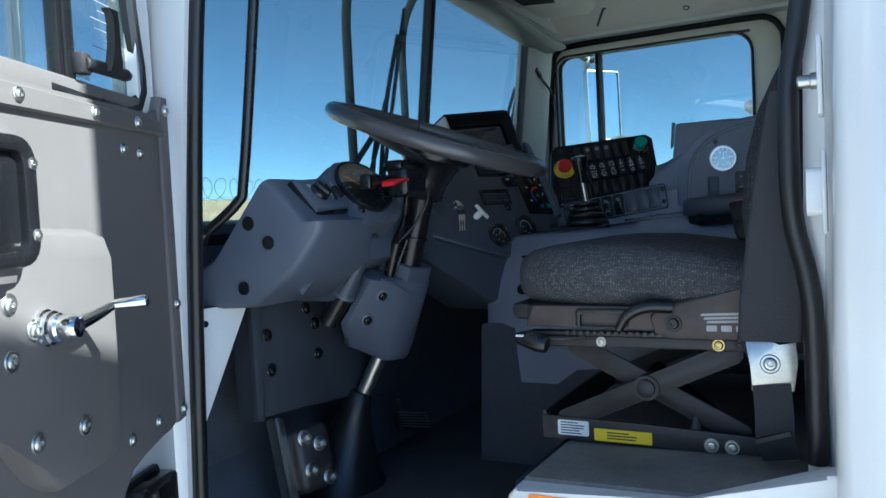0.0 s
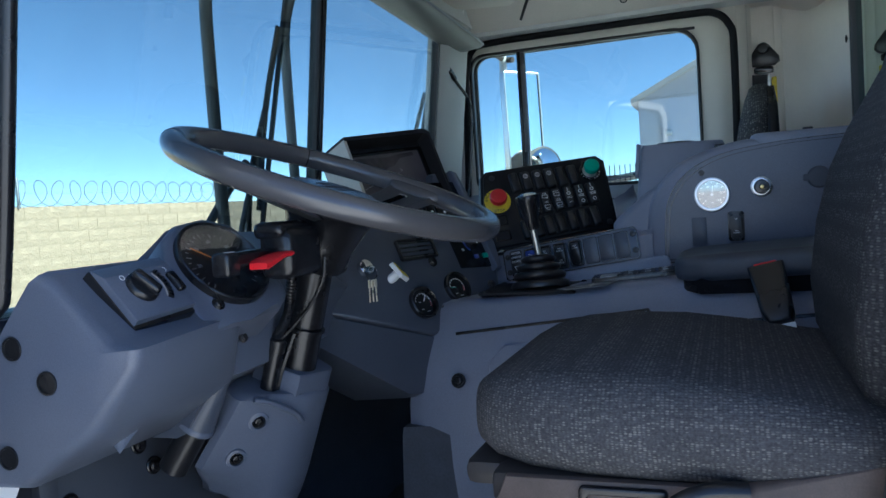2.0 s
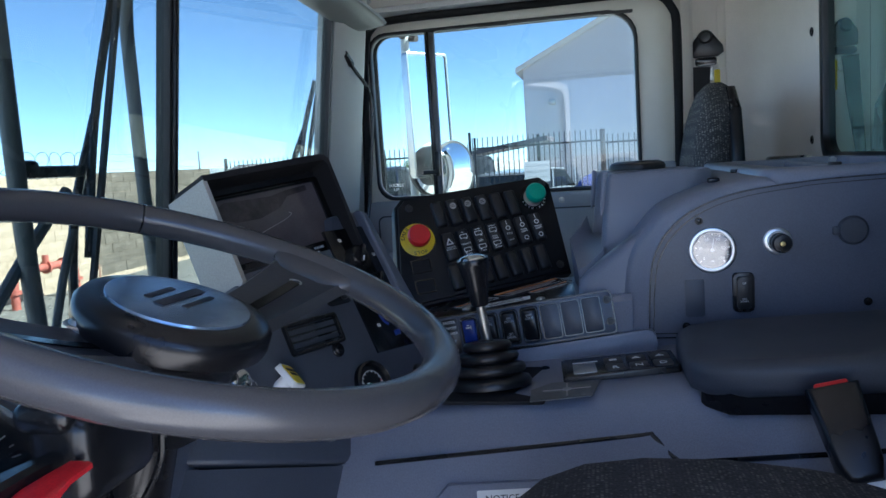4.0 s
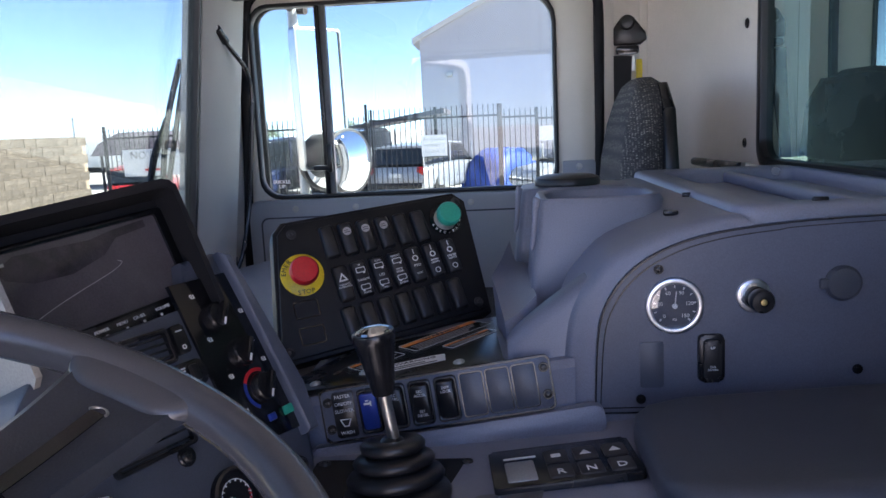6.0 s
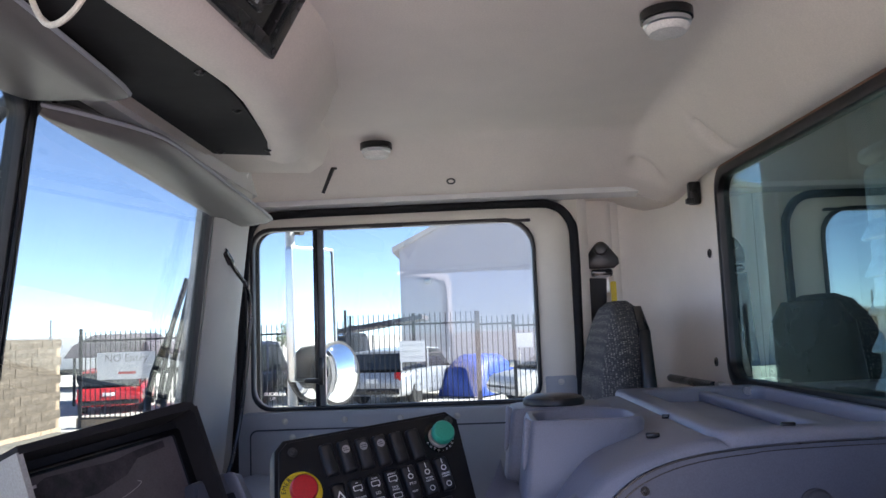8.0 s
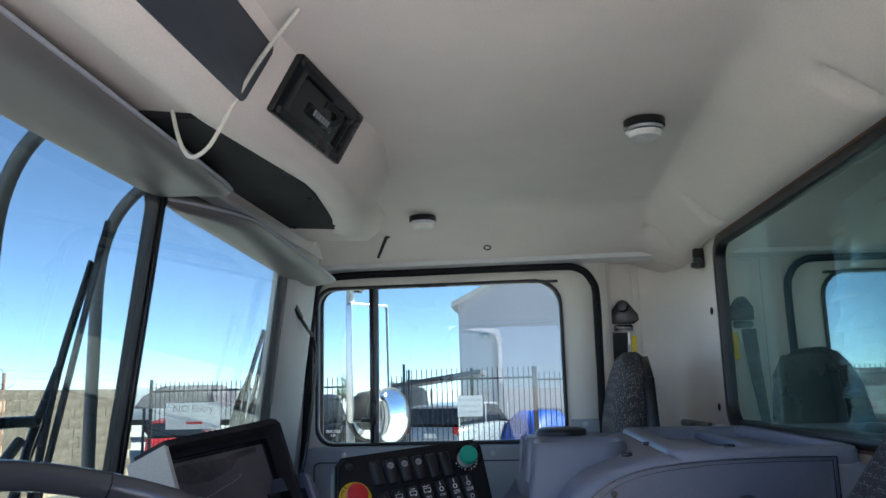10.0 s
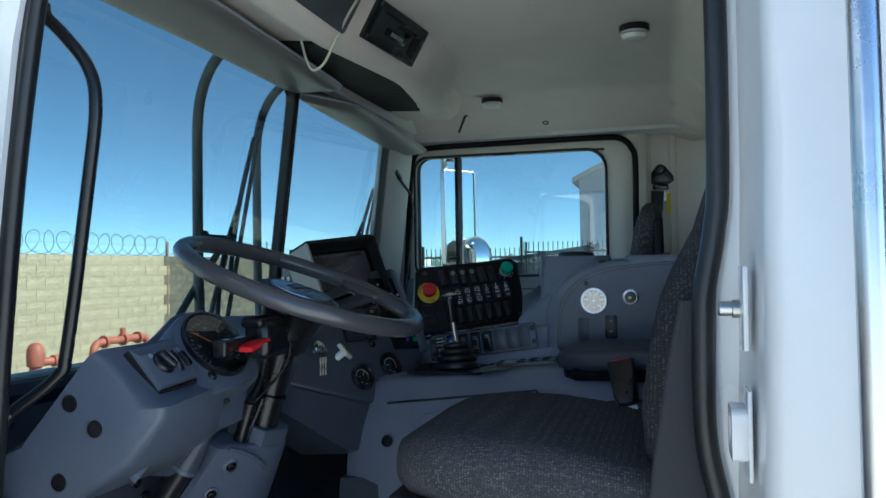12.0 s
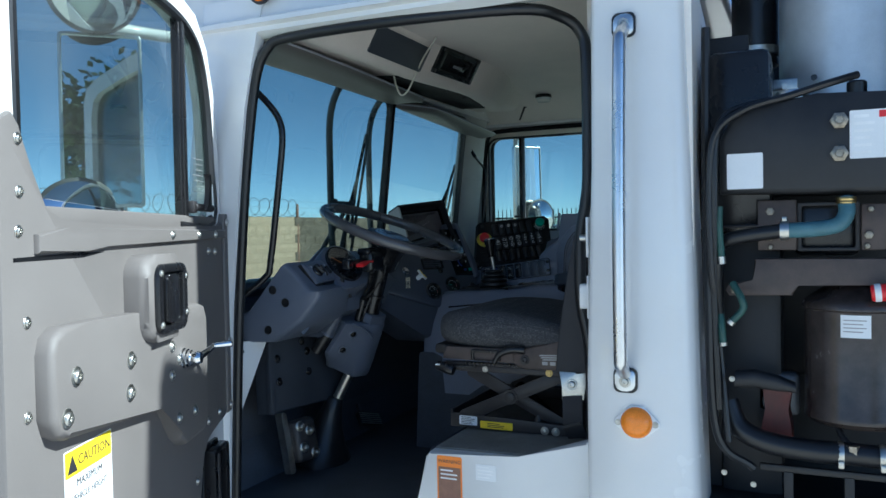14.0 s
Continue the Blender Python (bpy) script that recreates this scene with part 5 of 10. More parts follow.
for k, x, y in ((0.027, -0.078, 0.008), (0.085, -0.088, -0.006)):
    bm = B()
    lathe(bm, [(0.016, -0.002), (0.014, 0.004), (0.010, 0.005), (0.009, -0.004), (0, -0.004)], frame_at(at_cover(k, x, y), fwd * 0.75 - side * 0.66), 18)
    part("screw_well", bm, DASH, cv)
    bolt("screw", at_cover(k, x, y), fwd * 0.75 - side * 0.66, 0.007, BLACK, cv)
bm = B()
cyl(bm, c1, (-0.848, 1.462, 1.175), 0.017, 0.017, 16)
part("shaft", bm, ZINC, col, "bare steel shaft")
bm = B()
cb = V(-0.838, 1.464, 1.215)
lathe(bm, [(0.022, 0.0), (0.029, -0.008), (0.036, -0.05), (0.048, -0.09), (0.074, -0.15), (0.098, -0.19), (0.125, -0.215)], frame_at(cb, (0.30, 0.06, 1.0)), 24)
part("boot", bm, RUBBER, col, "black rubber boot")

wheel = thing("steering_wheel", WC, "large black foam-rimmed truck steering wheel with two broad spokes", "steering wheel")
wm = frame_at(WC, WN, (0, 1, 0))          # in-plane y: across the cab
bm = B()
R = 0.2256
tube(bm, [wm @ V(R * math.cos(2 * math.pi * k / 48), R * math.sin(2 * math.pi * k / 48), 0) for k in range(48)], 0.0165, 14, 2, closed=True)
part("rim", bm, RIM, wheel, "worn black foam rim", 80)
for a in (132, 216):
    bm = B()
    c_, s_ = math.cos(radians(a)), math.sin(radians(a))
    lathe(bm, [(0.0160, -0.0012), (0.0170, -0.0006), (0.0170, 0.0006), (0.0160, 0.0012)], frame_at(wm @ V(R * c_, R * s_, 0), wm.to_3x3() @ V(-s_, c_, 0)), 18)
    part("rim_seam", bm, BLACK, wheel)
for s in (0, math.pi):
    sp_ = wm @ Matrix.Rotation(math.pi / 2 + s + radians(-11), 4, "Z")
    bm = B()
    rows = []
    for k in range(9):
        x = 0.035 + (R - 0.04) * k / 8
        drop = -0.050 + 0.050 * (k / 8) ** 1.4
        w = 0.036 + 0.016 * (k / 8) ** 2
        rows.append([sp_ @ V(x, y, drop + z) for y, z in ((-w, 0.0), (-w + 0.008, 0.008), (-0.018, 0.004), (0.018, 0.004), (w - 0.008, 0.008), (w, 0.0), (w - 0.01, -0.006), (-w + 0.01, -0.006))])
    loft(bm, rows)
    sk = part("spoke", bm, SPOKE, wheel, "black steel spoke with a slot")
    bm = B()
    rows = []
    for k in range(5):
        x = 0.082 + 0.094 * k / 4
        drop = -0.050 + 0.050 * ((x - 0.035) / (R - 0.04)) ** 1.4
        rows.append([sp_ @ V(x, y, drop + z) for y, z in ((-0.0055, 0.0055), (0.0055, 0.0055), (0.0055, 0.0045), (-0.0055, 0.0045))])
    loft(bm, rows)
    part("slot", bm, BLACKGLOSS, sk)
    bm = B()
    ex = 0.176
    tube(bm, [sp_ @ V(ex + 0.0065 * math.sin(q), -0.0065 * math.cos(q), -0.050 + 0.050 * ((ex - 0.035) / (R - 0.04)) ** 1.4 + 0.0055) for q in [math.pi * k / 8 for k in range(9)]], 0.0011, 6, 1)
    part("slot_edge", bm, ZINC, sk, "bright worn end of the slot")
    bm = B()
    rows = []
    for k in range(-8, 9):
        f = radians(14.5) * k / 8
        deep = 0.012 + 0.022 * (1 - abs(k / 8) ** 6)
        r0 = R - deep
        sink = -0.005 * (1 - abs(k / 8) ** 6)
        rows.append([sp_ @ V(r * math.cos(f), r * math.sin(f), z) for r, z in ((r0, sink), (r0 + 0.004, sink + 0.006), (r0 + deep * 0.5, sink * 0.4 + 0.0085), (R - 0.004, 0.0125), (R, 0.0), (R - 0.004, -0.0125), (r0 + deep * 0.5, sink * 0.4 - 0.0085), (r0 + 0.004, sink - 0.006))])
    loft(bm, rows)
    part("spoke_root", bm, RIM, sk, "foam fillet where the spoke meets the rim", 80)
bm = B()
lathe(bm, [(0.050, -0.090), (0.060, -0.060), (0.070, -0.044), (0.079, -0.040), (0.081, -0.034), (0.081, -0.022), (0.076, -0.016), (0.062, -0.0125), (0, -0.0125)], wm, 48)
hub = part("hub", bm, BLACK, wheel, "black horn pad")
bm = B()
lathe(bm, [(0.060, -0.0130), (0.059, -0.0105), (0.040, -0.0085), (0, -0.0080)], wm, 40)
part("horn_cap", bm, EMBLEM, hub, "bluish silver horn cap with a plain emblem", 60)
bm = B()
box(bm, (0.0, 0.0, -0.0074), (0.010, 0.066, 0.001), wm, 0.0004)
box(bm, (-0.016, -0.005, -0.0078), (0.006, 0.040, 0.001), wm, 0.0004)
box(bm, (0.015, 0.004, -0.0078), (0.005, 0.046, 0.001), wm, 0.0004)
part("emblem", bm, INK, hub)
for y in (-0.045, 0.045):
    bolt("screw", wm @ V(-0.045, 0.062 if y > 0 else -0.062, -0.036), WN, 0.008, ZINC, hub)

# turn signal stalk and the trailer brake handle
stalk = thing("signal_stalk", ax(0.095), "black turn signal stalk with a red hazard tab", "stalk")
bm = B()
box(bm, (-0.642, 1.384, 1.668), (0.050, 0.084, 0.066), None, 0.014, 3)
box(bm, (-0.648, 1.374, 1.698), (0.044, 0.074, 0.022), None, 0.009, 3)
part("housing", bm, BLACK, stalk, "", 50)
bm = B()
loft(bm, [[V(x + a * w, y, z + b * h) for a, b in ((-1, -0.6), (-0.6, -1), (0.6, -1), (1, -0.6), (1, 0.6), (0.6, 1), (-0.6, 1), (-1, 0.6))] for x, y, z, w, h in ((-0.642, 1.375, 1.670, 0.006, 0.005), (-0.641, 1.335, 1.670, 0.007, 0.006), (-0.641, 1.305, 1.670, 0.009, 0.008), (-0.641, 1.250, 1.668, 0.010, 0.009))])
part("arm", bm, BLACK, stalk)
bm = B()
box(bm, (-0.642, 1.242, 1.664), (0.024, 0.026, 0.028), None, 0.005, 3)
tip = part("tip", bm, BLACK, stalk)
bm = B()
box(bm, (-0.637, 1.242, 1.6782), (0.006, 0.014, 0.0012), None, 0.0004)
part("tip_print", bm, GREYINK, tip)
bm = B()
loft(bm, [[V(-0.618 + a * w, y, z + b * s_) for a, b in ((-1, -0.006), (0.7, -0.006), (1, -0.003), (1, 0.003), (0.7, 0.006), (-1, 0.006))] for y, z, s_, w in ((1.338, 1.669, 0.5, 0.008), (1.315, 1.668, 0.6, 0.009), (1.298, 1.665, 0.8, 0.012), (1.276, 1.660, 0.9, 0.013), (1.270, 1.659, 0.6, 0.012))])
part("hazard_tab", bm, RED, stalk, "red plastic tab")

# keys and the parking brake knob
keys = thing("ignition_keys", (-0.685, 1.70, 1.585), "steel ring of brass keys hanging from the ignition", "keys")
bm = B()
lathe(bm, [(0.014, 0), (0.014, 0.012), (0.011, 0.014), (0, 0.014)], frame_at((-0.702, 1.712, 1.614), SM.col[2].xyz), 20)
part("lock", bm, CHROME, keys, "chrome ignition lock")
kc = V(-0.682, 1.703, 1.607)
bm = B()
tube(bm, [kc + V(0.004 * math.cos(a), 0.012 * math.cos(a), 0.012 * math.sin(a)) for a in [2 * math.pi * k / 12 for k in range(12)]], 0.0012, 6, 2, closed=True)
part("key_ring", bm, CHROME, keys)
for k in range(3):
    bm = B()
    box(bm, (0, 0, -0.011), (0.0018, 0.009, 0.014), None, 0.002)
    box(bm, (0, 0, -0.030), (0.0016, 0.0045, 0.026), None, 0.001)
    bmesh.ops.transform(bm, matrix=Matrix.Translation(kc + V(0.004 * k - 0.004, 0.0035 * k - 0.003, -0.006)) @ Matrix.Rotation(radians(-3 + 2 * k), 4, "X"), verts=bm.verts)
    part("key", bm, KEYMETAL, keys, "brass key")
pk = thing("parking_brake_knob", (-0.69, 1.80, 1.58), "white stalk with a yellow parking brake knob", "knob")
tagm = plane((-0.664, 1.778, 1.601), (0.45, 0.85, -0.1), (0.70, 0.26, 0.63))
bm = B()
tube(bm, [(-0.704, 1.762, 1.567), (-0.690, 1.768, 1.579), (-0.668, 1.777, 1.598)], 0.0085, 14, 4)
part("stem", bm, PAPER, pk, "white plastic stem")
bm = B()
prism(bm, rrect(-0.0175, -0.0175, 0.0175, 0.0175, 0.004), -0.003, 0.005, tagm @ Matrix.Rotation(radians(12), 4, "Z"), 0.004)
kb = part("knob", bm, PAPER, pk, "white square knob")
bm = B()
prism(bm, rrect(-0.0148, -0.0148, 0.0148, 0.0148, 0.003), 0.0052, 0.0062, tagm @ Matrix.Rotation(radians(12), 4, "Z"))
part("yellow_plate", bm, YELLOW, kb, "yellow plate")
writing("brake_text", "PARKING\nBRAKE", at_plane(tagm @ Matrix.Rotation(radians(12), 4, "Z"), 0, 0.003, 0.0066), 0.0064, INK, kb)

# ---- monitor with its sun hood ----
MM = plane((-0.700, 1.893, 1.802), (0.4282, 0.8989, 0.0932), (0.8333, -0.4327, 0.3441))
mon = thing("camera_monitor", (-0.73, 1.92, 1.66), "black reversing camera monitor with a deep sun hood", "monitor")
bm = B()
prism(bm, rrect(-0.104, -0.084, 0.132, 0.056, 0.008), -0.090, -0.045, MM, 0.006)
part("case", bm, MATTE, mon)
bm = B()
prism(bm, rrect(-0.088, -0.050, 0.105, 0.040, 0.002), -0.045, -0.0435, MM)
scr = part("screen", bm, SCREEN, mon, "dark glossy screen")
on_screen = lambda u, v: MM @ V(-0.088 + 0.187 * u, 0.040 - 0.090 * v, -0.0431)
# flat pale and dark shapes laid on the screen
bm = B()
tube(bm, [on_screen(u, v) for u, v in ((0.04, 0.82), (0.22, 0.70), (0.42, 0.60), (0.62, 0.51), (0.71, 0.44), (0.69, 0.40))], 0.0003, 5, 6)
part("screen_line", bm, GREYINK, scr, "faint pale curved line on the screen")
bm = B()
prism(bm, [(-0.084, 0.031), (-0.070, 0.032), (-0.070, 0.029), (-0.084, 0.028)], -0.0434, -0.0431, MM)
part("screen_mark", bm, GREYINK, scr)
bm = B()
prism(bm, [(-0.060, 0.036), (-0.02, 0.034), (0.02, 0.032), (0.05, 0.036), (0.09, 0.038), (0.09, 0.030), (0.05, 0.027), (0.03, 0.013), (-0.01, 0.004), (-0.05, 0.006), (-0.075, 0.016), (-0.08, 0.026)], -0.0434, -0.0432, MM)
part("screen_patch", bm, SCREENDARK, scr, "dark patch on the screen")
bm = B()
ring(bm, rrect(-0.096, -0.052, 0.116, 0.047, 0.006), rrect(-0.088, -0.050, 0.105, 0.040, 0.003), -0.046, -0.040, MM, 0.001)
part("screen_bezel", bm, BLACKGLOSS, mon)
# hood: top and two sides, deepest at the top
bm = B()
rim_ = lambda d, n_: [MM @ V(x + (0.016 if x > 0 else 0) * d, y, n_) for x, y in ((-0.106, 0.058), (-0.106, 0.066), (0.098, 0.068), (0.108, 0.065), (0.114, 0.056), (0.107, 0.052), (0.102, 0.058))]
loft(bm, [rim_(1, -0.07), rim_(0.6, -0.04), rim_(0, 0.0)])
part("hood_top", bm, MATTE, mon)
for x0, x1, mat, lab in ((-0.108, -0.102, HOODSIDE, "cream side of the sun hood"), (0.107, 0.114, MATTE, "")):
    bm = B()
    lo_ = [(-0.084, -0.088), (-0.084, -0.012), (-0.076, -0.002), (0.060, 0.0), (0.060, -0.088)]
    loft(bm, [[MM @ V(x - (0.20 * z if x > 0 else 0), y, z) for y, z in lo_] for x in (x0, x1)])
    part("hood_side", bm, mat, mon, lab)
bm = B()
prism(bm, rrect(-0.100, -0.083, 0.127, -0.052, 0.005), -0.05, -0.037, MM, 0.003)
bar = part("button_bar", bm, BLACK, mon)
for x, t in ((-0.012, "POWER"), (0.012, "MENU"), (0.033, "CA-SEL"), (0.063, "VOLUME")):
    writing("button_text", t, at_plane(MM, x, -0.0585, -0.0365), 0.0048, PALEINK, bar)
for x in (-0.010, 0.014, 0.035, 0.057, 0.079):
    bm = B()
    box(bm, (x, -0.065, -0.0355), (0.007, 0.005, 0.002), MM, 0.0008)
    bt = part("button", bm, BLACKGLOSS, bar)
    bm = B()
    box(bm, (x, -0.065, -0.0343), (0.0026, 0.0026, 0.0004), MM)
    part("button_mark", bm, PALEINK, bt)
bm = B()
tube(bm, [MM @ V(0.0, -0.06, -0.08), (-0.765, 1.93, 1.70), (-0.77, 1.94, 1.66)], 0.014, 10, 4)
part("stand", bm, BLACK, mon)

# ---- body control panel ----
PN = plane((-0.494, 2.301, 1.715), (0.8975, 0.4347, 0.0746), (0.3603, -0.8202, 0.4443))
bcp = thing("control_panel", (-0.48, 2.25, 1.63), "black slanted control panel with rocker switches and two push buttons", "control panel")
bm = B()
prism(bm, [(-0.178, -0.106), (0.138, -0.092), (0.147, 0.080), (0.132, 0.095), (-0.132, 0.091), (-0.146, 0.078)], -0.030, 0.0, PN, 0.004)
part("face", bm, PANELBLACK, bcp, "black textured switch plate")
bm = B()
prism(bm, [(-0.184, -0.112), (0.144, -0.098), (0.153, 0.084), (0.136, 0.101), (-0.136, 0.097), (-0.152, 0.082)], -0.050, -0.006, PN, 0.004)
part("housing", bm, PANELBLACK, bcp)
ICON = (("TAILGATE", "INTERLOCK"), ("UP", "TAILGATE"), ("CLOSE", "LID"), ("RETRACT", "PACK"), ("", "PTO"), ("", "WORK"), ("", "STROBE"))
LOWER = ("", "DOWN", "OPEN", "EXTEND", "RESET", "LIGHTS", "LIGHTS")


def rocker(x, y, w, h, tilt=0.0, parent=None):
    bm = B()
    m = at_plane(PN, x, y) @ Matrix.Rotation(radians(4), 4, "Z")
    loft(bm, [[m @ V(a, b, z) for a, b in rrect(-w / 2 + k, -h / 2 + k, w / 2 - k, h / 2 - k, 0.004, 3)] for z, k in ((-0.004, 0.0), (0.005, 0.0), (0.009, 0.0015), (0.0105, 0.004))])
    return part("rocker_switch", bm, RUBBER, bcp, "black rocker switch"), m


for k in range(6):
    r, m = rocker(-0.075 + 0.0282 * k, 0.052, 0.0215, 0.050)
    if k in (1, 2, 3):
        bm = B()
        lathe(bm, [(0.0062, 0.0103), (0.0062, 0.0112), (0, 0.0112)], at_plane(m, 0, 0.010), 16)
        dot_ = part("pale_dot", bm, GREYINK, r, "pale round legend")
        bars("dot_print", at_plane(m, 0, 0.010, 0.0112), 0.010, 0.006, 2, INK, dot_, 0.9, k)
for k in range(7):
    r, m = rocker(-0.070 + 0.0283 * k, -0.013 + 0.0018 * k, 0.0225, 0.054)
    top, mid = ICON[k]
    if k == 0:
        bm = B()
        ring(bm, [(-0.007, 0.002), (0.007, 0.002), (0.0, 0.015)], [(-0.004, 0.004), (0.004, 0.004), (0.0, 0.011)], 0.0105, 0.011, m)
        part("icon", bm, PALEINK, r)
        writing("switch_text", "TAILGATE\nINTERLOCK", at_plane(m, 0, -0.005, 0.0108), 0.0037, PALEINK, r)
    else:
        bm = B()
        if k in (1, 2, 3):
            ring(bm, rrect(-0.007, 0.008, 0.007, 0.016, 0.001, 1), rrect(-0.006, 0.009, 0.006, 0.015, 0.001, 1), 0.0103, 0.0108, m)
            ring(bm, rrect(-0.007, -0.018, 0.007, -0.010, 0.001, 1), rrect(-0.006, -0.017, 0.006, -0.011, 0.001, 1), 0.0103, 0.0108, m)
            box(bm, (0.004, 0.007, 0.0105), (0.003, 0.002, 0.0005), m)
            box(bm, (-0.004, -0.019, 0.0105), (0.003, 0.002, 0.0005), m)
        else:
            box(bm, (0, 0.019, 0.0105), (0.0012, 0.008, 0.0006), m)
            ring(bm, rrect(-0.0045, 0.004, 0.0045, 0.013, 0.0044, 3), rrect(-0.003, 0.0055, 0.003, 0.0115, 0.0029, 3), 0.0103, 0.0108, m)
            if k > 4:
                ring(bm, rrect(-0.0042, -0.0215, 0.0042, -0.013, 0.0041, 4), rrect(-0.0032, -0.0205, 0.0032, -0.014, 0.0031, 4), 0.0103, 0.0108, m)
        part("icon", bm, PALEINK, r)
        writing("switch_text", {3: "PACK\nPANEL", 5: "WORK\nLIGHTS", 6: "STROBE\nLIGHTS"}.get(k, mid), at_plane(m, 0, -0.003, 0.0108), 0.0058 if k in (2, 4) else 0.004, PALEINK, r)
        if k in (1, 2, 3):
            writing("switch_text", top, at_plane(m, 0, 0.0195, 0.0107), 0.0034, PALEINK, r)
            writing("switch_text", LOWER[k], at_plane(m, 0, -0.0225, 0.0107), 0.0034, PALEINK, r)
        if k == 4:
            writing("switch_text", "RESET", at_plane(m, 0, -0.015, 0.0107), 0.0036, PALEINK, r)
for k in range(7):
    rocker(-0.072 + 0.0275 * k, -0.071 + 0.0016 * k, 0.0215, 0.048)
for y in (-0.038, -0.076):
    bm = B()
    ring(bm, rrect(-0.147, y - 0.013, -0.111, y + 0.013, 0.003), rrect(-0.145, y - 0.011, -0.113, y + 0.011, 0.002), -0.001, 0.001, PN)
    part("blank_plate", bm, BLACKGLOSS, bcp)
# emergency stop
em = at_plane(PN, -0.124, 0.012)
bm = B()
lathe(bm, [(0.031, 0), (0.031, 0.002), (0.030, 0.0028), (0, 0.0028)], em, 36)
yd = part("stop_disc", bm, YELLOW, bcp, "yellow ring of the emergency stop")
for t, a0, rr in (("EMER", 118, 0.026), ("STOP", -90, 0.0255)):
    for k, ch in enumerate(t):
        a = a0 + (1.5 - k) * (15 if t == "EMER" else 0)
        if t == "STOP":
            writing("stop_text", ch, at_plane(em, (k - 1.5) * 0.0066, -0.0258, 0.0032), 0.0094, INK, yd)
        else:
            writing("stop_text", ch, em @ Matrix.Rotation(radians(a + 30 - 90), 4, "Z") @ Matrix.Translation((0, rr, 0.0032)), 0.0094, INK, yd)
bm = B()
lathe(bm, [(0.011, 0.002), (0.011, 0.012), (0.019, 0.014), (0.0205, 0.018), (0.0205, 0.025), (0.018, 0.029), (0.008, 0.030), (0, 0.030)], em, 32)
part("stop_button", bm, RED, yd, "red mushroom button", 50)
gm = at_plane(PN, 0.110, 0.058)
bm = B()
lathe(bm, [(0.018, 0), (0.018, 0.0015), (0.015, 0.002), (0.0145, 0.009), (0.013, 0.010), (0, 0.010)], gm, 32)
gd = part("button_ring", bm, ZINC, bcp, "bright threaded ring of the green button")
bm = B()
ring(bm, rrect(-0.0255, -0.0255, 0.0255, 0.0255, 0.0254, 9), rrect(-0.0200, -0.0200, 0.0200, 0.0200, 0.0199, 9), 0.0, 0.0016, gm)
lg_ = part("legend_ring", bm, BLACKGLOSS, gd, "black legend ring with pale letters")
for k, ch in enumerate("AUTO-PACK"):
    writing("legend_text", ch, gm @ Matrix.Rotation(radians(-72 + 18 * k), 4, "Z") @ Matrix.Translation((0, -0.0228, 0.0018)), 0.0052, PALEINK, lg_)
bm = B()
lathe(bm, [(0.011, 0.009), (0.0175, 0.014), (0.0185, 0.018), (0.0185, 0.025), (0.016, 0.029), (0.008, 0.030), (0, 0.030)], gm, 32)
part("green_button", bm, GREEN, gd, "green mushroom button", 50)
for h, v in ((-0.126, 0.074), (-0.166, -0.094), (0.124, -0.080), (0.134, 0.082)):
    bolt("screw", PN @ V(h, v, 0.0005), PN.col[2].xyz, 0.005, STEEL, bcp)


# ---- engine cover between the seats ----
cover = thing("engine_cover", (-0.2, 2.2, 1.0), "grey moulded plastic engine cover with curved side and tray", "engine cover")
RISE = 0.075


def zc(x, z):
    return z + (x + 0.40) * RISE


bm = B()
sec = ((2.09, 1.548), (1.87, 1.552), (1.845, 1.549), (1.830, 1.538), (1.806, 1.505), (1.796, 1.496), (1.768, 1.44), (1.748, 1.38), (1.715, 1.00), (2.09, 1.00))
loft(bm, [[V(x, y + dy, zc(x, z) if z > 1.2 else z) for y, z in sec] for x, dy in ((-0.66, 0.03), (-0.62, 0.008), (-0.56, 0.0), (-0.20, 0.0), (0.20, 0.0))])
tun = part("tunnel", bm, CONSOLE, cover, "", 35)
# added sheet over the tunnel's foot; its dark colour stands in for shade
bm = B()
low_ = ((1.752, 1.345), (1.7455, 1.330), (1.711, 1.00), (1.760, 1.00), (1.790, 1.345))
loft(bm, [[V(x, y, zc(x, z) if z > 1.2 else z) for y, z in low_] for x in (-0.665, -0.64, -0.20, 0.19)])
part("tunnel_shade", bm, FOOTWELL, cover, "dark sheet over the engine cover's lower side, put there for shade")
bm = B()
TM = plane((-0.30, 1.757, 1.41), (1, 0, RISE), (0, -1, 0.33))
prism(bm, [(-0.20, -0.12), (0.36, -0.12), (0.36, 0.055), (0.11, 0.055), (0.085, 0.075), (-0.17, 0.075), (-0.20, 0.045)], -0.01, 0.004, TM, 0.006)
hatch = part("side_hatch", bm, CONSOLE, tun, "flat access hatch")
for h, v in ((-0.255, 0.018), (-0.155, 0.035), (0.10, 0.03)):
    bolt("screw", TM @ V(h, v, 0.004), TM.col[2].xyz, 0.009, BLACK, tun)
bm = B()
prism(bm, rrect(-0.135, -0.015, -0.050, 0.066, 0.002), 0.004, 0.005, TM)
nt_ = part("notice_label", bm, PAPER, hatch, "white notice sticker")
writing("notice_text", "NOTICE", at_plane(TM, -0.105, 0.056, 0.0055), 0.011, INK, nt_)
bars("notice_print", at_plane(TM, -0.093, 0.015, 0.0051), 0.076, 0.055, 6, INK, nt_)

bm = B()
tube(bm, [(-0.570, 1.798, 1.485), (-0.40, 1.804, 1.503), (-0.250, 1.810, 1.519), (-0.235, 1.809, 1.519), (-0.208, 1.789, 1.496), (-0.19, 1.788, 1.4965), (0.0, 1.789, 1.511), (0.19, 1.789, 1.525)], 0.0032, 6, 3)
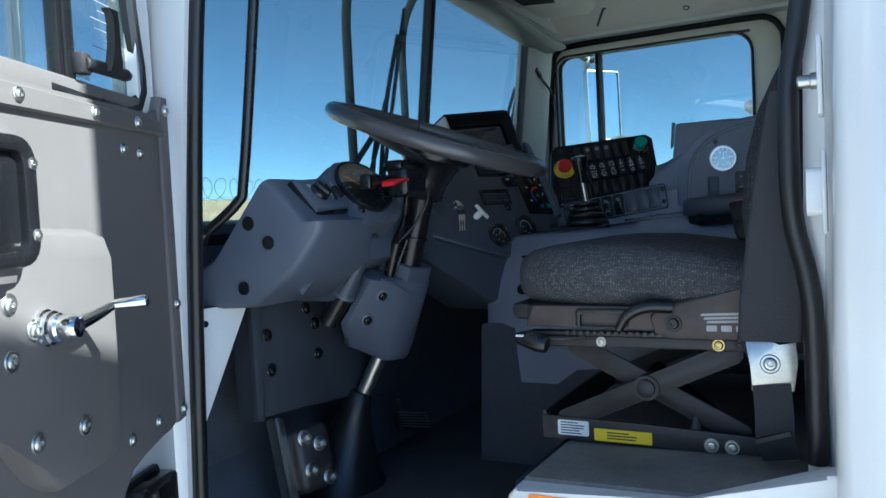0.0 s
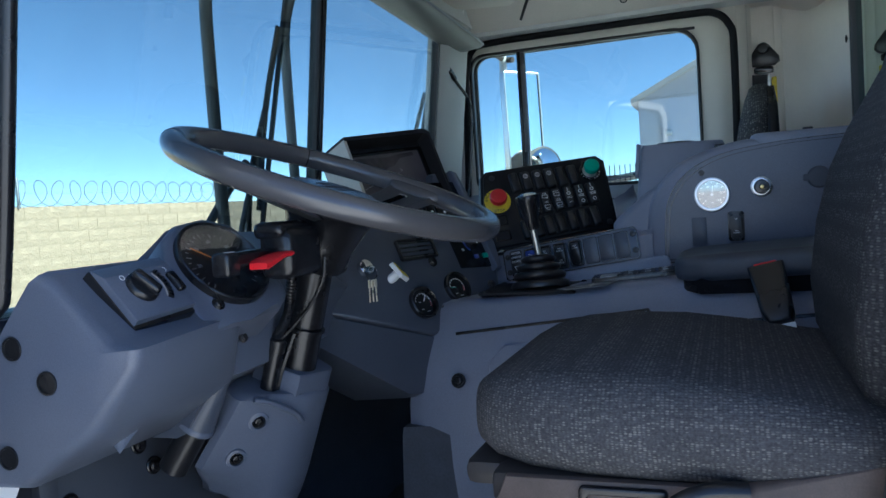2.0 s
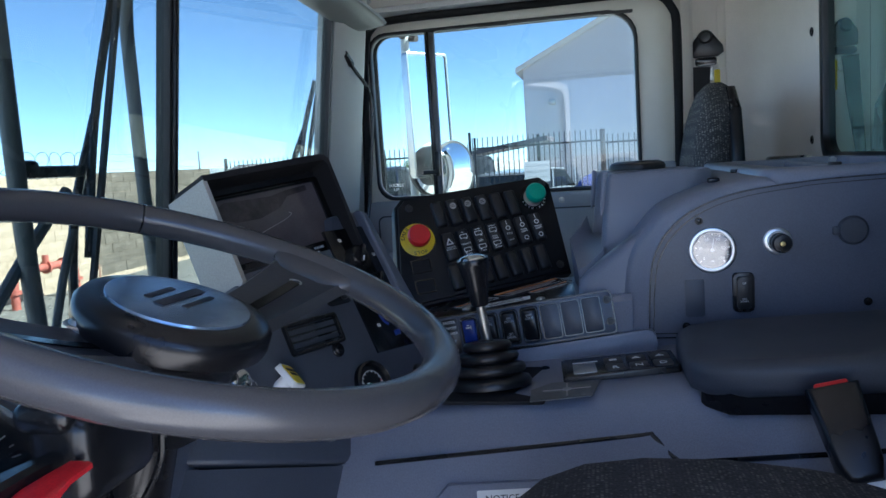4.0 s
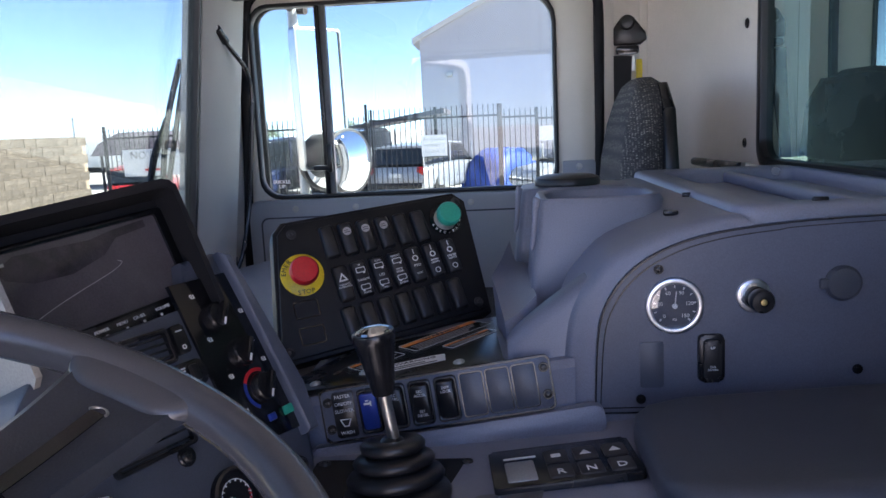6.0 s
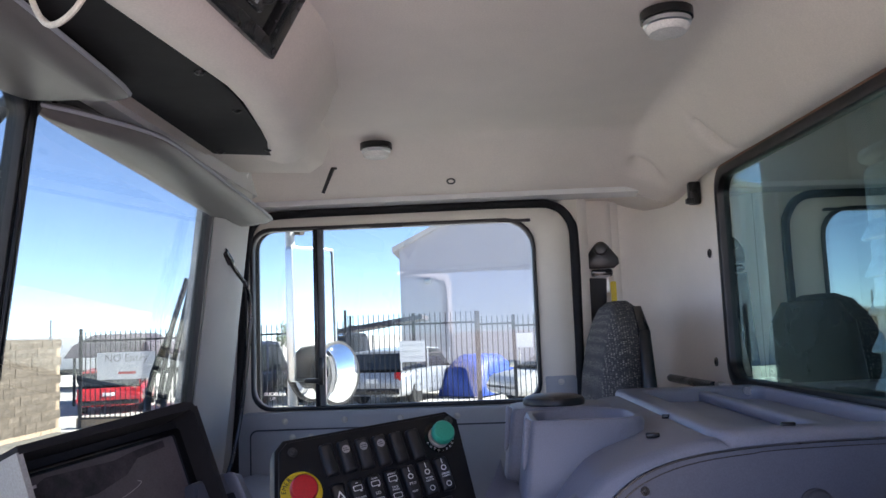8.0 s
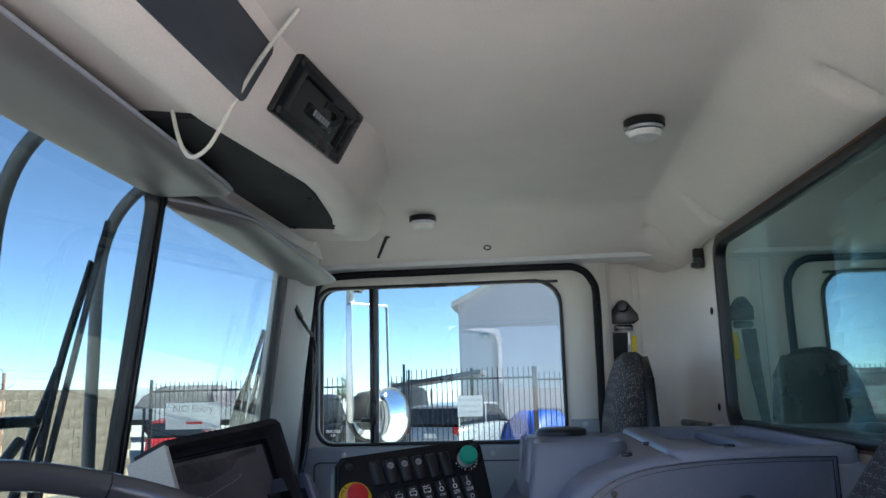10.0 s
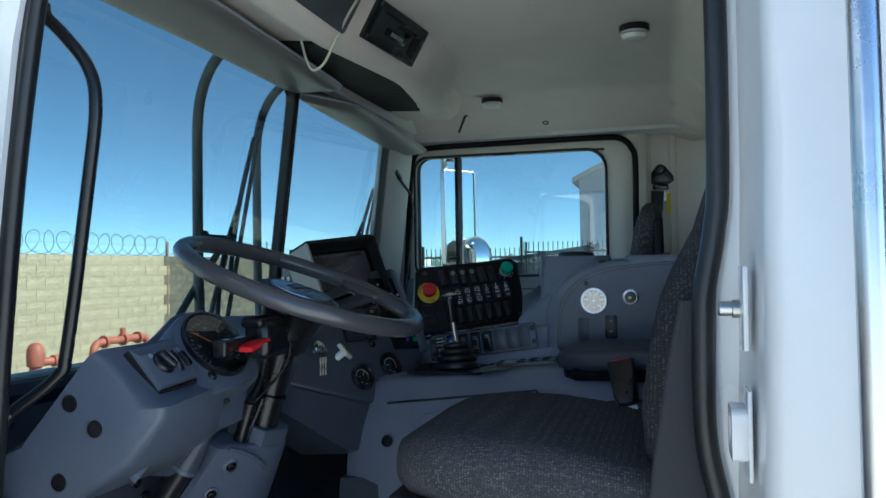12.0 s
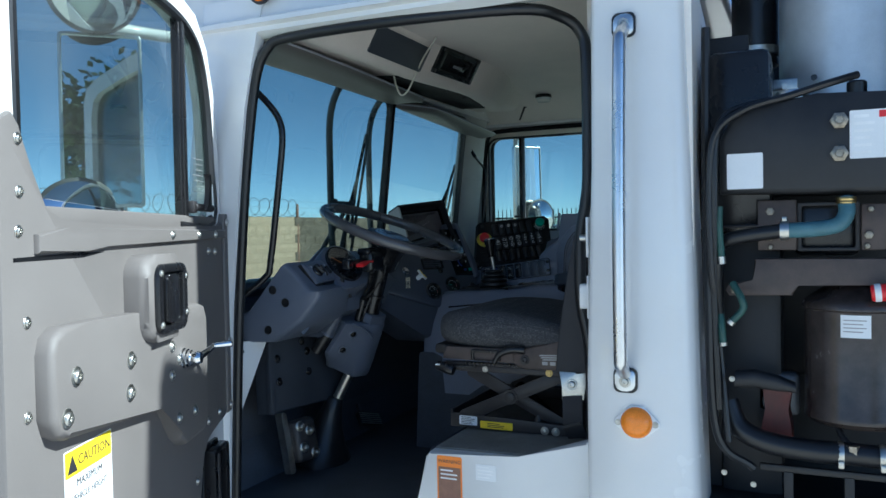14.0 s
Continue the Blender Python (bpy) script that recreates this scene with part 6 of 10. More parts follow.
part("groove", bm, BLACK, tun, "dark seam along the cover's side")
# rear body of the cover: curved shoulder, fascia, top with tray
sh = ((-0.262, 1.560), (-0.255, 1.655), (-0.246, 1.700), (-0.226, 1.732), (-0.187, 1.768), (-0.112, 1.794), (-0.055, 1.801), (-0.030, 1.786), (0.234, 1.786), (0.234, 1.40), (-0.262, 1.40))
sh = [tuple(p) for p in curve_points(sh[:9], 4)] + list(sh[9:])
bm = B()
loft(bm, [[V(x + (0.008 if z > 1.5 and x < 0.15 else 0) * k, y, z - 0.008 * k if z > 1.6 else z) for x, z in sh] for y, k in ((2.066, 1.0), (2.070, 0.35), (2.082, 0.0), (2.40, 0.0), (2.70, 0.0), (2.76, 1.5), (2.80, 6.0))])
part("rear_body", bm, CONSOLE, cover, "grey plastic rear body with a round shoulder", 45)
bm = B()
fo = ((-0.223, 1.575), (-0.219, 1.660), (-0.210, 1.702), (-0.186, 1.738), (-0.147, 1.765), (-0.089, 1.783), (0.0, 1.793), (0.103, 1.797), (0.19, 1.798), (0.19, 1.58), (0.0, 1.575))
fo = [tuple(p) for p in curve_points(fo[:9], 4)] + list(fo[9:])
FM = frame_at((0, 2.064, 0), (0, -1, 0))
prism(bm, fo, -0.004, 0.004, FM, 0.003)
# same plastic as the body; darker DASH stands in for shade on this face
fas = part("fascia", bm, DASH, cover, "flat grey fascia")
bm = B()
inner_ = [(x + (0.0014 if x < 0 else -0.0014), z - 0.0014 if z > 1.6 else z + 0.0014) for x, z in fo]
ring(bm, fo, inner_, 0.0, 0.0055, FM)
part("fascia_edge", bm, BLACK, fas)
bm = B()
groove_ = [[(x + (d if x < 0 else -d), z - d if z > 1.6 else z + d) for x, z in fo] for d in (0.0062, 0.0074)]
ring(bm, groove_[0], groove_[1], 0.0, 0.0047, FM)
part("fascia_groove", bm, BLACK, fas)
# pressure gauge
gm = at_plane(FM, -0.132, 1.702, 0.004)
bm = B()
ring(bm, rrect(-0.0325, -0.0325, 0.0325, 0.0325, 0.0324, 9), rrect(-0.0255, -0.0255, 0.0255, 0.0255, 0.0254, 9), 0.0, 0.006, gm, 0.0015)
gz = part("pressure_gauge", bm, ALU, cover, "chrome-rimmed round air pressure gauge")
bm = B()
lathe(bm, [(0.0272, 0.0), (0.0272, 0.003), (0, 0.003)], gm, 36)
# grey instead of black, for the sky mirrored in the glass
part("dial", bm, CENTRE, gz)
bm = B()
for k in range(11):
    box(bm, (0.0225, 0, 0.0034), (0.003, 0.0012 if k % 2 else 0.0018, 0.0004), gm @ Matrix.Rotation(radians(225 - 27 * k), 4, "Z"))
part("dial_marks", bm, PALEINK, gz)
for k, t in enumerate(("0", "30", "60", "90", "120", "150")):
    a = radians(225 - 54 * k)
    writing("dial_number", t, at_plane(gm, 0.0165 * math.cos(a), 0.0165 * math.sin(a), 0.0034), 0.0062, PALEINK, gz)
writing("dial_text", "PSI", at_plane(gm, 0, -0.016, 0.0034), 0.004, PALEINK, gz)
bm = B()
box(bm, (0.007, 0, 0.0042), (0.020, 0.0012, 0.0006), gm @ Matrix.Rotation(radians(84), 4, "Z"))
lathe(bm, [(0.003, 0.0034), (0.003, 0.005), (0, 0.005)], gm, 12)
part("needle", bm, PAPER, gz)
bm = B()
lathe(bm, [(0.0266, 0.0060), (0.0266, 0.0070), (0, 0.0072)], gm, 36)
g = part("dial_glass", bm, DIALGLASS, gz)
g.visible_shadow = False
# air fitting, power socket, rocker, blank
am = at_plane(FM, -0.045, 1.711, 0.004)
bm = B()
lathe(bm, [(0.019, 0), (0.019, 0.003), (0.0175, 0.004), (0.014, 0.004), (0.014, 0.008), (0.0125, 0.009), (0.012, 0.006)], am, 28)
af = part("air_fitting", bm, SATIN, cover, "knurled black air knob in a bright ring")
bm = B()
prof = [(0.0115, 0.003), (0.0125, 0.012), (0.0125, 0.016), (0.0105, 0.018), (0.0105, 0.021), (0.0130, 0.024), (0.0130, 0.034), (0.0115, 0.037), (0.005, 0.0375), (0.004, 0.036), (0, 0.036)]
lathe(bm, prof, am, 28)
part("knob", bm, BLACK, af)
bm = B()
lathe(bm, [(0.0038, 0.0362), (0.0035, 0.0385), (0, 0.039)], am, 12)
part("brass_tip", bm, BRASS, af)
pm_ = at_plane(FM, 0.052, 1.722, 0.004)
bm = B()
lathe(bm, [(0.020, 0), (0.020, 0.003), (0.017, 0.006), (0, 0.0065)], pm_, 28)
box(bm, (-0.020, 0.0, 0.003), (0.012, 0.012, 0.005), pm_, 0.002)
part("power_socket", bm, DASH2, cover, "round socket with a hinged dark cap")
bm = B()
prism(bm, rrect(-0.106, 1.612, -0.077, 1.668, 0.006), 0.003, 0.010, FM, 0.003)
tg = part("tag_switch", bm, BLACK, cover, "black rocker switch")
bm = B()
prism(bm, rrect(-0.101, 1.617, -0.082, 1.663, 0.004), 0.010, 0.015, FM, 0.003)
rk = part("rocker", bm, RUBBER, tg)
writing("switch_text", "UP", at_plane(FM, -0.0915, 1.654, 0.0153), 0.0042, PALEINK, rk)
writing("switch_text", "TAG\nDOWN", at_plane(FM, -0.0915, 1.630, 0.0153), 0.0034, PALEINK, rk)
bm = B()
prism(bm, rrect(-0.171, 1.606, -0.144, 1.660, 0.003), 0.003, 0.006, FM, 0.001)
part("blank_plate", bm, CENTRE, cover, "dark blanking plate")
for x, z in ((-0.149, 1.744), (-0.170, 1.592), (0.071, 1.622)):
    bolt("screw", FM @ V(x, z, 0.004), (0, -1, 0), 0.0040, BLACK, cover)
# tray on top
bm = B()
ring(bm, rrect(-0.060, 2.074, 0.236, 2.765, 0.03, 6), rrect(-0.012, 2.118, 0.224, 2.705, 0.035, 6), -0.03, 0.0, Matrix.Translation((0, 0, 1.811)), 0.009)
part("tray_rim", bm, CONSOLE, cover, "", 60)
bm = B()
box(bm, (0.112, 2.41, 1.794), (0.020, 0.60, 0.022), None, 0.007, 3)
part("tray_divider", bm, CONSOLE, cover, "", 60)
for x, y, z in ((-0.116, 2.150, 1.797), (-0.060, 2.295, 1.804), (0.04, 2.096, 1.812)):
    bm = B()
    box(bm, (x, y, z), (0.018, 0.007, 0.007), None, 0.002)
    part("clip", bm, BLACK, cover, "black plastic clip")
# cup holder boxes
cup = thing("cup_holder", (-0.20, 2.30, 1.62), "grey plastic cup holder box with an open round well", "cup holder")


def box_outline(x0, y0, x1, y1, k):
    """A box's plan: round but for the sharp corner towards the dash and the driver."""
    pts = []
    for cx, cy, r, a in ((x1, y0, 0.045, -90), (x1, y1, 0.045, 0), (x0, y1, 0.045, 90), (x0, y0, 0.010, 180)):
        sx, sy = (-1 if cx == x1 else 1), (-1 if cy == y1 else 1)
        pts += [(cx + sx * (r + k) + r * math.cos(radians(a + 18 * q)), cy + sy * (r + k) + r * math.sin(radians(a + 18 * q))) for q in range(6)]
    return pts


def lip(bm, x, z, y):
    """The narrow flange that runs down a box's sharp corner and ends in a rounded tongue."""
    edge_ = [(0.002, 0.001), (-0.006, 0.005), (-0.0085, 0.002), (-0.0095, -0.015), (-0.0125, -0.045), (-0.0135, -0.060), (-0.0125, -0.0668), (-0.0100, -0.0655), (-0.0065, -0.058), (-0.0045, -0.045), (-0.001, -0.012)]
    prism(bm, [(x + a, z + b) for a, b in edge_], -0.003, 0.003, frame_at((0, y, 0), (0, -1, 0)), 0.0015)


bm = B()
rings = [[V(a - dx, b, z) for a, b in box_outline(-0.274, 2.205, -0.105, 2.375, k)] for z, k, dx in ((1.58, 0.0, 0.022), (1.69, 0.0, 0.014), (1.806, 0.0, 0.0), (1.8137, 0.004, 0.0))]
rings += [[V(a, b, z) for a, b in box_outline(-0.274, 2.205, -0.105, 2.375, k)] for z, k in ((1.8137, 0.011), (1.810, 0.014), (1.70, 0.020))]
loft(bm, rings)
bx = part("box", bm, CONSOLE, cup, "", 50)
bm = B()
lip(bm, -0.273, 1.8137, 2.2045)
part("corner_lip", bm, CONSOLE, bx, "", 50)
bm = B()
loft(bm, [[V(a - dx, b, z) for a, b in box_outline(-0.291, 2.385, -0.12, 2.52, k)] for z, k, dx in ((1.58, 0.0, 0.020), (1.70, 0.0, 0.012), (1.808, 0.0, 0.0), (1.8135, 0.004, 0.0))])
bx = part("rear_box", bm, CONSOLE, cup, "", 50)
bm = B()
lip(bm, -0.291, 1.8140, 2.3845)
part("corner_lip", bm, CONSOLE, bx, "", 50)
bm = B()
lathe(bm, [(0.052, 0), (0.053, 0.006), (0.050, 0.012), (0.040, 0.016), (0, 0.017)], Matrix.Translation((-0.215, 2.452, 1.8135)), 28)
part("black_cap", bm, RUBBER, cup, "round black rubber cap")
# flange at the cover's front edge and the sloping sheet behind it, beside the control panel
bm = B()
loft(bm, [[V(-0.222, y, 1.55)] + [V(-0.222 - (w + 0.040) * (1 - k / 8), y, z0 + (z1 - z0) * (k / 8) ** 0.85) for k in range(8, -1, -1)] + [V(-0.262 - w, y, 1.55)] for y, w, z0, z1 in ((2.076, 0.050, 1.645, 1.722), (2.080, 0.057, 1.653, 1.731), (2.088, 0.060, 1.656, 1.735), (2.120, 0.060, 1.656, 1.735), (2.130, 0.058, 1.650, 1.729))])
part("scoop", bm, CONSOLE, cover, "", 50)
bm = B()
loft(bm, [[V(x, y, z) for x, z in row] + [V(row[3][0], y, 1.60), V(row[0][0] + 0.008, y, 1.60)] for y, row in (
    (2.150, ((-0.324, 1.666), (-0.310, 1.674), (-0.296, 1.686), (-0.283, 1.699))),
    (2.205, ((-0.332, 1.688), (-0.318, 1.684), (-0.302, 1.687), (-0.284, 1.696))),
    (2.250, ((-0.340, 1.706), (-0.325, 1.695), (-0.308, 1.692), (-0.284, 1.699))),
    (2.320, ((-0.325, 1.718), (-0.315, 1.706), (-0.300, 1.700), (-0.284, 1.700))),
    (2.384, ((-0.312, 1.735), (-0.308, 1.715), (-0.303, 1.702), (-0.290, 1.700))))])
part("sloping_sheet", bm, CONSOLE, cover, "", 60)
# base under the control panel, with the rocker row on its front
RM = plane((-0.408, 2.053, 1.600), (1, 0.02, 0.136), (0, -1, 0.12))
base = thing("switch_console", (-0.42, 2.15, 1.55), "dark plastic switch console with a row of rockers and warning stickers", "switch console")
bm = B()
loft(bm, [[V(x, y, z + (x + 0.41) * 0.13) for y, z in ((2.062, 1.545), (2.058, 1.612), (2.064, 1.621), (2.32, 1.621), (2.34, 1.55))] for x in (-0.585, -0.575, -0.25, -0.245)])
part("housing", bm, CONSOLE, base, "", 35)
bm = B()
prism(bm, rrect(-0.158, -0.068, 0.19, -0.034, 0.01), -0.01, 0.010, RM, 0.004)
part("ledge", bm, CONSOLE, base)
bm = B()
prism(bm, rrect(-0.134, -0.030, 0.136, 0.030, 0.006), -0.004, 0.004, RM, 0.002)
rowp = part("rocker_plate", bm, DASH, base, "dark switch plate")
bm = B()
ring(bm, rrect(-0.136, -0.032, 0.138, 0.032, 0.007), rrect(-0.134, -0.030, 0.136, 0.030, 0.006), -0.002, 0.005, RM)
part("plate_line", bm, BLACK, rowp)
for k in range(8):
    x = -0.108 + 0.0306 * k
    bm = B()
    if k == 0:
        prism(bm, rrect(x - 0.013, -0.027, x + 0.013, 0.027, 0.003), 0.003, 0.007, RM, 0.0015)
        wp = part("wiper_switch", bm, BLACK, rowp, "black wiper switch")
        for t, y in (("FASTER", 0.0215), ("ON/OFF", 0.0130), ("SLOWER", 0.0045), ("WASH", -0.0215)):
            writing("switch_text", t, at_plane(RM, x, y, 0.0073), 0.0058, PALEINK, wp)
        bm = B()
        ring(bm, [(x - 0.007, -0.005), (x + 0.007, -0.005), (x + 0.003, -0.014), (x - 0.003, -0.014)], [(x - 0.0055, -0.006), (x + 0.0055, -0.006), (x + 0.002, -0.013), (x - 0.002, -0.013)], 0.007, 0.0074, RM)
        part("icon", bm, PALEINK, wp)
    elif k < 5:
        ring(bm, rrect(x - 0.0135, -0.0265, x + 0.0135, 0.0265, 0.005), rrect(x - 0.010, -0.022, x + 0.010, 0.022, 0.004), 0.003, 0.0095, RM, 0.002)
        fr = part("rocker_frame", bm, BLACK, rowp, "black rocker switch")
        bm = B()
        loft(bm, [[RM @ V(x + a, b, z + (0.003 if b > 0 else 0)) for a, b in rrect(-0.0098 + q, -0.0215 + q, 0.0098 - q, 0.0215 - q, 0.003, 2)] for z, q in ((0.003, 0), (0.0085, 0), (0.010, 0.0015))])
        rk = part("rocker", bm, BLUE if k == 1 else RUBBER, fr, "blue rocker" if k == 1 else "")
        if k == 1:
            bm = B()
            box(bm, (x - 0.001, 0.010, 0.0135), (0.008, 0.0025, 0.0006), RM)
            box(bm, (x - 0.001, 0.0135, 0.0135), (0.004, 0.0015, 0.0006), RM)
            box(bm, (x + 0.003, 0.010, 0.0135), (0.0015, 0.006, 0.0006), RM)
            part("icon", bm, PALEINK, rk)
        else:
            writing("switch_text", {2: "EC\nCTRL", 3: "RES\nACCEL", 4: "DIFF\nLOCK"}[k], at_plane(RM, x, 0.012, 0.0135), 0.0045, PALEINK, rk)
            if k == 3:
                writing("switch_text", "SET\nDECEL", at_plane(RM, x, -0.012, 0.0108), 0.0045, PALEINK, rk)
    else:
        prism(bm, rrect(x - 0.013, -0.025, x + 0.013, 0.025, 0.003), 0.002, 0.0055, RM, 0.001)
        bk_ = part("blank_plate", bm, CENTRE, rowp, "plain blanking plate")
        bm = B()
        ring(bm, rrect(x - 0.0143, -0.0263, x + 0.0143, 0.0263, 0.004), rrect(x - 0.013, -0.025, x + 0.013, 0.025, 0.003), 0.003, 0.0048, RM)
        part("gap", bm, BLACKGLOSS, bk_)
for x, y in ((-0.127, 0.016), (-0.127, -0.016), (0.130, 0.018), (0.130, -0.014)):
    bolt("screw", RM @ V(x, y, 0.004), RM.col[2].xyz, 0.0042, BLACK, rowp)
# plate under the panel with its stickers
WM = plane((-0.44, 2.175, 1.6215), (1, 0.0, 0.13), (-0.13, 0.0, 1))
bm = B()
prism(bm, [(-0.14, -0.105), (0.115, -0.105), (0.10, 0.10), (-0.10, 0.05), (-0.16, -0.06)], -0.004, 0.003, WM, 0.001)
part("base_plate", bm, BLACK, base, "black sheet metal base plate")
for k, (x, y, w, h, rot) in enumerate(((0.034, 0.052, 0.130, 0.046, 40), (0.070, 0.016, 0.080, 0.024, 42), (-0.052, -0.024, 0.07, 0.036, 42))):
    m = at_plane(WM, x, y, 0.003) @ Matrix.Rotation(radians(rot), 4, "Z")
    bm = B()
    prism(bm, rrect(-w / 2, -h / 2, w / 2, h / 2, 0.003, 2), 0, 0.0006, m)
    st = part("warning_label", bm, BLACK, base, "orange and black warning sticker")
    bm = B()
    ring(bm, rrect(-w / 2, -h / 2, w / 2, h / 2, 0.003, 2), rrect(-w / 2 + 0.0012, -h / 2 + 0.0012, w / 2 - 0.0012, h / 2 - 0.0012, 0.002, 2), 0.0004, 0.0009, m)
    part("white_line", bm, PAPER, st)
    bm = B()
    prism(bm, rrect(-w / 2 + 0.002, h / 2 - h * 0.30, w / 2 - 0.002, h / 2 - 0.002, 0.002, 2), 0.0004, 0.0010, m)
    part("orange_band", bm, ORANGE, st)
    writing("warning_text", "WARNING", at_plane(m, 0.004, h / 2 - h * 0.19, 0.0012), h * 0.28, INK, st)
    bars("warning_print", at_plane(m, 0, -h * 0.17, 0.0006), w, h * 0.56, 4, GREYINK, st, 0.88, k)
m = at_plane(WM, 0.004, -0.060, 0.003) @ Matrix.Rotation(radians(12), 4, "Z")
bm = B()
prism(bm, [(-0.036, -0.015), (0.036, -0.014), (0.039, 0.013), (0.025, 0.016), (-0.036, 0.015)], 0, 0.0006, m)
st = part("paper_label", bm, PAPER, base, "torn white warning sticker")
writing("warning_text", "WARNING", at_plane(m, 0.0, 0.007, 0.0008), 0.011, INK, st)
bars("warning_print", at_plane(m, 0, -0.007, 0.0006), 0.068, 0.014, 2, INK, st)
for x, y in ((0.06, -0.085), (-0.06, -0.07), (-0.12, -0.085)):
    bolt("screw", WM @ V(x, y, 0.003), WM.col[2].xyz, 0.005, ZINC, base)

# gear lever on its base
lever = thing("gear_lever", (-0.430, 1.905, 1.55), "gear lever with a tapered black knob and ribbed rubber gaiter", "gear lever")
gb = Matrix.Translation((-0.430, 1.900, zc(-0.43, 1.552)))
bm = B()
prism(bm, rrect(-0.108, -0.064, 0.070, 0.095, 0.008), -0.002, 0.0022, gb, 0.001)
part("base_plate", bm, MATTE, lever)
for x, y in ((-0.098, 0.085), (0.060, 0.085), (0.060, -0.054), (-0.098, -0.054)):
    bolt("bolt", gb @ V(x, y, 0.0022), (0, 0, 1), 0.0045, BLACK, lever)
bm = B()
prof = [(0.054, 0.001), (0.055, 0.007), (0.052, 0.013), (0.041, 0.0165), (0.048, 0.020), (0.0495, 0.025), (0.046, 0.030), (0.035, 0.033), (0.040, 0.036), (0.0415, 0.041), (0.038, 0.045), (0.027, 0.048), (0.032, 0.051), (0.033, 0.056), (0.030, 0.060), (0.020, 0.062), (0.012, 0.060), (0.0085, 0.064), (0, 0.064)]
gt = gb @ Matrix.Translation((-0.006, 0.004, 0.0)) @ Matrix.Rotation(radians(-9), 4, "X") @ Matrix.Rotation(radians(-4), 4, "Y")
lathe(bm, prof, gt, 36)
part("gaiter", bm, RUBBER, lever, "ribbed black rubber gaiter", 60)
bm = B()
cyl(bm, (-0.4365, 1.912, 1.600), (-0.446, 1.906, 1.672), 0.0062, 0.0058, 14)
part("rod", bm, ZINC, lever, "bare steel rod")
bm = B()
km_ = frame_at((-0.4445, 1.907, 1.660), (-0.10, -0.06, 1.0))
lathe(bm, [(0.0105, 0), (0.0115, 0.002), (0.0155, 0.030), (0.0205, 0.054), (0.0215, 0.060), (0.0205, 0.0635), (0.017, 0.064)], km_, 28)
part("knob", bm, BLACK, lever, "tapered black knob", 60)
bm = B()
lathe(bm, [(0.0185, 0.0620), (0.016, 0.066), (0.008, 0.0685), (0, 0.069)], km_, 24)
part("knob_cap", bm, CHROME, lever, "bright domed cap")

# keypad and shift sticker
kp = thing("keypad", (-0.265, 1.97, zc(-0.265, 1.552)), "small black keypad with pale legends lying on the engine cover", "keypad")
kpm = plane((-0.269, 1.941, zc(-0.269, 1.553)), (1, 0.085, RISE), (-RISE, 0, 1))
bm = B()
prism(bm, rrect(-0.0745, -0.044, 0.0745, 0.044, 0.005), 0, 0.008, kpm, 0.003)
part("body", bm, BLACK, kp)
bm = B()
prism(bm, rrect(-0.060, -0.034, -0.030, 0.010, 0.002), 0.008, 0.0092, kpm, 0.001)
part("display", bm, BADGE, kp, "grey display")
bm = B()
prism(bm, rrect(-0.060, 0.018, -0.026, 0.022, 0.001, 1), 0.008, 0.0084, kpm)
part("display_print", bm, PALEINK, kp)
for a in range(3):
    for b in range(2):
        x, y = -0.006 + 0.0305 * a, -0.022 + 0.034 * b
        bm = B()
        prism(bm, rrect(x - 0.012, y - 0.014, x + 0.012, y + 0.014, 0.003), 0.008, 0.010, kpm, 0.001)
        k_ = part("key", bm, STEEL, kp)
        if b == 0:
            writing("key_text", "RND"[a], at_plane(kpm, x, y - 0.004, 0.0103), 0.015, PALEINK, k_)
        else:
            bm = B()
            prism(bm, [(x - 0.006, y - 0.004), (x + 0.006, y - 0.004), (x, y + 0.006)] if a else rrect(x - 0.005, y - 0.004, x + 0.005, y + 0.004, 0.001, 1), 0.010, 0.0104, kpm)
            part("key_mark", bm, PALEINK, k_)
m = plane((-0.334, 1.862, zc(-0.334, 1.5535)), (1, 0.05, RISE), (-RISE, 0, 1))
bm = B()
prism(bm, [(-0.045, -0.038), (0.030, -0.036), (0.044, 0.034), (-0.02, 0.034), (-0.045, 0.01)], 0, 0.001, m)
ss = solo("shift_sticker", bm, CASTING, "silver gear pattern sticker beside the lever", "sticker")
bm = B()
box(bm, (0.0, 0.0, 0.0013), (0.06, 0.0022, 0.0004), m)
box(bm, (0.0, 0.0, 0.0013), (0.0022, 0.054, 0.0004), m)
lathe(bm, [(0.006, 0.001), (0.006, 0.0016), (0, 0.0016)], m, 12)
part("pattern_lines", bm, GREYINK, ss)

# armrest pad on the cover
bm = B()
rings = []
for x, w, t in ((-0.192, 0.070, 0.010), (-0.188, 0.086, 0.016), (-0.172, 0.104, 0.020), (-0.13, 0.117, 0.022), (0.05, 0.120, 0.023), (0.19, 0.120, 0.023)):
    rings.append([V(x, 1.910 + a, 1.585 + b + (x + 0.2) * 0.04) for a, b in rrect(-w, -t, w, t, min(w, t) * 0.7, 5)])
loft(bm, rings)
arm_ = thing("console_armrest", (0.0, 1.905, 1.56), "soft dark padded armrest on the engine cover", "armrest")
part("pad", bm, DASH2, arm_, "", 70)
bm = B()
loft(bm, [[V(x, 1.910 + a * w, z + b) for a, b in ((-1, 0.012), (1, 0.012), (0.95, -0.016), (-0.95, -0.016))] for x, w, z in ((-0.178, 0.085, 1.566), (-0.150, 0.108, 1.561), (0.19, 0.116, 1.566))])
part("base", bm, BLACK, arm_)


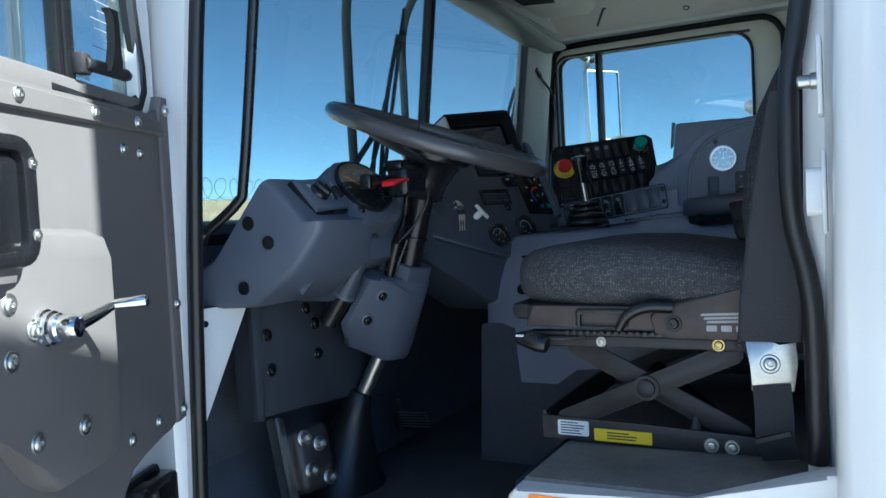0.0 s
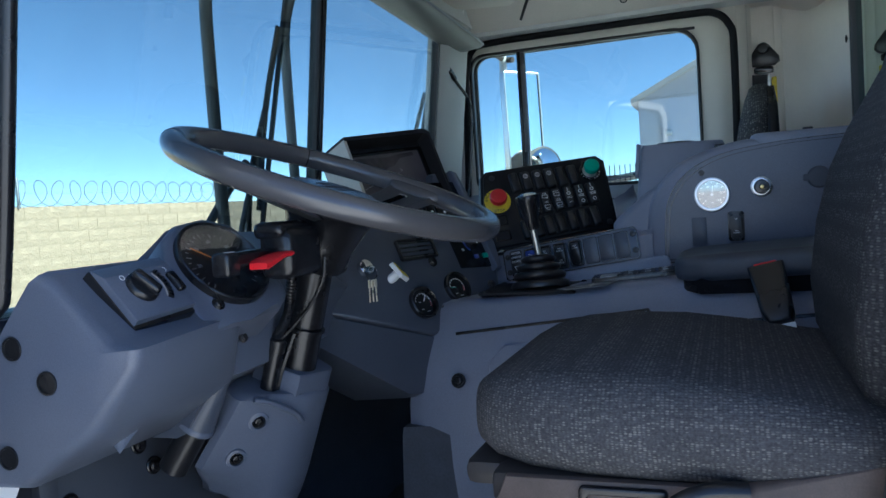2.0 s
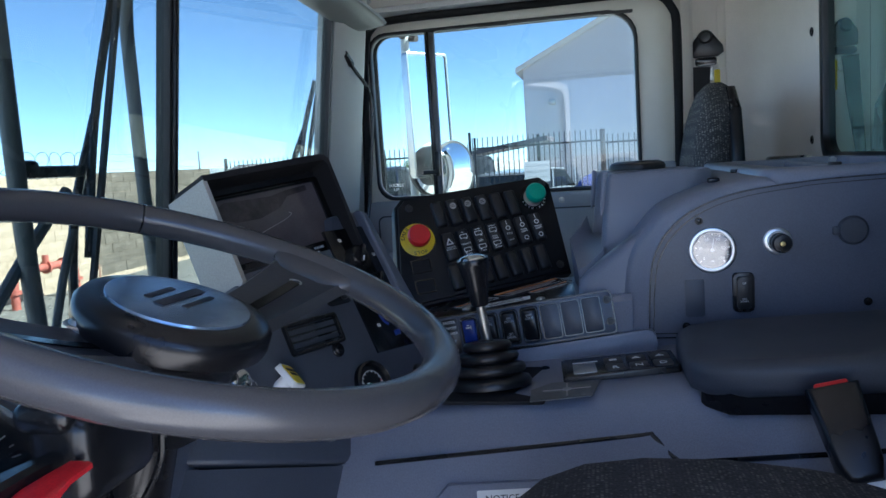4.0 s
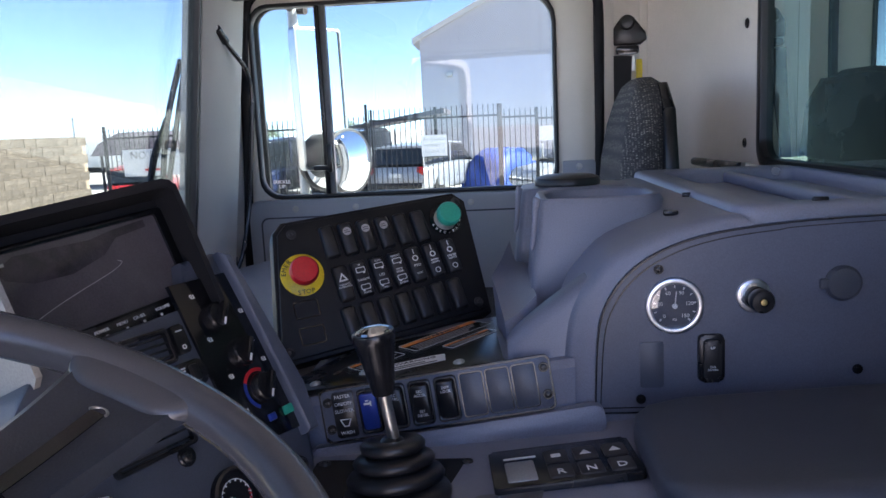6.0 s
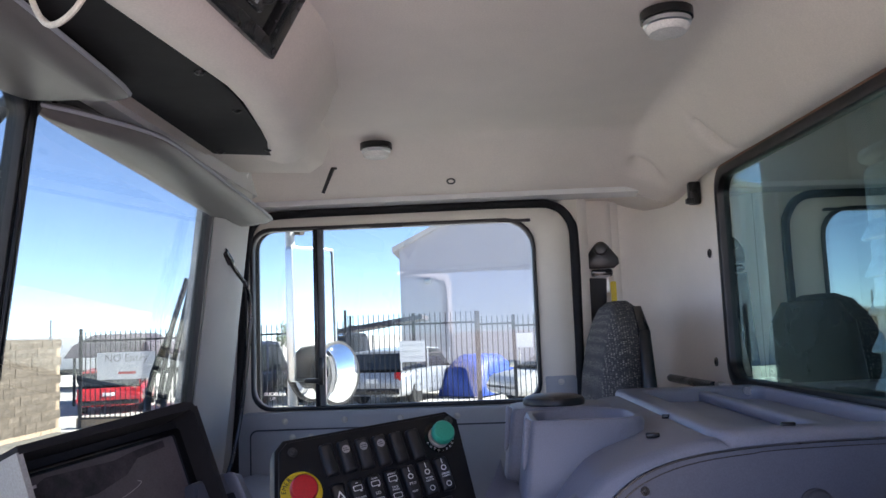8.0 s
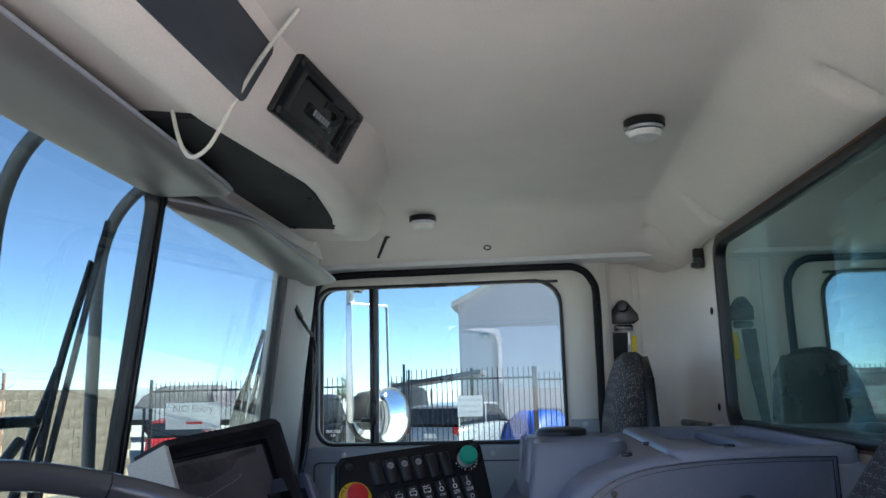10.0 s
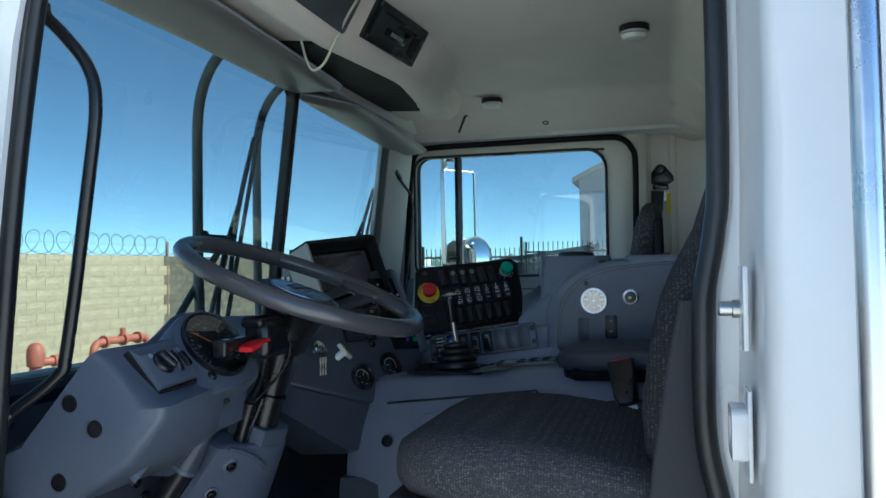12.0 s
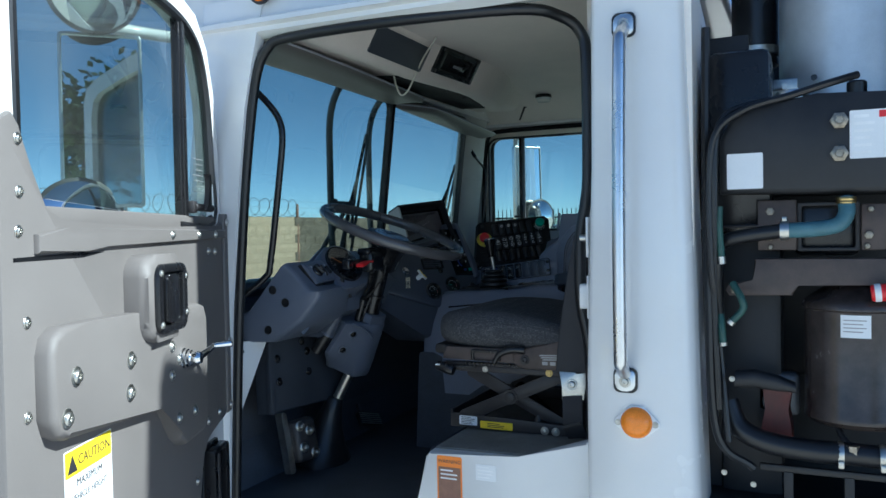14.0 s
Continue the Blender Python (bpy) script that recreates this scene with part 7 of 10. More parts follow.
# ---- seats ----
def pad_ring(x, yc, w, z0, z1, r, crown=0.0, n=6):
    """A cushion's cross section at x: round corners, its top crowned."""
    out = []
    for a, b in rrect(-w, z0, w, z1, min(r, w * 0.95, (z1 - z0) * 0.49), n):
        k = (b - z0) / max(z1 - z0, 1e-4)
        out.append(V(x, yc + a, b + crown * k * math.cos(a / w * math.pi / 2)))
    return out


SY = 1.490
seat = thing("driver_seat", (-0.12, SY, 1.205), "dark flecked cloth truck seat on a black scissor suspension", "seat")
bm = B()
rows = []
for x, w, z0, z1, r, c in ((-0.398, 0.09, 1.462, 1.490, 0.014, 0.004), (-0.392, 0.135, 1.452, 1.500, 0.022, 0.006), (-0.378, 0.178, 1.444, 1.511, 0.032, 0.008), (-0.352, 0.212, 1.437, 1.522, 0.040, 0.011), (-0.31, 0.236, 1.432, 1.530, 0.046, 0.014), (-0.25, 0.249, 1.430, 1.533, 0.048, 0.014), (-0.17, 0.255, 1.430, 1.531, 0.048, 0.010), (-0.09, 0.256, 1.432, 1.522, 0.045, 0.004), (-0.01, 0.254, 1.434, 1.508, 0.036, 0.0), (0.08, 0.250, 1.436, 1.495, 0.028, 0.0)):
    rows.append(pad_ring(x, SY, w, z0, z1, r, c))
loft(bm, rows)
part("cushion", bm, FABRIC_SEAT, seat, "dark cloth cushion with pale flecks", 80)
# backrest: broad at the hips, narrow at the head
bm = B()
rows = []
for z, w, xf, t in ((1.46, 0.19, 0.03, 0.10), (1.52, 0.225, 0.012, 0.12), (1.58, 0.232, 0.008, 0.125), (1.66, 0.232, 0.018, 0.125), (1.73, 0.22, 0.035, 0.12), (1.78, 0.20, 0.055, 0.11), (1.85, 0.165, 0.092, 0.09), (1.93, 0.145, 0.118, 0.075), (2.0, 0.12, 0.135, 0.065), (2.06, 0.085, 0.15, 0.05), (2.09, 0.04, 0.165, 0.03)):
    ring_ = []
    for a, b in rrect(-w, 0, w, t, min(0.05, t * 0.48), 6):
        side_ = max(0.0, abs(a) / w - 0.55) / 0.45
        ring_.append(V(xf + b - (0.018 * side_ if b < t * 0.5 and z > 1.5 else 0), SY + a, z))
    rows.append(ring_)
loft(bm, rows)
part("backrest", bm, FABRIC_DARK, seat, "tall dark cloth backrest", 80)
bm = B()
prism(bm, rrect(0.075, 1.66, 0.165, 1.74, 0.02), 0, 0.016, frame_at((0, SY - 0.222, 0), (0, -1, 0)), 0.006)
part("adjuster", bm, BLACK, seat, "black plastic recliner cover")
# pan, side shields, rails
bm = B()
box(bm, (-0.12, SY, 1.418), (0.46, 0.46, 0.035), None, 0.008)
box(bm, (-0.36, SY, 1.421), (0.06, 0.40, 0.03), None, 0.012)
part("seat_pan", bm, STEEL, seat)
bm = B()
m = frame_at((0, SY - 0.232, 0), (0, -1, 0))
prism(bm, [(-0.345, 1.402), (-0.13, 1.398), (-0.13, 1.436), (-0.33, 1.436)], 0, 0.010, m, 0.003)
part("side_rail", bm, BROWNSTEEL, seat)
bm = B()
ring(bm, rrect(-0.255, 1.402, -0.170, 1.432, 0.005), rrect(-0.247, 1.404, -0.178, 1.424, 0.004), 0.006, 0.018, m, 0.002)
part("front_latch", bm, BLACK, seat)
bm = B()
prism(bm, [(-0.128, 1.395), (-0.135, 1.420), (-0.115, 1.440), (0.03, 1.472), (0.16, 1.480), (0.16, 1.388), (-0.10, 1.386)], 0, 0.022, m, 0.008)
shd = part("side_shield", bm, BROWNSTEEL, seat, "dark brown plastic side shield")
bolt("bolt", m @ V(-0.098, 1.412, 0.022), (0, -1, 0), 0.009, STEEL, shd)
bm = B()
for k in range(3):
    prism(bm, [(-0.058 + 0.004 * k, 1.424 - 0.0055 * k), (0.055, 1.428 - 0.0055 * k), (0.055, 1.4315 - 0.0055 * k), (-0.056 + 0.004 * k, 1.4275 - 0.0055 * k)], 0.022, 0.0228, m)
for k in range(5):
    prism(bm, rrect(-0.050 + 0.021 * k, 1.401, -0.035 + 0.021 * k, 1.410, 0.001, 1), 0.022, 0.0228, m)
part("badge", bm, BADGE, shd, "plain silver badge stripes")
bm = B()
tube(bm, [m @ V(x, z, n) for x, z, n in ((-0.10, 1.437, 0.02), (-0.135, 1.438, 0.03), (-0.165, 1.425, 0.035), (-0.18, 1.402, 0.035))], 0.010, 10, 5, radius=lambda k: 0.011 - 0.004 * k)
part("recline_lever", bm, BLACK, seat)
bm = B()
box(bm, (-0.13, 1.3785, 0.0), (0.43, 0.018, 0.02), m, 0.003)
box(bm, (-0.14, 1.391, 0.002), (0.40, 0.006, 0.026), m, 0.002)
rail = part("slide_rail", bm, STEEL, seat, "black slotted slide rail")
for k in range(20):
    bm = B()
    box(bm, (-0.27 + 0.0115 * k, 1.3925, 0.0155), (0.006, 0.0065, 0.002), m)
    part("notch", bm, BLACK, rail)
for x, r, mt in ((-0.215, 0.006, ZINC), (-0.035, 0.007, BRASS), (-0.005, 0.006, STEEL), (0.03, 0.006, STEEL)):
    bolt("bolt", m @ V(x, 1.3785, 0.011), (0, -1, 0), r, mt, rail)
bm = B()
cyl(bm, m @ V(-0.32, 1.382, 0.02), m @ V(-0.24, 1.386, 0.015), 0.004, n=8)
tube(bm, [m @ V(x, z, 0.032) for x, z in ((-0.352, 1.384), (-0.335, 1.383), (-0.315, 1.378), (-0.300, 1.374))], 0.014, 12, 4, radius=lambda k: 0.010 + 0.006 * math.sin(k * 2.4))
part("height_knob", bm, BLACK, seat, "black oval height knob")
bm = B()
box(bm, (-0.342, 1.3905, 0.045), (0.012, 0.003, 0.008), m)
part("knob_mark", bm, PAPER, seat)
bm = B()
box(bm, (-0.13, 1.3785, -0.46), (0.43, 0.018, 0.02), m, 0.003)
part("slide_rail", bm, STEEL, seat)
# scissor arms
for dy in (0.0, -0.42):
    for p, q, n0 in (((-0.285, 1.243), (-0.015, 1.366), 0.0), ((-0.27, 1.366), (-0.01, 1.235), -0.022)):
        bm = B()
        a, b = V(*p, 0), V(*q, 0)
        L = (b - a).length
        t = math.atan2(b.y - a.y, b.x - a.x)
        prism(bm, rrect(-0.012, -0.017, L + 0.012, 0.017, 0.012), n0 + dy - 0.006, n0 + dy, m @ Matrix.Translation(a) @ Matrix.Rotation(t, 4, "Z"), 0.002)
        part("scissor_arm", bm, STEEL, seat, "dark brown steel scissor arm")
bm = B()
lathe(bm, [(0.020, -0.03), (0.020, 0.004), (0.014, 0.004), (0.014, 0.010), (0.010, 0.012), (0, 0.012)], frame_at(m @ V(-0.148, 1.305, 0.0), (0, -1, 0)), 20)
part("pivot_bolt", bm, STEEL, seat)
bm = B()
cyl(bm, m @ V(-0.05, 1.24, -0.05), m @ V(-0.16, 1.31, -0.10), 0.022, n=14)
part("damper", bm, BLACK, seat, "black damper")
# lower frame: open channel with stickers
bm = B()
prism(bm, [(-0.325, 1.212), (0.06, 1.212), (0.06, 1.238), (-0.15, 1.246), (-0.325, 1.250)], -0.003, 0.003, m, 0.001)
for y0 in (0.0, -0.42):
    box(bm, (-0.13, 1.215, y0 - 0.02), (0.39, 0.006, 0.045), m)
prism(bm, [(-0.325, 1.212), (0.06, 1.212), (0.06, 1.245), (-0.325, 1.250)], -0.423, -0.417, m, 0.001)
box(bm, (-0.322, 1.235, -0.21), (0.006, 0.045, 0.42), m)
low = part("lower_frame", bm, STEEL, seat, "black steel suspension frame")
bm = B()
prism(bm, rrect(-0.298, 1.219, -0.245, 1.244, 0.003), 0.003, 0.004, m)
wl = part("white_label", bm, PAPER, low, "white printed sticker")
bars("label_print", at_plane(m, -0.2715, 1.2315, 0.004), 0.050, 0.022, 5, INK, wl)
bm = B()
prism(bm, rrect(-0.236, 1.214, -0.142, 1.234, 0.002), 0.003, 0.004, m)
yl = part("yellow_label", bm, YELLOW, low, "yellow printed sticker")
bars("label_print", at_plane(m, -0.189, 1.224, 0.004), 0.085, 0.014, 3, INK, yl, 0.6)
for x in (-0.052, -0.022):
    bolt("bolt", m @ V(x, 1.222, 0.003), (0, -1, 0), 0.008, ZINC, low)
bm = B()
cyl(bm, m @ V(-0.078, 1.235, -0.03), m @ V(-0.078, 1.265, -0.03), 0.016, 0.006, 12)
part("bump_stop", bm, RUBBER, seat)

# driver's belt: sleeve, steel bracket and webbing
belt = thing("seat_belt", (0.045, 1.175, 1.21), "black seat belt in a sleeve on a bright steel bracket", "seat belt")
bm = B()
rows = []
for z, x, w in ((1.74, 0.072, 0.022), (1.66, 0.062, 0.028), (1.55, 0.052, 0.036), (1.45, 0.044, 0.042), (1.395, 0.040, 0.042)):
    rows.append([V(x + a, 1.160 + b, z) for a, b in rrect(-w, -0.008, w, 0.008, 0.007, 3)])
loft(bm, rows)
part("sleeve", bm, WEBBING, belt, "black cloth sleeve", 60)
bm = B()
bmx = frame_at((0.040, 1.160, 1.365), (0.1, -1, 0.1))
prism(bm, [(-0.034, 0.032), (0.006, 0.030), (0.012, 0.022), (0.034, 0.030), (0.036, 0.0), (0.030, -0.040), (-0.026, -0.040), (-0.024, -0.005)], 0, 0.006, bmx, 0.002)
part("bracket", bm, ZINC, belt, "bright steel anchor bracket")
bolt("bolt", bmx @ V(0, -0.002, 0.006), (0.1, -1, 0.1), 0.0095, ZINC, belt, 0.007)
bm = B()
strip(bm, [(0.042, 1.150, 1.335), (0.045, 1.140, 1.30), (0.045, 1.145, 1.26), (0.05, 1.17, 1.225)], 0.050, 0.004, (0, -1, 0))
part("webbing", bm, WEBBING, belt)
bm = B()
strip(bm, [(0.042, 1.136, 1.268), (0.044, 1.136, 1.262)], 0.048, 0.006, (0, -1, 0))
part("webbing_edge", bm, STEEL, belt)
bm = B()
strip(bm, [(0.112, 1.155, 2.10), (0.105, 1.156, 1.95), (0.074, 1.160, 1.73)], 0.040, 0.003, (-1, -0.1, 0))
part("upper_webbing", bm, WEBBING, belt)
belt.location.y += 0.04
bk = thing("belt_buckle", (-0.035, 1.735, 1.45), "black belt buckle with a red press button on a stalk", "buckle")
bm = B()
bf = plane((-0.050, 1.728, 1.560), (1, 0.25, 0), (-0.15, -0.75, 0.55))
prism(bm, [(-0.026, 0.045), (0.026, 0.045), (0.022, -0.035), (0.015, -0.055), (-0.015, -0.055), (-0.022, -0.035)], -0.024, 0.006, bf, 0.006)
part("body", bm, BLACK, bk, "", 50)
bm = B()
box(bm, (0, 0.044, -0.008), (0.034, 0.012, 0.016), bf, 0.003)
part("press_button", bm, RED, bk, "red press button")
bm = B()
strip(bm, [bf @ V(0, -0.05, -0.01), (-0.030, 1.725, 1.48), (-0.025, 1.72, 1.44)], 0.034, 0.008, (-0.15, -0.75, 0.5))
part("stalk", bm, WEBBING, bk)
bm = B()
box(bm, (0.002, -0.062, -0.010), (0.034, 0.014, 0.012), bf, 0.002)
part("white_tag", bm, PAPER, bk)

# passenger seat
ps = thing("passenger_seat", (0.0, 2.97, 1.0), "narrow passenger seat in dark flecked cloth", "seat")
bm = B()
rows = []
for z, w, xf, t in ((1.45, 0.18, -0.05, 0.08), (1.55, 0.20, -0.085, 0.095), (1.70, 0.202, -0.085, 0.095), (1.82, 0.195, -0.075, 0.09), (1.90, 0.18, -0.062, 0.085), (1.95, 0.155, -0.048, 0.075), (1.985, 0.115, -0.034, 0.055), (2.000, 0.06, -0.02, 0.03)):
    rows.append([V(xf + b, 2.965 + a, z) for a, b in rrect(-w, 0, w, t, min(0.055, t * 0.48), 6)])
loft(bm, rows)
part("backrest", bm, FABRIC, ps, "dark flecked cloth backrest", 80)
bm = B()
rows = []
for z, w, t in ((1.5, 0.20, 0.03), (1.8, 0.205, 0.03), (1.93, 0.18, 0.025), (1.985, 0.12, 0.02)):
    rows.append([V(0.000 + (z - 1.5) * 0.02 + b, 2.965 + a, z) for a, b in rrect(-w, 0, w, t, 0.01, 3)])
loft(bm, rows)
part("back_shell", bm, BLACK, ps, "black plastic back shell", 60)
bm = B()
loft(bm, [pad_ring(x, 2.965, w, 1.40, 1.50, 0.045, 0.006) for x, w in ((-0.46, 0.17), (-0.44, 0.21), (-0.38, 0.23), (-0.1, 0.235), (0.05, 0.23))])
part("cushion", bm, FABRIC, ps, "", 80)
bm = B()
box(bm, (-0.18, 2.965, 1.19), (0.44, 0.40, 0.39), None, 0.02)
part("pedestal", bm, BLACK, ps)
# rail behind the passenger seat
bm = B()
tube(bm, [(0.17, 3.20, 1.80), (0.17, 2.95, 1.803), (0.168, 2.82, 1.805)], 0.010, 10, 3)
rb = solo("grab_rail", bm, BLACK, "black rail along the rear wall behind the seat", "rail")
bm = B()
box(bm, (0.175, 2.80, 1.806), (0.016, 0.03, 0.018), None, 0.004)
part("end_bracket", bm, ZINC, rb, "bright end bracket")
bm = B()
tube(bm, [(0.172, 2.80, 1.806), (0.19, 2.76, 1.803), (0.20, 2.70, 1.802)], 0.008, 8, 4)
part("bright_end", bm, ALU, rb)

# passenger belt on the corner post
pb = thing("passenger_belt", (0.03, 3.35, 1.6), "black passenger seat belt with a bright tongue and yellow tag", "seat belt")
pf = frame_at((0.030, 3.350, 2.150), (-0.15, -1, 0))
bm = B()
lathe(bm, [(0.020, -0.01), (0.020, 0.016), (0.015, 0.024), (0, 0.026)], at_plane(pf, 0, 0.016), 20)
part("anchor_cap", bm, BLACK, pb)
bm = B()
prism(bm, [(-0.016, 0.030), (0.016, 0.030), (0.048, -0.012), (0.050, -0.030), (0.034, -0.042), (-0.034, -0.042), (-0.050, -0.030), (-0.048, -0.012)], 0, 0.016, pf, 0.005)
part("guide", bm, BLACK, pb, "black belt guide")
bm = B()
prism(bm, rrect(-0.030, -0.066, 0.030, -0.044, 0.006), 0.0, 0.020, pf, 0.006)
part("guide_roller", bm, BLACKGLOSS, pb)
bm = B()
ring(bm, rrect(-0.024, -0.112, 0.020, -0.066, 0.005), rrect(-0.008, -0.098, 0.006, -0.084, 0.002), 0.008, 0.012, pf, 0.001)
part("tongue", bm, ZINC, pb, "bright steel tongue")
bm = B()
prism(bm, rrect(0.022, -0.165, 0.038, -0.080, 0.003), 0.004, 0.010, pf, 0.002)
part("tag", bm, YELLOW, pb, "yellow tag")
bm = B()
strip(bm, [(0.015, 3.335, 2.08), (0.005, 3.325, 1.95), (-0.012, 3.31, 1.80), (-0.03, 3.30, 1.60)], 0.050, 0.003, (-0.1, -1, 0))
part("webbing", bm, WEBBING, pb)
for z in (2.108, 1.848):
    bm = B()
    lathe(bm, [(0.011, 0.0), (0.010, 0.002), (0.006, 0.002), (0.005, -0.004), (0, -0.004)], frame_at((rear_x(2.985) + 0.0005, 2.982 if z > 2 else 2.990, z), (-1, -0.05, 0)), 16)
    solo("wall_grommet", bm, BLACK, "small dark grommet in the rear wall", "grommet", "grommets in the rear wall")
bm = B()
box(bm, (0.212, 3.014, 2.262), (0.03, 0.024, 0.058), None, 0.006)
hk = solo("coat_hook", bm, BLACK, "black plastic hook by the rear window", "hook")
bm = B()
box(bm, (0.198, 3.004, 2.241), (0.02, 0.018, 0.014), None, 0.003)
part("hook_tip", bm, BLACK, hk)

# ---- overhead: console, visors, lamps ----
oc = thing("overhead_console", (-0.75, 1.9, 2.40), "moulded light grey overhead console with a dark underside panel", "overhead console")
bm = B()
def oc_ring(y, dx, dz):
    return [V(x + dx, y, z + dz) for x, z in ((-0.548, 2.432), (-0.556, 2.420), (-0.600, 2.345), (-0.614, 2.322), (-0.632, 2.311), (-0.66, 2.308), (-0.690, 2.318), (-0.705, 2.330), (-0.86, 2.338), (-0.95, 2.335), (-0.95, 2.432))]
loft(bm, [oc_ring(1.075, -0.055, 0.05), oc_ring(1.12, -0.055, 0.01), oc_ring(1.2, -0.055, 0), oc_ring(1.80, -0.055, 0), oc_ring(1.84, -0.053, 0), oc_ring(2.15, -0.012, 0), oc_ring(2.22, -0.004, 0), oc_ring(2.32, -0.004, 0), oc_ring(2.55, -0.036, 0), oc_ring(2.575, -0.045, 0.002), oc_ring(2.72, -0.085, 0.008), oc_ring(2.77, -0.105, 0.022), oc_ring(2.80, -0.125, 0.05), oc_ring(2.815, -0.14, 0.085)])
part("shell", bm, HEADLINER, oc, "", 40)
bm = B()
loft(bm, [[V(x, y, z) for x, z in ((xr, 2.44), (xr - 0.03, zb + 0.02), (xr - 0.06, zb), (-0.95, zb + 0.01), (-0.95, 2.44))] for y, xr, zb in ((2.66, -0.66, 2.36), (2.72, -0.66, 2.342), (2.95, -0.67, 2.345), (3.08, -0.70, 2.37))])
part("side_pod", bm, HEADLINER, oc, "", 40)
bm = B()
under = [(-0.86, 1.805), (-0.724, 1.838), (-0.712, 1.93), (-0.703, 2.247), (-0.733, 2.668), (-0.86, 2.624)]
prism(bm, under, -0.004, 0.005, Matrix.Translation((0, 0, 2.328)), 0.0)
prism(bm, [(x, y) for x, y in under], -0.0065, -0.0045, Matrix.Translation((0, 0, 2.328)), 0.001)
up = part("underside_panel", bm, MATTE, oc, "dark screwed underside panel")
for x, y in ((-0.718, 2.145), (-0.724, 2.336), (-0.745, 2.610), (-0.842, 2.610), (-0.732, 1.87)):
    bolt("screw", (x, y, 2.3215), (0, 0, -1), 0.006, BLACK, oc)
OM = plane((-0.651, 2.0, 2.352), (0, 1, 0), (0.86, 0, -0.5))
RF = plane((-0.608, 1.995, 2.380), (0.135, 1, -0.03), (0.862, -0.115, -0.506))
bm = B()
ring(bm, rrect(-0.140, -0.052, 0.140, 0.052, 0.006), rrect(-0.100, -0.030, 0.100, 0.030, 0.004), -0.045, 0.008, RF, 0.004)
vf = part("radio_frame", bm, BLACK, oc, "black plastic frame of an empty radio slot")
bm = B()
prism(bm, rrect(-0.104, -0.033, 0.104, 0.033, 0.004), -0.045, -0.001, RF)
part("slot_back", bm, BLACKGLOSS, vf)
bm = B()
box(bm, (0.010, -0.006, 0.001), (0.10, 0.020, 0.006), RF, 0.002)
part("plug", bm, BLACK, vf)
for k in range(6):
    bm = B()
    box(bm, (-0.020 + 0.011 * k, -0.006, 0.0042), (0.007, 0.010, 0.002), RF)
    part("plug_pin", bm, ALU, vf, "bright plug pin")
for k in range(3):
    bm = B()
    tube(bm, [RF @ V(0.050, -0.006 + 0.004 * k, 0.002), RF @ V(0.066 + 0.004 * k, 0.006 + 0.006 * k, 0.006), RF @ V(0.045, 0.020, 0.004), RF @ V(0.01, 0.024 - 0.004 * k, 0.001)], 0.002, 6, 4)
    part("wire", bm, RUBBER, vf)
for x in (-0.128, 0.128):
    for y in (-0.041, 0.041):
        bolt("screw", RF @ V(x, y, 0.008), RF.col[2].xyz, 0.004, STEEL, vf)
bm = B()
prism(bm, rrect(1.42 - 2.0, -0.030, 1.79 - 2.0, 0.062, 0.008), -0.004, 0.004, OM, 0.002)
part("blank_panel", bm, DASH2, oc, "dark blank panel")


def visor(outline, z0, fall, hinge):
    """A padded visor folded up under the header: outline in plan, its height and how it falls along y."""
    n = len(outline)
    cx, cy = sum(p[0] for p in outline) / n, sum(p[1] for p in outline) / n
    v = thing("sun_visor", (cx, cy, z0 - fall * cy), "padded dark grey sun visor with pale piped edge, folded up", "visor", "sun visors")
    line = [(p.x, p.y) for p in curve_points([(x, y, 0) for x, y in outline], 4, True)]

    def at(x, y, d, k, tuck):
        px, py = cx + (x - cx) * k, cy + (y - cy) * (1 - (1 - k) * 0.25)
        return V(px, py, z0 - fall * (py - 2.1) + d + (px + 0.89) * tuck)

    bm = B()
    loft(bm, [[at(x, y, d, k, 0.10) for x, y in line] for d, k in ((0.012, 0.80), (0.008, 0.95), (0.001, 1.0), (-0.006, 0.95), (-0.013, 0.80), (-0.016, 0.45))])
    part("pad", bm, VISOR, v, "dark grey padded vinyl", 60)
    bm = B()
    tube(bm, [at(x, y, 0.001, 1.0, 0.10) for x, y in line], 0.0035, 6, 1, closed=True)
    part("piping", bm, PTRIM, v, "pale piped edge")
    bm = B()
    cyl(bm, (hinge[0], hinge[1], z0 + 0.006), (hinge[0] + 0.012, hinge[1] - 0.03, z0 + 0.008), 0.006, n=8)
    part("hinge_pin", bm, BLACK, v)


visor([(-0.962, 1.14), (-0.962, 1.50), (-0.960, 1.95), (-0.955, 2.085), (-0.93, 2.118), (-0.88, 2.135), (-0.835, 2.158), (-0.822, 2.145), (-0.815, 2.05), (-0.806, 1.72), (-0.800, 1.40), (-0.805, 1.16), (-0.83, 1.13)], 2.292, 0.02, (-0.95, 2.10))
visor([(-0.960, 2.15), (-0.962, 2.45), (-0.965, 2.82), (-0.960, 3.00), (-0.93, 3.06), (-0.875, 3.06), (-0.853, 3.03), (-0.850, 2.70), (-0.848, 2.40), (-0.862, 2.31), (-0.90, 2.22), (-0.935, 2.155)], 2.290, 0.046, (-0.94, 2.165))
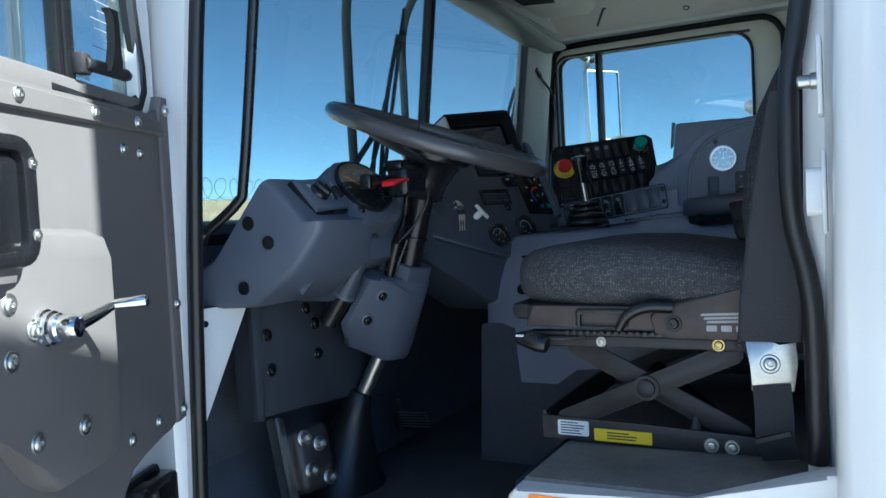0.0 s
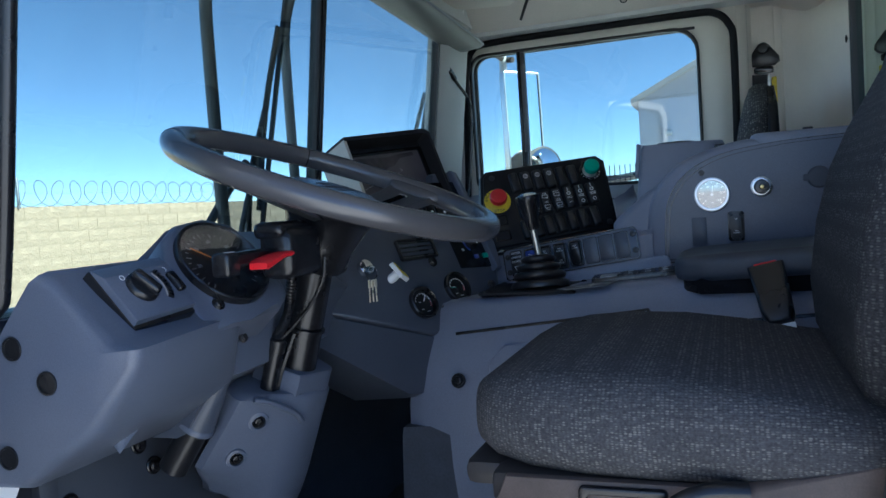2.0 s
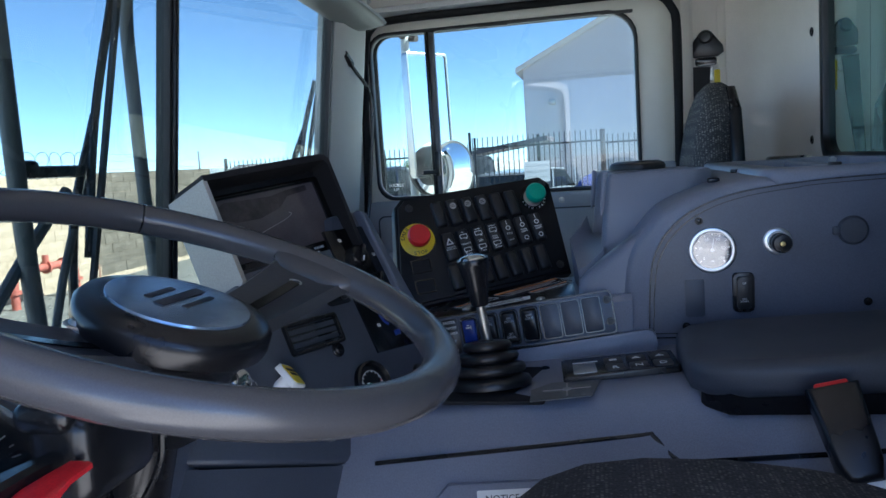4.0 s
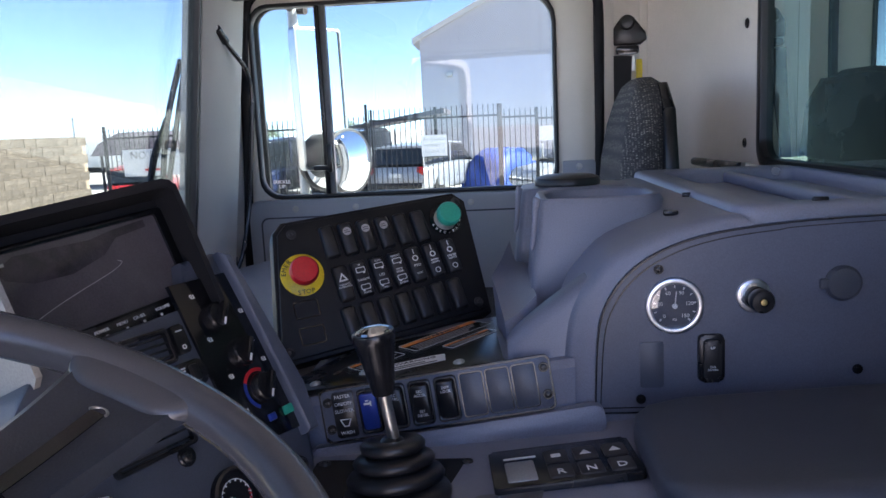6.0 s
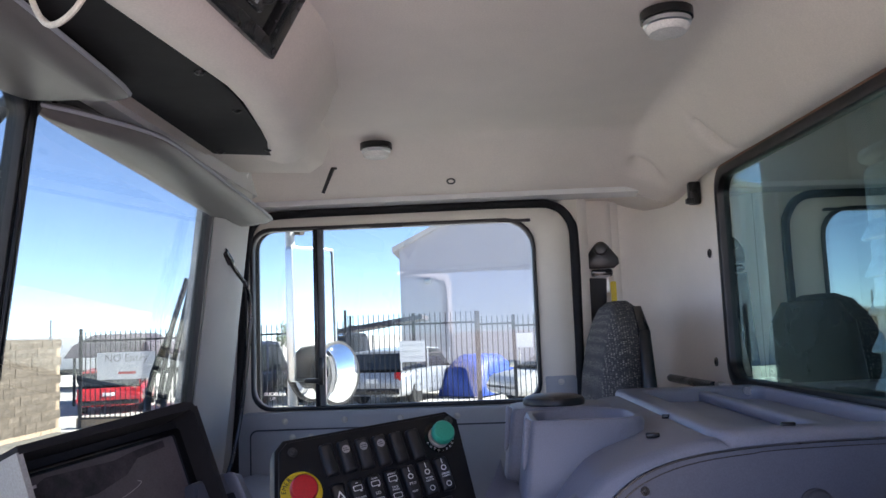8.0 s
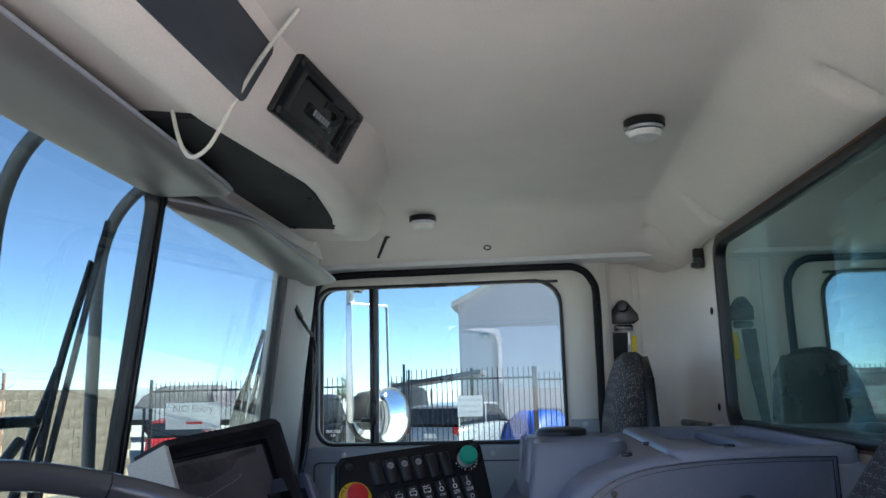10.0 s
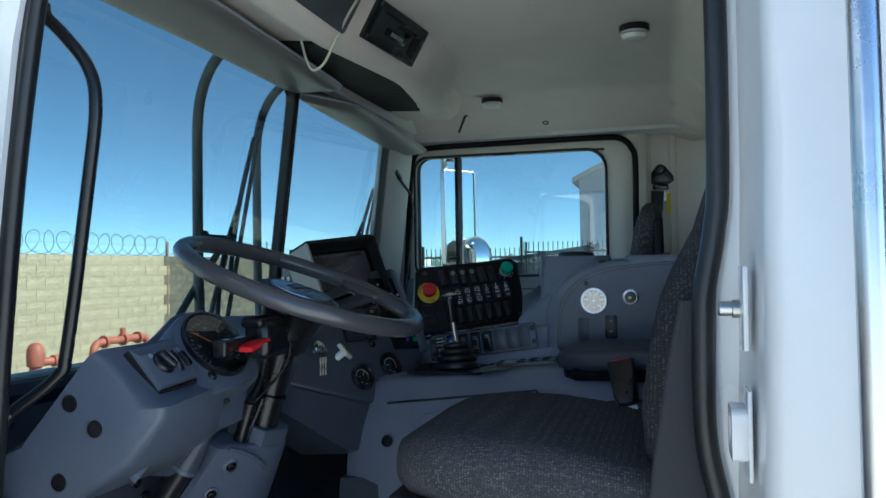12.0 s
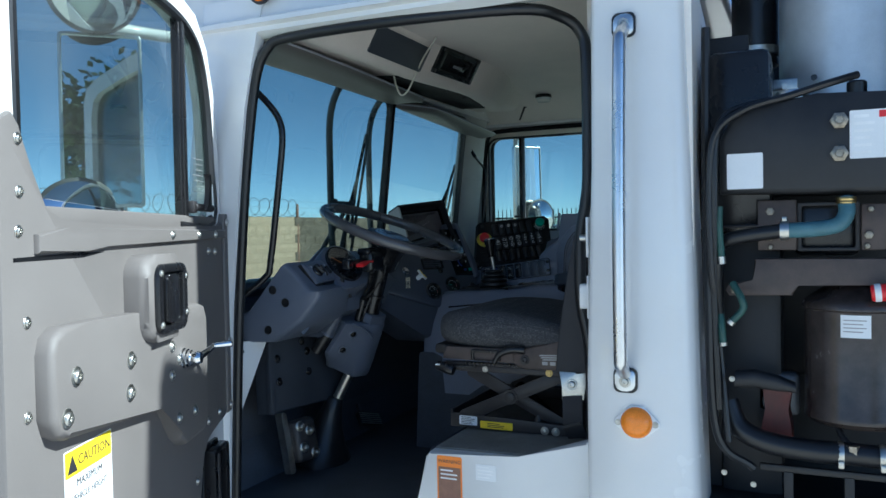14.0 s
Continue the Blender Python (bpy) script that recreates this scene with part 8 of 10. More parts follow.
# white cable hanging from the console
bm = B()
tube(bm, [(-0.784, 1.818, 2.334), (-0.765, 1.808, 2.280), (-0.745, 1.803, 2.253), (-0.715, 1.793, 2.262), (-0.690, 1.788, 2.298), (-0.655, 1.768, 2.339), (-0.615, 1.731, 2.365), (-0.555, 1.705, 2.418)], 0.0032, 8, 8)
cb_ = solo("loose_cable", bm, CABLE, "cream cable hanging in a loop from the overhead console", "cable")
bm = B()
lathe(bm, [(0.014, 0), (0.012, 0.003), (0.006, 0.003)], frame_at((-0.784, 1.812, 2.336), (0, 0, -1)), 14)
part("cable_hole", bm, BROWNST, cb_)
# dome lamps
def dome_lamp(x, y, z):
    l = thing("dome_lamp", (x, y, z), "small round ceiling lamp, switched off, with a clear ribbed lens", "lamp", "ceiling lamps")
    m_ = frame_at((x, y, z), (0, 0, -1))
    bm = B()
    lathe(bm, [(0.040, -0.01), (0.040, 0.004), (0.037, 0.006), (0.031, 0.006), (0.030, 0.004)], m_, 32)
    part("base", bm, BLACK, l, "black base ring")
    bm = B()
    lathe(bm, [(0.0365, 0.005), (0.0360, 0.012), (0.033, 0.014), (0.028, 0.010)], m_, 32)
    part("trim_ring", bm, ALU, l)
    bm = B()
    lathe(bm, [(0.033, 0.008), (0.0325, 0.020), (0.028, 0.025), (0.020, 0.0255), (0.012, 0.027), (0.006, 0.0265), (0, 0.027)], m_, 32)
    part("lens", bm, LENS, l, "clear ribbed plastic lens")


dome_lamp(-0.030, 2.258, 2.411)
dome_lamp(-0.571, 2.978, 2.405)
bm = B()
lathe(bm, [(0.013, -0.002), (0.012, 0.002), (0.008, 0.002), (0.007, -0.006), (0, -0.006)], frame_at((-0.391, 3.108, 2.3385), (0, -0.55, -1)), 16)
solo("ceiling_grommet", bm, BLACK, "dark round hole grommet in the headliner", "grommet")
bm = B()
cyl(bm, (-0.720, 3.05, 2.310), (-0.686, 3.05, 2.392), 0.0045, 0.006, 8)
box(bm, (-0.690, 3.05, 2.380), (0.016, 0.010, 0.02), None, 0.003)
solo("headset_clip", bm, BLACK, "thin black clip on the overhead console", "clip")

# gooseneck lamp on the passenger front pillar
gl = thing("gooseneck_lamp", (-0.99, 3.15, 1.65), "thin black gooseneck map lamp on the front pillar", "lamp")
bm = B()
tube(bm, [(-0.938, 2.968, 2.134), (-0.932, 3.000, 2.112), (-0.924, 3.060, 2.077), (-0.920, 3.080, 2.023), (-0.924, 3.080, 1.954), (-0.933, 3.080, 1.872), (-0.947, 3.080, 1.761), (-0.957, 3.070, 1.693), (-0.968, 3.050, 1.627), (-0.985, 3.035, 1.58)], 0.0056, 8, 6)
part("neck", bm, BLACK, gl)
bm = B()
cyl(bm, (-0.943, 2.932, 2.158), (-0.936, 2.972, 2.131), 0.0105, 0.0095, 14, 0.002)
part("head", bm, BLACK, gl)
bm = B()
cyl(bm, (-0.9435, 2.9335, 2.157), (-0.9440, 2.9295, 2.1595), 0.007, n=12)
part("led", bm, PAPER, gl)
# grab handle on the driver's front pillar
bm = B()
tube(bm, [(-0.832, 1.075, 2.165), (-0.800, 1.085, 2.130), (-0.768, 1.092, 2.085), (-0.757, 1.094, 2.03), (-0.770, 1.094, 1.92), (-0.806, 1.092, 1.68), (-0.822, 1.088, 1.635), (-0.895, 1.070, 1.578)], 0.0095, 10, 6)
gb_ = solo("pillar_grab_bar", bm, BLACK, "black tubular grab bar inside the front pillar", "grab bar")
for p_, d_ in (((-0.838, 1.073, 2.171), (0.65, 0.2, -0.7)), ((-0.899, 1.069, 1.575), (0.78, 0.2, 0.60))):
    bm = B()
    lathe(bm, [(0.018, 0.0), (0.018, 0.004), (0.0125, 0.009), (0.0098, 0.018)], frame_at(p_, d_), 18)
    part("foot", bm, BLACK, gb_)


# ---- things fixed to the outside of the cab ----
gh = thing("outside_grab_rail", (0.217, 0.985, 1.40), "bright steel tubular grab handle on the white pillar", "grab handle")
bm = B()
tube(bm, [(0.216, 0.985, 1.440), (0.216, 0.955, 1.462), (0.216, 0.942, 1.50), (0.216, 0.946, 1.80), (0.217, 0.965, 2.13), (0.217, 0.985, 2.175), (0.217, 1.012, 2.195)], 0.0145, 12, 6)
part("tube", bm, SATIN, gh, "polished steel tube")
for z, y in ((1.425, 0.990), (2.205, 1.018)):
    hm = frame_at((0.2165, y, z), (0, -1, 0.03))
    bm = B()
    prism(bm, rrect(-0.022, -0.025, 0.022, 0.022, [0.012, 0.012, 0.016, 0.016] if z > 2 else [0.016, 0.016, 0.012, 0.012]), -0.004, 0.005, hm, 0.002)
    part("foot", bm, ALU, gh)
    bm = B()
    prism(bm, rrect(-0.026, -0.029, 0.026, 0.026, 0.014), -0.004, 0.001, hm)
    part("gasket", bm, RUBBER, gh)
    bolt("bolt", hm @ V(0, 0.0 if z > 2 else -0.004, 0.005), (0, -1, 0), 0.009, ZINC, gh)
ml = thing("marker_lamp", (0.24, 0.985, 1.32), "round amber marker lamp on a white plastic base", "lamp")
am = frame_at((0.240, 0.990, 1.333), (0, -1, 0))
bm = B()
prism(bm, [(-0.048, 0.004), (-0.030, 0.020), (-0.015, 0.036), (0.015, 0.036), (0.030, 0.020), (0.048, 0.004), (0.048, -0.008), (0.026, -0.026), (0.0, -0.038), (-0.026, -0.026), (-0.048, -0.008)], -0.004, 0.004, am, 0.002)
part("base", bm, PAPER, ml)
bm = B()
lathe(bm, [(0.034, 0.002), (0.034, 0.008), (0.030, 0.017), (0.020, 0.023), (0.008, 0.0255), (0, 0.026)], am, 36)
part("lens", bm, AMBER, ml, "amber plastic lens", 60)
for x in (-0.040, 0.040):
    bolt("screw", am @ V(x, -0.002, 0.004), (0, -1, 0), 0.005, ZINC, ml)
ml2 = thing("roof_marker", (-0.74, 0.98, 2.40), "small amber roof marker lamp over the door", "lamp")
bm = B()
lathe(bm, [(0.035, -0.004), (0.035, 0.006), (0.028, 0.006)], frame_at((-0.735, 0.985, 2.405), (0, -1, 0.1)), 24)
part("base", bm, STEEL, ml2)
bm = B()
lathe(bm, [(0.029, 0.004), (0.027, 0.014), (0.015, 0.020), (0, 0.021)], frame_at((-0.735, 0.985, 2.405), (0, -1, 0.1)), 24)
part("lens", bm, AMBER, ml2, "amber plastic lens", 60)
# latch striker bolts on the rear pillar
st_ = thing("door_striker", (0.115, 1.06, 1.50), "steel pin and white latch block on the door jamb", "striker")
bm = B()
cyl(bm, (0.118, 1.100, 1.735), (0.091, 1.100, 1.735), 0.0085, n=16, bevel=0.002)
cyl(bm, (0.116, 1.100, 1.735), (0.106, 1.100, 1.735), 0.0105, n=16, bevel=0.001)
part("pin", bm, ZINC, st_, "bright steel pin")
bm = B()
box(bm, (0.1175, 1.085, 1.737), (0.006, 0.050, 0.094), None, 0.002)
part("pin_plate", bm, WHITE, st_, "white painted plate")
bm = B()
box(bm, (0.1190, 1.080, 1.598), (0.005, 0.050, 0.100), None, 0.002)
part("latch_plate", bm, WHITE, st_, "white painted plate")
bm = B()
ring(bm, rrect(1.055, 1.570, 1.110, 1.628, 0.008), rrect(1.066, 1.582, 1.099, 1.616, 0.005), 0.100, 0.118, Matrix(((0, 0, 1, 0), (1, 0, 0, 0), (0, 1, 0, 0), (0, 0, 0, 1))), 0.003)
part("latch_block", bm, WHITE, st_, "white plastic latch block")
bm = B()
box(bm, (0.110, 1.082, 1.603), (0.012, 0.036, 0.022), None, 0.003)
part("latch_core", bm, BRASS, st_, "brass coloured latch core")
# stickers on the riser and pillar
rm = frame_at((-0.236, 1.0445, 1.135), (0, -1, 0))
bm = B()
prism(bm, rrect(-0.034, -0.066, 0.034, 0.058, 0.004), 0, 0.0008, rm)
os_ = solo("warning_sticker", bm, ORANGE, "orange and brown warning sticker on the riser", "sticker")
bm = B()
prism(bm, rrect(-0.030, -0.062, 0.030, 0.030, 0.002), 0.0008, 0.0014, rm)
part("brown_field", bm, BROWNST, os_)
writing("sticker_text", "WARNING", at_plane(rm, 0, 0.044, 0.0014), 0.013, BROWNST, os_)
bars("sticker_print", at_plane(rm, 0, 0.012, 0.0014), 0.056, 0.03, 3, PALEINK, os_)
rm2 = frame_at((-0.145, 1.0445, 1.160), (0, -1, 0))
bm = B()
prism(bm, rrect(-0.020, -0.018, 0.034, 0.022, 0.002), 0, 0.0005, rm2)
gs = solo("rating_sticker", bm, PAPER, "pale printed rating sticker on the riser", "sticker")
bars("sticker_print", at_plane(rm2, 0.007, 0.003, 0.0006), 0.05, 0.034, 4, PALEINK, gs)
rm3 = frame_at((-0.925, 0.9935, 2.045), (0, -1, 0))
bm = B()
for k in range(8):
    prism(bm, rrect(-0.018 + 0.0046 * k, -0.05, -0.0155 + 0.0046 * k, -0.05 + 0.03 + 0.012 * (k % 3), 0.0004, 1), 0, 0.0005, rm3)
prism(bm, rrect(-0.006, 0.008, 0.010, 0.030, 0.004, 2), 0, 0.0005, rm3)
solo("code_sticker", bm, INK, "small dark printed code on the front pillar", "sticker")

# bars and wipers in front of the windscreen
for y, dx in ((1.915, 0.0), (2.349, -0.072)):
    bm = B()
    tube(bm, [(-1.115 + dx, y, 1.45), (-1.128 + dx, y, 1.75), (-1.130 + dx, y, 2.05), (-1.128 + dx, y, 2.18), (-1.115 + dx, y, 2.255), (-1.088 + dx, y, 2.315), (-1.045 + dx, y, 2.362), (-0.99 + dx, y, 2.40)], 0.0138, 12, 6)
    solo("front_bar", bm, BARGREY, "dark bent tube in front of the windscreen", "bar", "bars before the windscreen")


def wiper(foot, top, link):
    """A parked wiper: a blade in its holder, an arm behind it and the pivot link."""
    foot, top = V(*foot), V(*top)
    w = thing("wiper", foot, "black parked windscreen wiper", "wiper", "windscreen wipers")
    d = (top - foot)
    side = V(0, 1, 0) - d.normalized() * d.normalized().y
    bm = B()
    strip(bm, [foot, foot + d * 0.5, top], 0.010, 0.008, (1, 0, 0.12))
    part("blade", bm, RUBBER, w)
    bm = B()
    strip(bm, [foot + d * 0.12 + V(-0.012, 0, 0), foot + d * 0.5 + V(-0.02, 0, 0) - side * 0.006, foot + d * 0.86 + V(-0.012, 0, 0)], 0.016, 0.006, (1, 0, 0.12))
    part("holder", bm, BLACK, w, "black bowed blade holder")
    bm = B()
    tube(bm, [foot + V(-0.03, -0.02, -0.16), foot + d * 0.2 + V(-0.035, -0.015, 0), foot + d * 0.52 + V(-0.022, -0.004, 0)], 0.008, 8, 4)
    part("arm", bm, BLACK, w)
    if link:
        bm = B()
        box(bm, (foot.x - 0.02, (link[0] + link[1]) / 2, link[2]), (0.022, link[1] - link[0], 0.020), None, 0.006)
        box(bm, (foot.x - 0.02, link[0] + 0.02, link[2] + 0.006), (0.026, 0.03, 0.026), None, 0.008)
        part("link", bm, BLACK, w)


wiper((-1.118, 2.035, 1.66), (-1.085, 2.178, 2.255), (1.93, 2.075, 1.876))
wiper((-1.045, 2.80, 1.76), (-1.022, 2.972, 2.148), None)
bm = B()
tube(bm, [(-1.14, 2.035, 1.845), (-1.14, 1.90, 1.728), (-1.135, 1.77, 1.60), (-1.12, 1.70, 1.50)], 0.0095, 8, 3)
solo("bar_brace", bm, BARGREY, "dark diagonal brace of the front tube", "brace", "braces of the front tubes")
bm = B()
tube(bm, [(-1.15, 2.10, 1.86), (-1.14, 2.0, 1.70), (-1.12, 1.90, 1.50)], 0.007, 8, 3)
solo("bar_brace", bm, BARGREY, "thin dark diagonal brace of the front tube", "brace", "braces of the front tubes")

# front of the truck's body behind the cab; its unseen upper wall blocks the sun
bm = B()
box(bm, (1.36, 2.12, 2.15), (0.12, 2.40, 3.0), None, 0.02)
box(bm, (0.80, 2.10, 0.85), (1.10, 1.10, 0.35), None, 0.02)
box(bm, (0.70, 3.10, 1.70), (0.40, 0.54, 1.60), None, 0.03)
structure("wall_body", bm, ENGINE, "dark steelwork of the truck body behind the cab", "wall")
# seen only in mirrors; width and height chosen for its shadow on the door
bm = B()
box(bm, (3.6, 2.02, 2.38), (2.6, 2.64, 3.10), None, 0.05)
structure("wall_hopper", bm, WHITE, "white painted side of the refuse body", "wall")
lv = thing("intake_louvre", (0.50, 2.53, 1.1), "white louvred intake box with a black top band behind the cab", "louvre")
bm = B()
box(bm, (0.510, 2.530, 1.645), (0.150, 0.240, 1.19), None, 0.02, 3)
part("box", bm, WHITE, lv)
for k in range(15):
    bm = B()
    box(bm, (0, 0, 0), (0.010, 0.200, 0.044), pose(0.428, 2.530, 1.10 + 0.072 * k, 0, 28, 0), 0.003)
    part("slat", bm, WHITE, lv)
bm = B()
box(bm, (0.510, 2.530, 2.258), (0.158, 0.250, 0.034), None, 0.015, 3)
part("top_band", bm, RUBBER, lv, "black rubber band")
bm = B()
ring(bm, rrect(-0.115, -0.065, 0.115, 0.065, 0.03), rrect(-0.105, -0.055, 0.105, 0.055, 0.025), 2.27, 2.42, Matrix.Translation((0.510, 2.530, 0)) @ Matrix.Rotation(radians(90), 4, "Z"))
part("neck", bm, ENGINE, lv, "dark neck")
sm_ = frame_at((0.405, 2.31, 2.21), (-1, 0, 0))
bm = B()
prism(bm, [(-0.158, -0.072), (0.19, -0.072), (0.19, 0.060), (0.150, 0.090), (-0.05, 0.082), (-0.158, 0.074)], -0.004, 0.004, sm_, 0.002)
br_ = solo("slotted_bracket", bm, WHITE, "white sheet bracket with dark slots behind the cab", "bracket")
for x, z, w in ((0.02, 0.035, 0.05), (0.055, -0.012, 0.05)):
    bm = B()
    prism(bm, rrect(x - w / 2, z - 0.004, x + w / 2, z + 0.004, 0.0038), 0.004, 0.0048, sm_)
    part("slot", bm, BLACKGLOSS, br_, "dark slot")

# ---- engine bay behind the cab ----
tank = thing("coolant_tank", (0.62, 1.2, 1.82), "black coolant surge tank with bright nuts and stickers", "tank")
EM = frame_at((0.0, 1.120, 0.0), (0, -1, 0))
bm = B()
prism(bm, [(0.404, 1.828), (1.02, 1.818), (1.02, 2.020), (0.60, 2.035), (0.47, 2.020), (0.425, 1.990), (0.405, 1.950)], -0.20, 0.0, EM, 0.012)
part("body", bm, ENGINE, tank, "", 50)
bm = B()
lathe(bm, [(0.030, 0), (0.030, 0.012), (0.036, 0.014), (0.036, 0.024), (0.033, 0.028), (0, 0.029)], Matrix.Translation((0.555, 1.20, 2.028)), 24)
part("filler_cap", bm, ALU, tank, "bright metal filler cap")
bm = B()
cyl(bm, (0.68, 1.19, 2.02), (0.68, 1.19, 2.065), 0.020, n=16, bevel=0.004)
part("black_cap", bm, BLACK, tank)
for z in (1.974, 1.905):
    bm = B()
    lathe(bm, [(0.0180, 0), (0.0180, 0.010), (0.015, 0.012), (0.009, 0.012), (0.009, 0.016), (0.008, 0.017), (0, 0.017)], frame_at((0.6425, 1.120, z), (0, -1, 0)), 6)
    part("nut", bm, PLATED, tank, "large plated nut")
bm = B()
prism(bm, rrect(0.420, 1.838, 0.494, 1.916, 0.003), 0, 0.001, EM)
part("blank_label", bm, PAPER, tank, "plain white sticker")
bm = B()
prism(bm, rrect(0.662, 1.893, 0.80, 1.993, 0.003), 0, 0.001, EM)
l2 = part("level_label", bm, PAPER, tank, "white printed level sticker")
bars("level_print", at_plane(EM, 0.690, 1.943, 0.001), 0.05, 0.09, 6, PALEINK, l2, 0.8)
bm = B()
prism(bm, rrect(0.716, 1.976, 0.797, 1.990, 0.001), 0.001, 0.0016, EM)
part("red_band", bm, RED, l2)

air = thing("air_intake", (0.70, 1.60, 2.0), "vertical bright aluminium air intake canister", "canister")
bm = B()
cyl(bm, (0.685, 1.52, 1.98), (0.685, 1.52, 2.75), 0.165, 0.165, 44, 0.01)
part("canister", bm, CANALU, air, "brushed aluminium skin")
bm = B()
cyl(bm, (0.46, 1.58, 2.18), (0.46, 1.58, 2.40), 0.060, 0.060, 24, 0.01)
part("elbow", bm, BLACK, air)
bm = B()
lathe(bm, [(0.066, 0), (0.066, 0.02), (0.061, 0.022), (0.061, -0.002)], Matrix.Translation((0.46, 1.58, 2.215)), 24)
part("clamp", bm, ZINC, air)
bm = B()
box(bm, (0.535, 1.40, 2.095), (0.06, 0.02, 0.045), None, 0.004)
cyl(bm, (0.40, 1.40, 2.085), (0.53, 1.39, 2.095), 0.005, n=8)
cyl(bm, (0.535, 1.389, 2.098), (0.535, 1.386, 2.098), 0.007, n=10)
part("strap", bm, ZINC, air)
bm = B()
cyl(bm, (0.60, 1.365, 2.11), (0.60, 1.36, 2.11), 0.007, n=12)
part("hole_plug", bm, BLACK, air)

rad = thing("radiator_shroud", (0.6, 1.9, 1.1), "black radiator shroud and frame behind the cab", "shroud")
bm = B()
box(bm, (0.72, 1.75, 1.75), (0.80, 0.60, 0.75), None, 0.02)
part("shroud", bm, ENGINE, rad)
bm = B()
box(bm, (0.44, 1.34, 1.95), (0.14, 0.30, 0.42), None, 0.02)
part("duct", bm, BLACK, rad)
bm = B()
box(bm, (0.39, 1.52, 1.30), (0.26, 0.5, 0.9), None, 0.01)
part("bulkhead", bm, ENGINE, rad)
bm = B()
box(bm, (0.95, 1.62, 1.10), (0.95, 0.30, 1.10), None, 0.03)
part("engine_block", bm, ENGINE, rad)
bm = B()
box(bm, (0.46, 1.30, 1.33), (0.14, 0.10, 0.95), None, 0.02)
part("post", bm, ENGINE, rad)
bm = B()
box(bm, (0.520, 1.180, 1.757), (0.080, 0.020, 0.112), None, 0.004)
part("mount_plate", bm, BROWNSTEEL, rad, "brown steel mounting plate")
bm = B()
box(bm, (0.730, 1.180, 1.750), (0.088, 0.020, 0.100), None, 0.004)
part("mount_plate", bm, BROWNSTEEL, rad, "brown steel mounting plate")
bm = B()
ring(bm, rrect(0.560, 1.698, 0.686, 1.806, 0.006), rrect(0.570, 1.706, 0.676, 1.798, 0.005), -0.02, 0.0, frame_at((0, 1.185, 0), (0, -1, 0)), 0.002)
part("pump_frame", bm, STEEL, rad, "dark frame between the plates")
bm = B()
box(bm, (0.62, 1.24, 1.748), (0.13, 0.07, 0.12), None, 0.015)
part("pump_body", bm, BLACK, rad)
for x, z, r in ((0.506, 1.788, 0.0095), (0.505, 1.730, 0.0085), (0.507, 1.708, 0.0055), (0.704, 1.788, 0.007), (0.700, 1.733, 0.0095), (0.697, 1.709, 0.0065)):
    bm = B()
    lathe(bm, [(r, 0), (r, 0.006), (r * 0.8, 0.0075), (r * 0.5, 0.0075), (r * 0.45, 0.011), (0, 0.0115)], frame_at((x, 1.170, z), (0, -1, 0)), 6)
    part("bolt", bm, PLATED, rad, "dull plated bolt")
bm = B()
cyl(bm, (0.40, 1.185, 1.755), (0.485, 1.18, 1.757), 0.004, n=8)
part("stay_rod", bm, STEEL, rad)
bm = B()
prism(bm, [(0.474, 1.683), (1.00, 1.684), (1.00, 1.628), (0.560, 1.628), (0.550, 1.602), (0.420, 1.600), (0.412, 1.612), (0.418, 1.626), (0.474, 1.632)], -0.03, 0.0, frame_at((0, 1.150, 0), (0, -1, 0)), 0.004)
cbk = part("cross_bracket", bm, BROWNSTEEL, rad, "brown steel cross bracket")
bm = B()
lathe(bm, [(0.0085, 0), (0.0085, 0.005), (0.006, 0.007), (0, 0.0075)], frame_at((0.431, 1.150, 1.613), (0, -1, 0)), 6)
part("bolt", bm, PLATED, cbk)
bm = B()
box(bm, (0.405, 1.365, 2.00), (0.10, 0.012, 0.46), None, 0.004)
part("side_plate", bm, ENGINE, rad, "dark sheet plate beside the canister")
bm = B()
box(bm, (0.60, 1.30, 1.11), (0.50, 0.40, 0.03), None, 0.006)
box(bm, (0.66, 1.16, 1.215), (0.36, 0.012, 0.016), None, 0.004)
part("frame_rail", bm, ENGINE, rad)
bm = B()
box(bm, (0.66, 1.16, 1.15), (0.02, 0.016, 0.12), None, 0.003)
part("frame_post", bm, ENGINE, rad)
bm = B()
box(bm, (0.54, 1.16, 1.15), (0.02, 0.016, 0.12), None, 0.003)
part("frame_post", bm, ENGINE, rad)

filt = thing("fuel_filter", (0.685, 1.235, 1.31), "large dark spin-on filter canister with a white sticker", "filter")
bm = B()
fx = Matrix.Translation((0.682, 1.235, 0))
lathe(bm, [(0.0, 1.632), (0.040, 1.632), (0.052, 1.628), (0.098, 1.596), (0.108, 1.588), (0.1125, 1.580), (0.1125, 1.572), (0.108, 1.568), (0.108, 1.345), (0.110, 1.340), (0.110, 1.330), (0.098, 1.318), (0.05, 1.314), (0, 1.314)], fx, 48)
part("canister", bm, CANDARK, filt, "dark brown metal canister", 40)
bm = B()
cyl(bm, (0.660, 1.215, 1.630), (0.660, 1.215, 1.648), 0.014, n=6)
part("top_nut", bm, STEEL, filt)
bm = B()
pts_ = [(0.682 + 0.1092 * math.sin(a), 1.235 - 0.1092 * math.cos(a)) for a in [-0.36 + 0.53 * k / 6 for k in range(7)]]
loft(bm, [[V(x, y, z) for x, y in pts_] for z in (1.516, 1.564)], closed=False)
wl2 = part("white_label", bm, PAPER, filt, "white printed sticker")
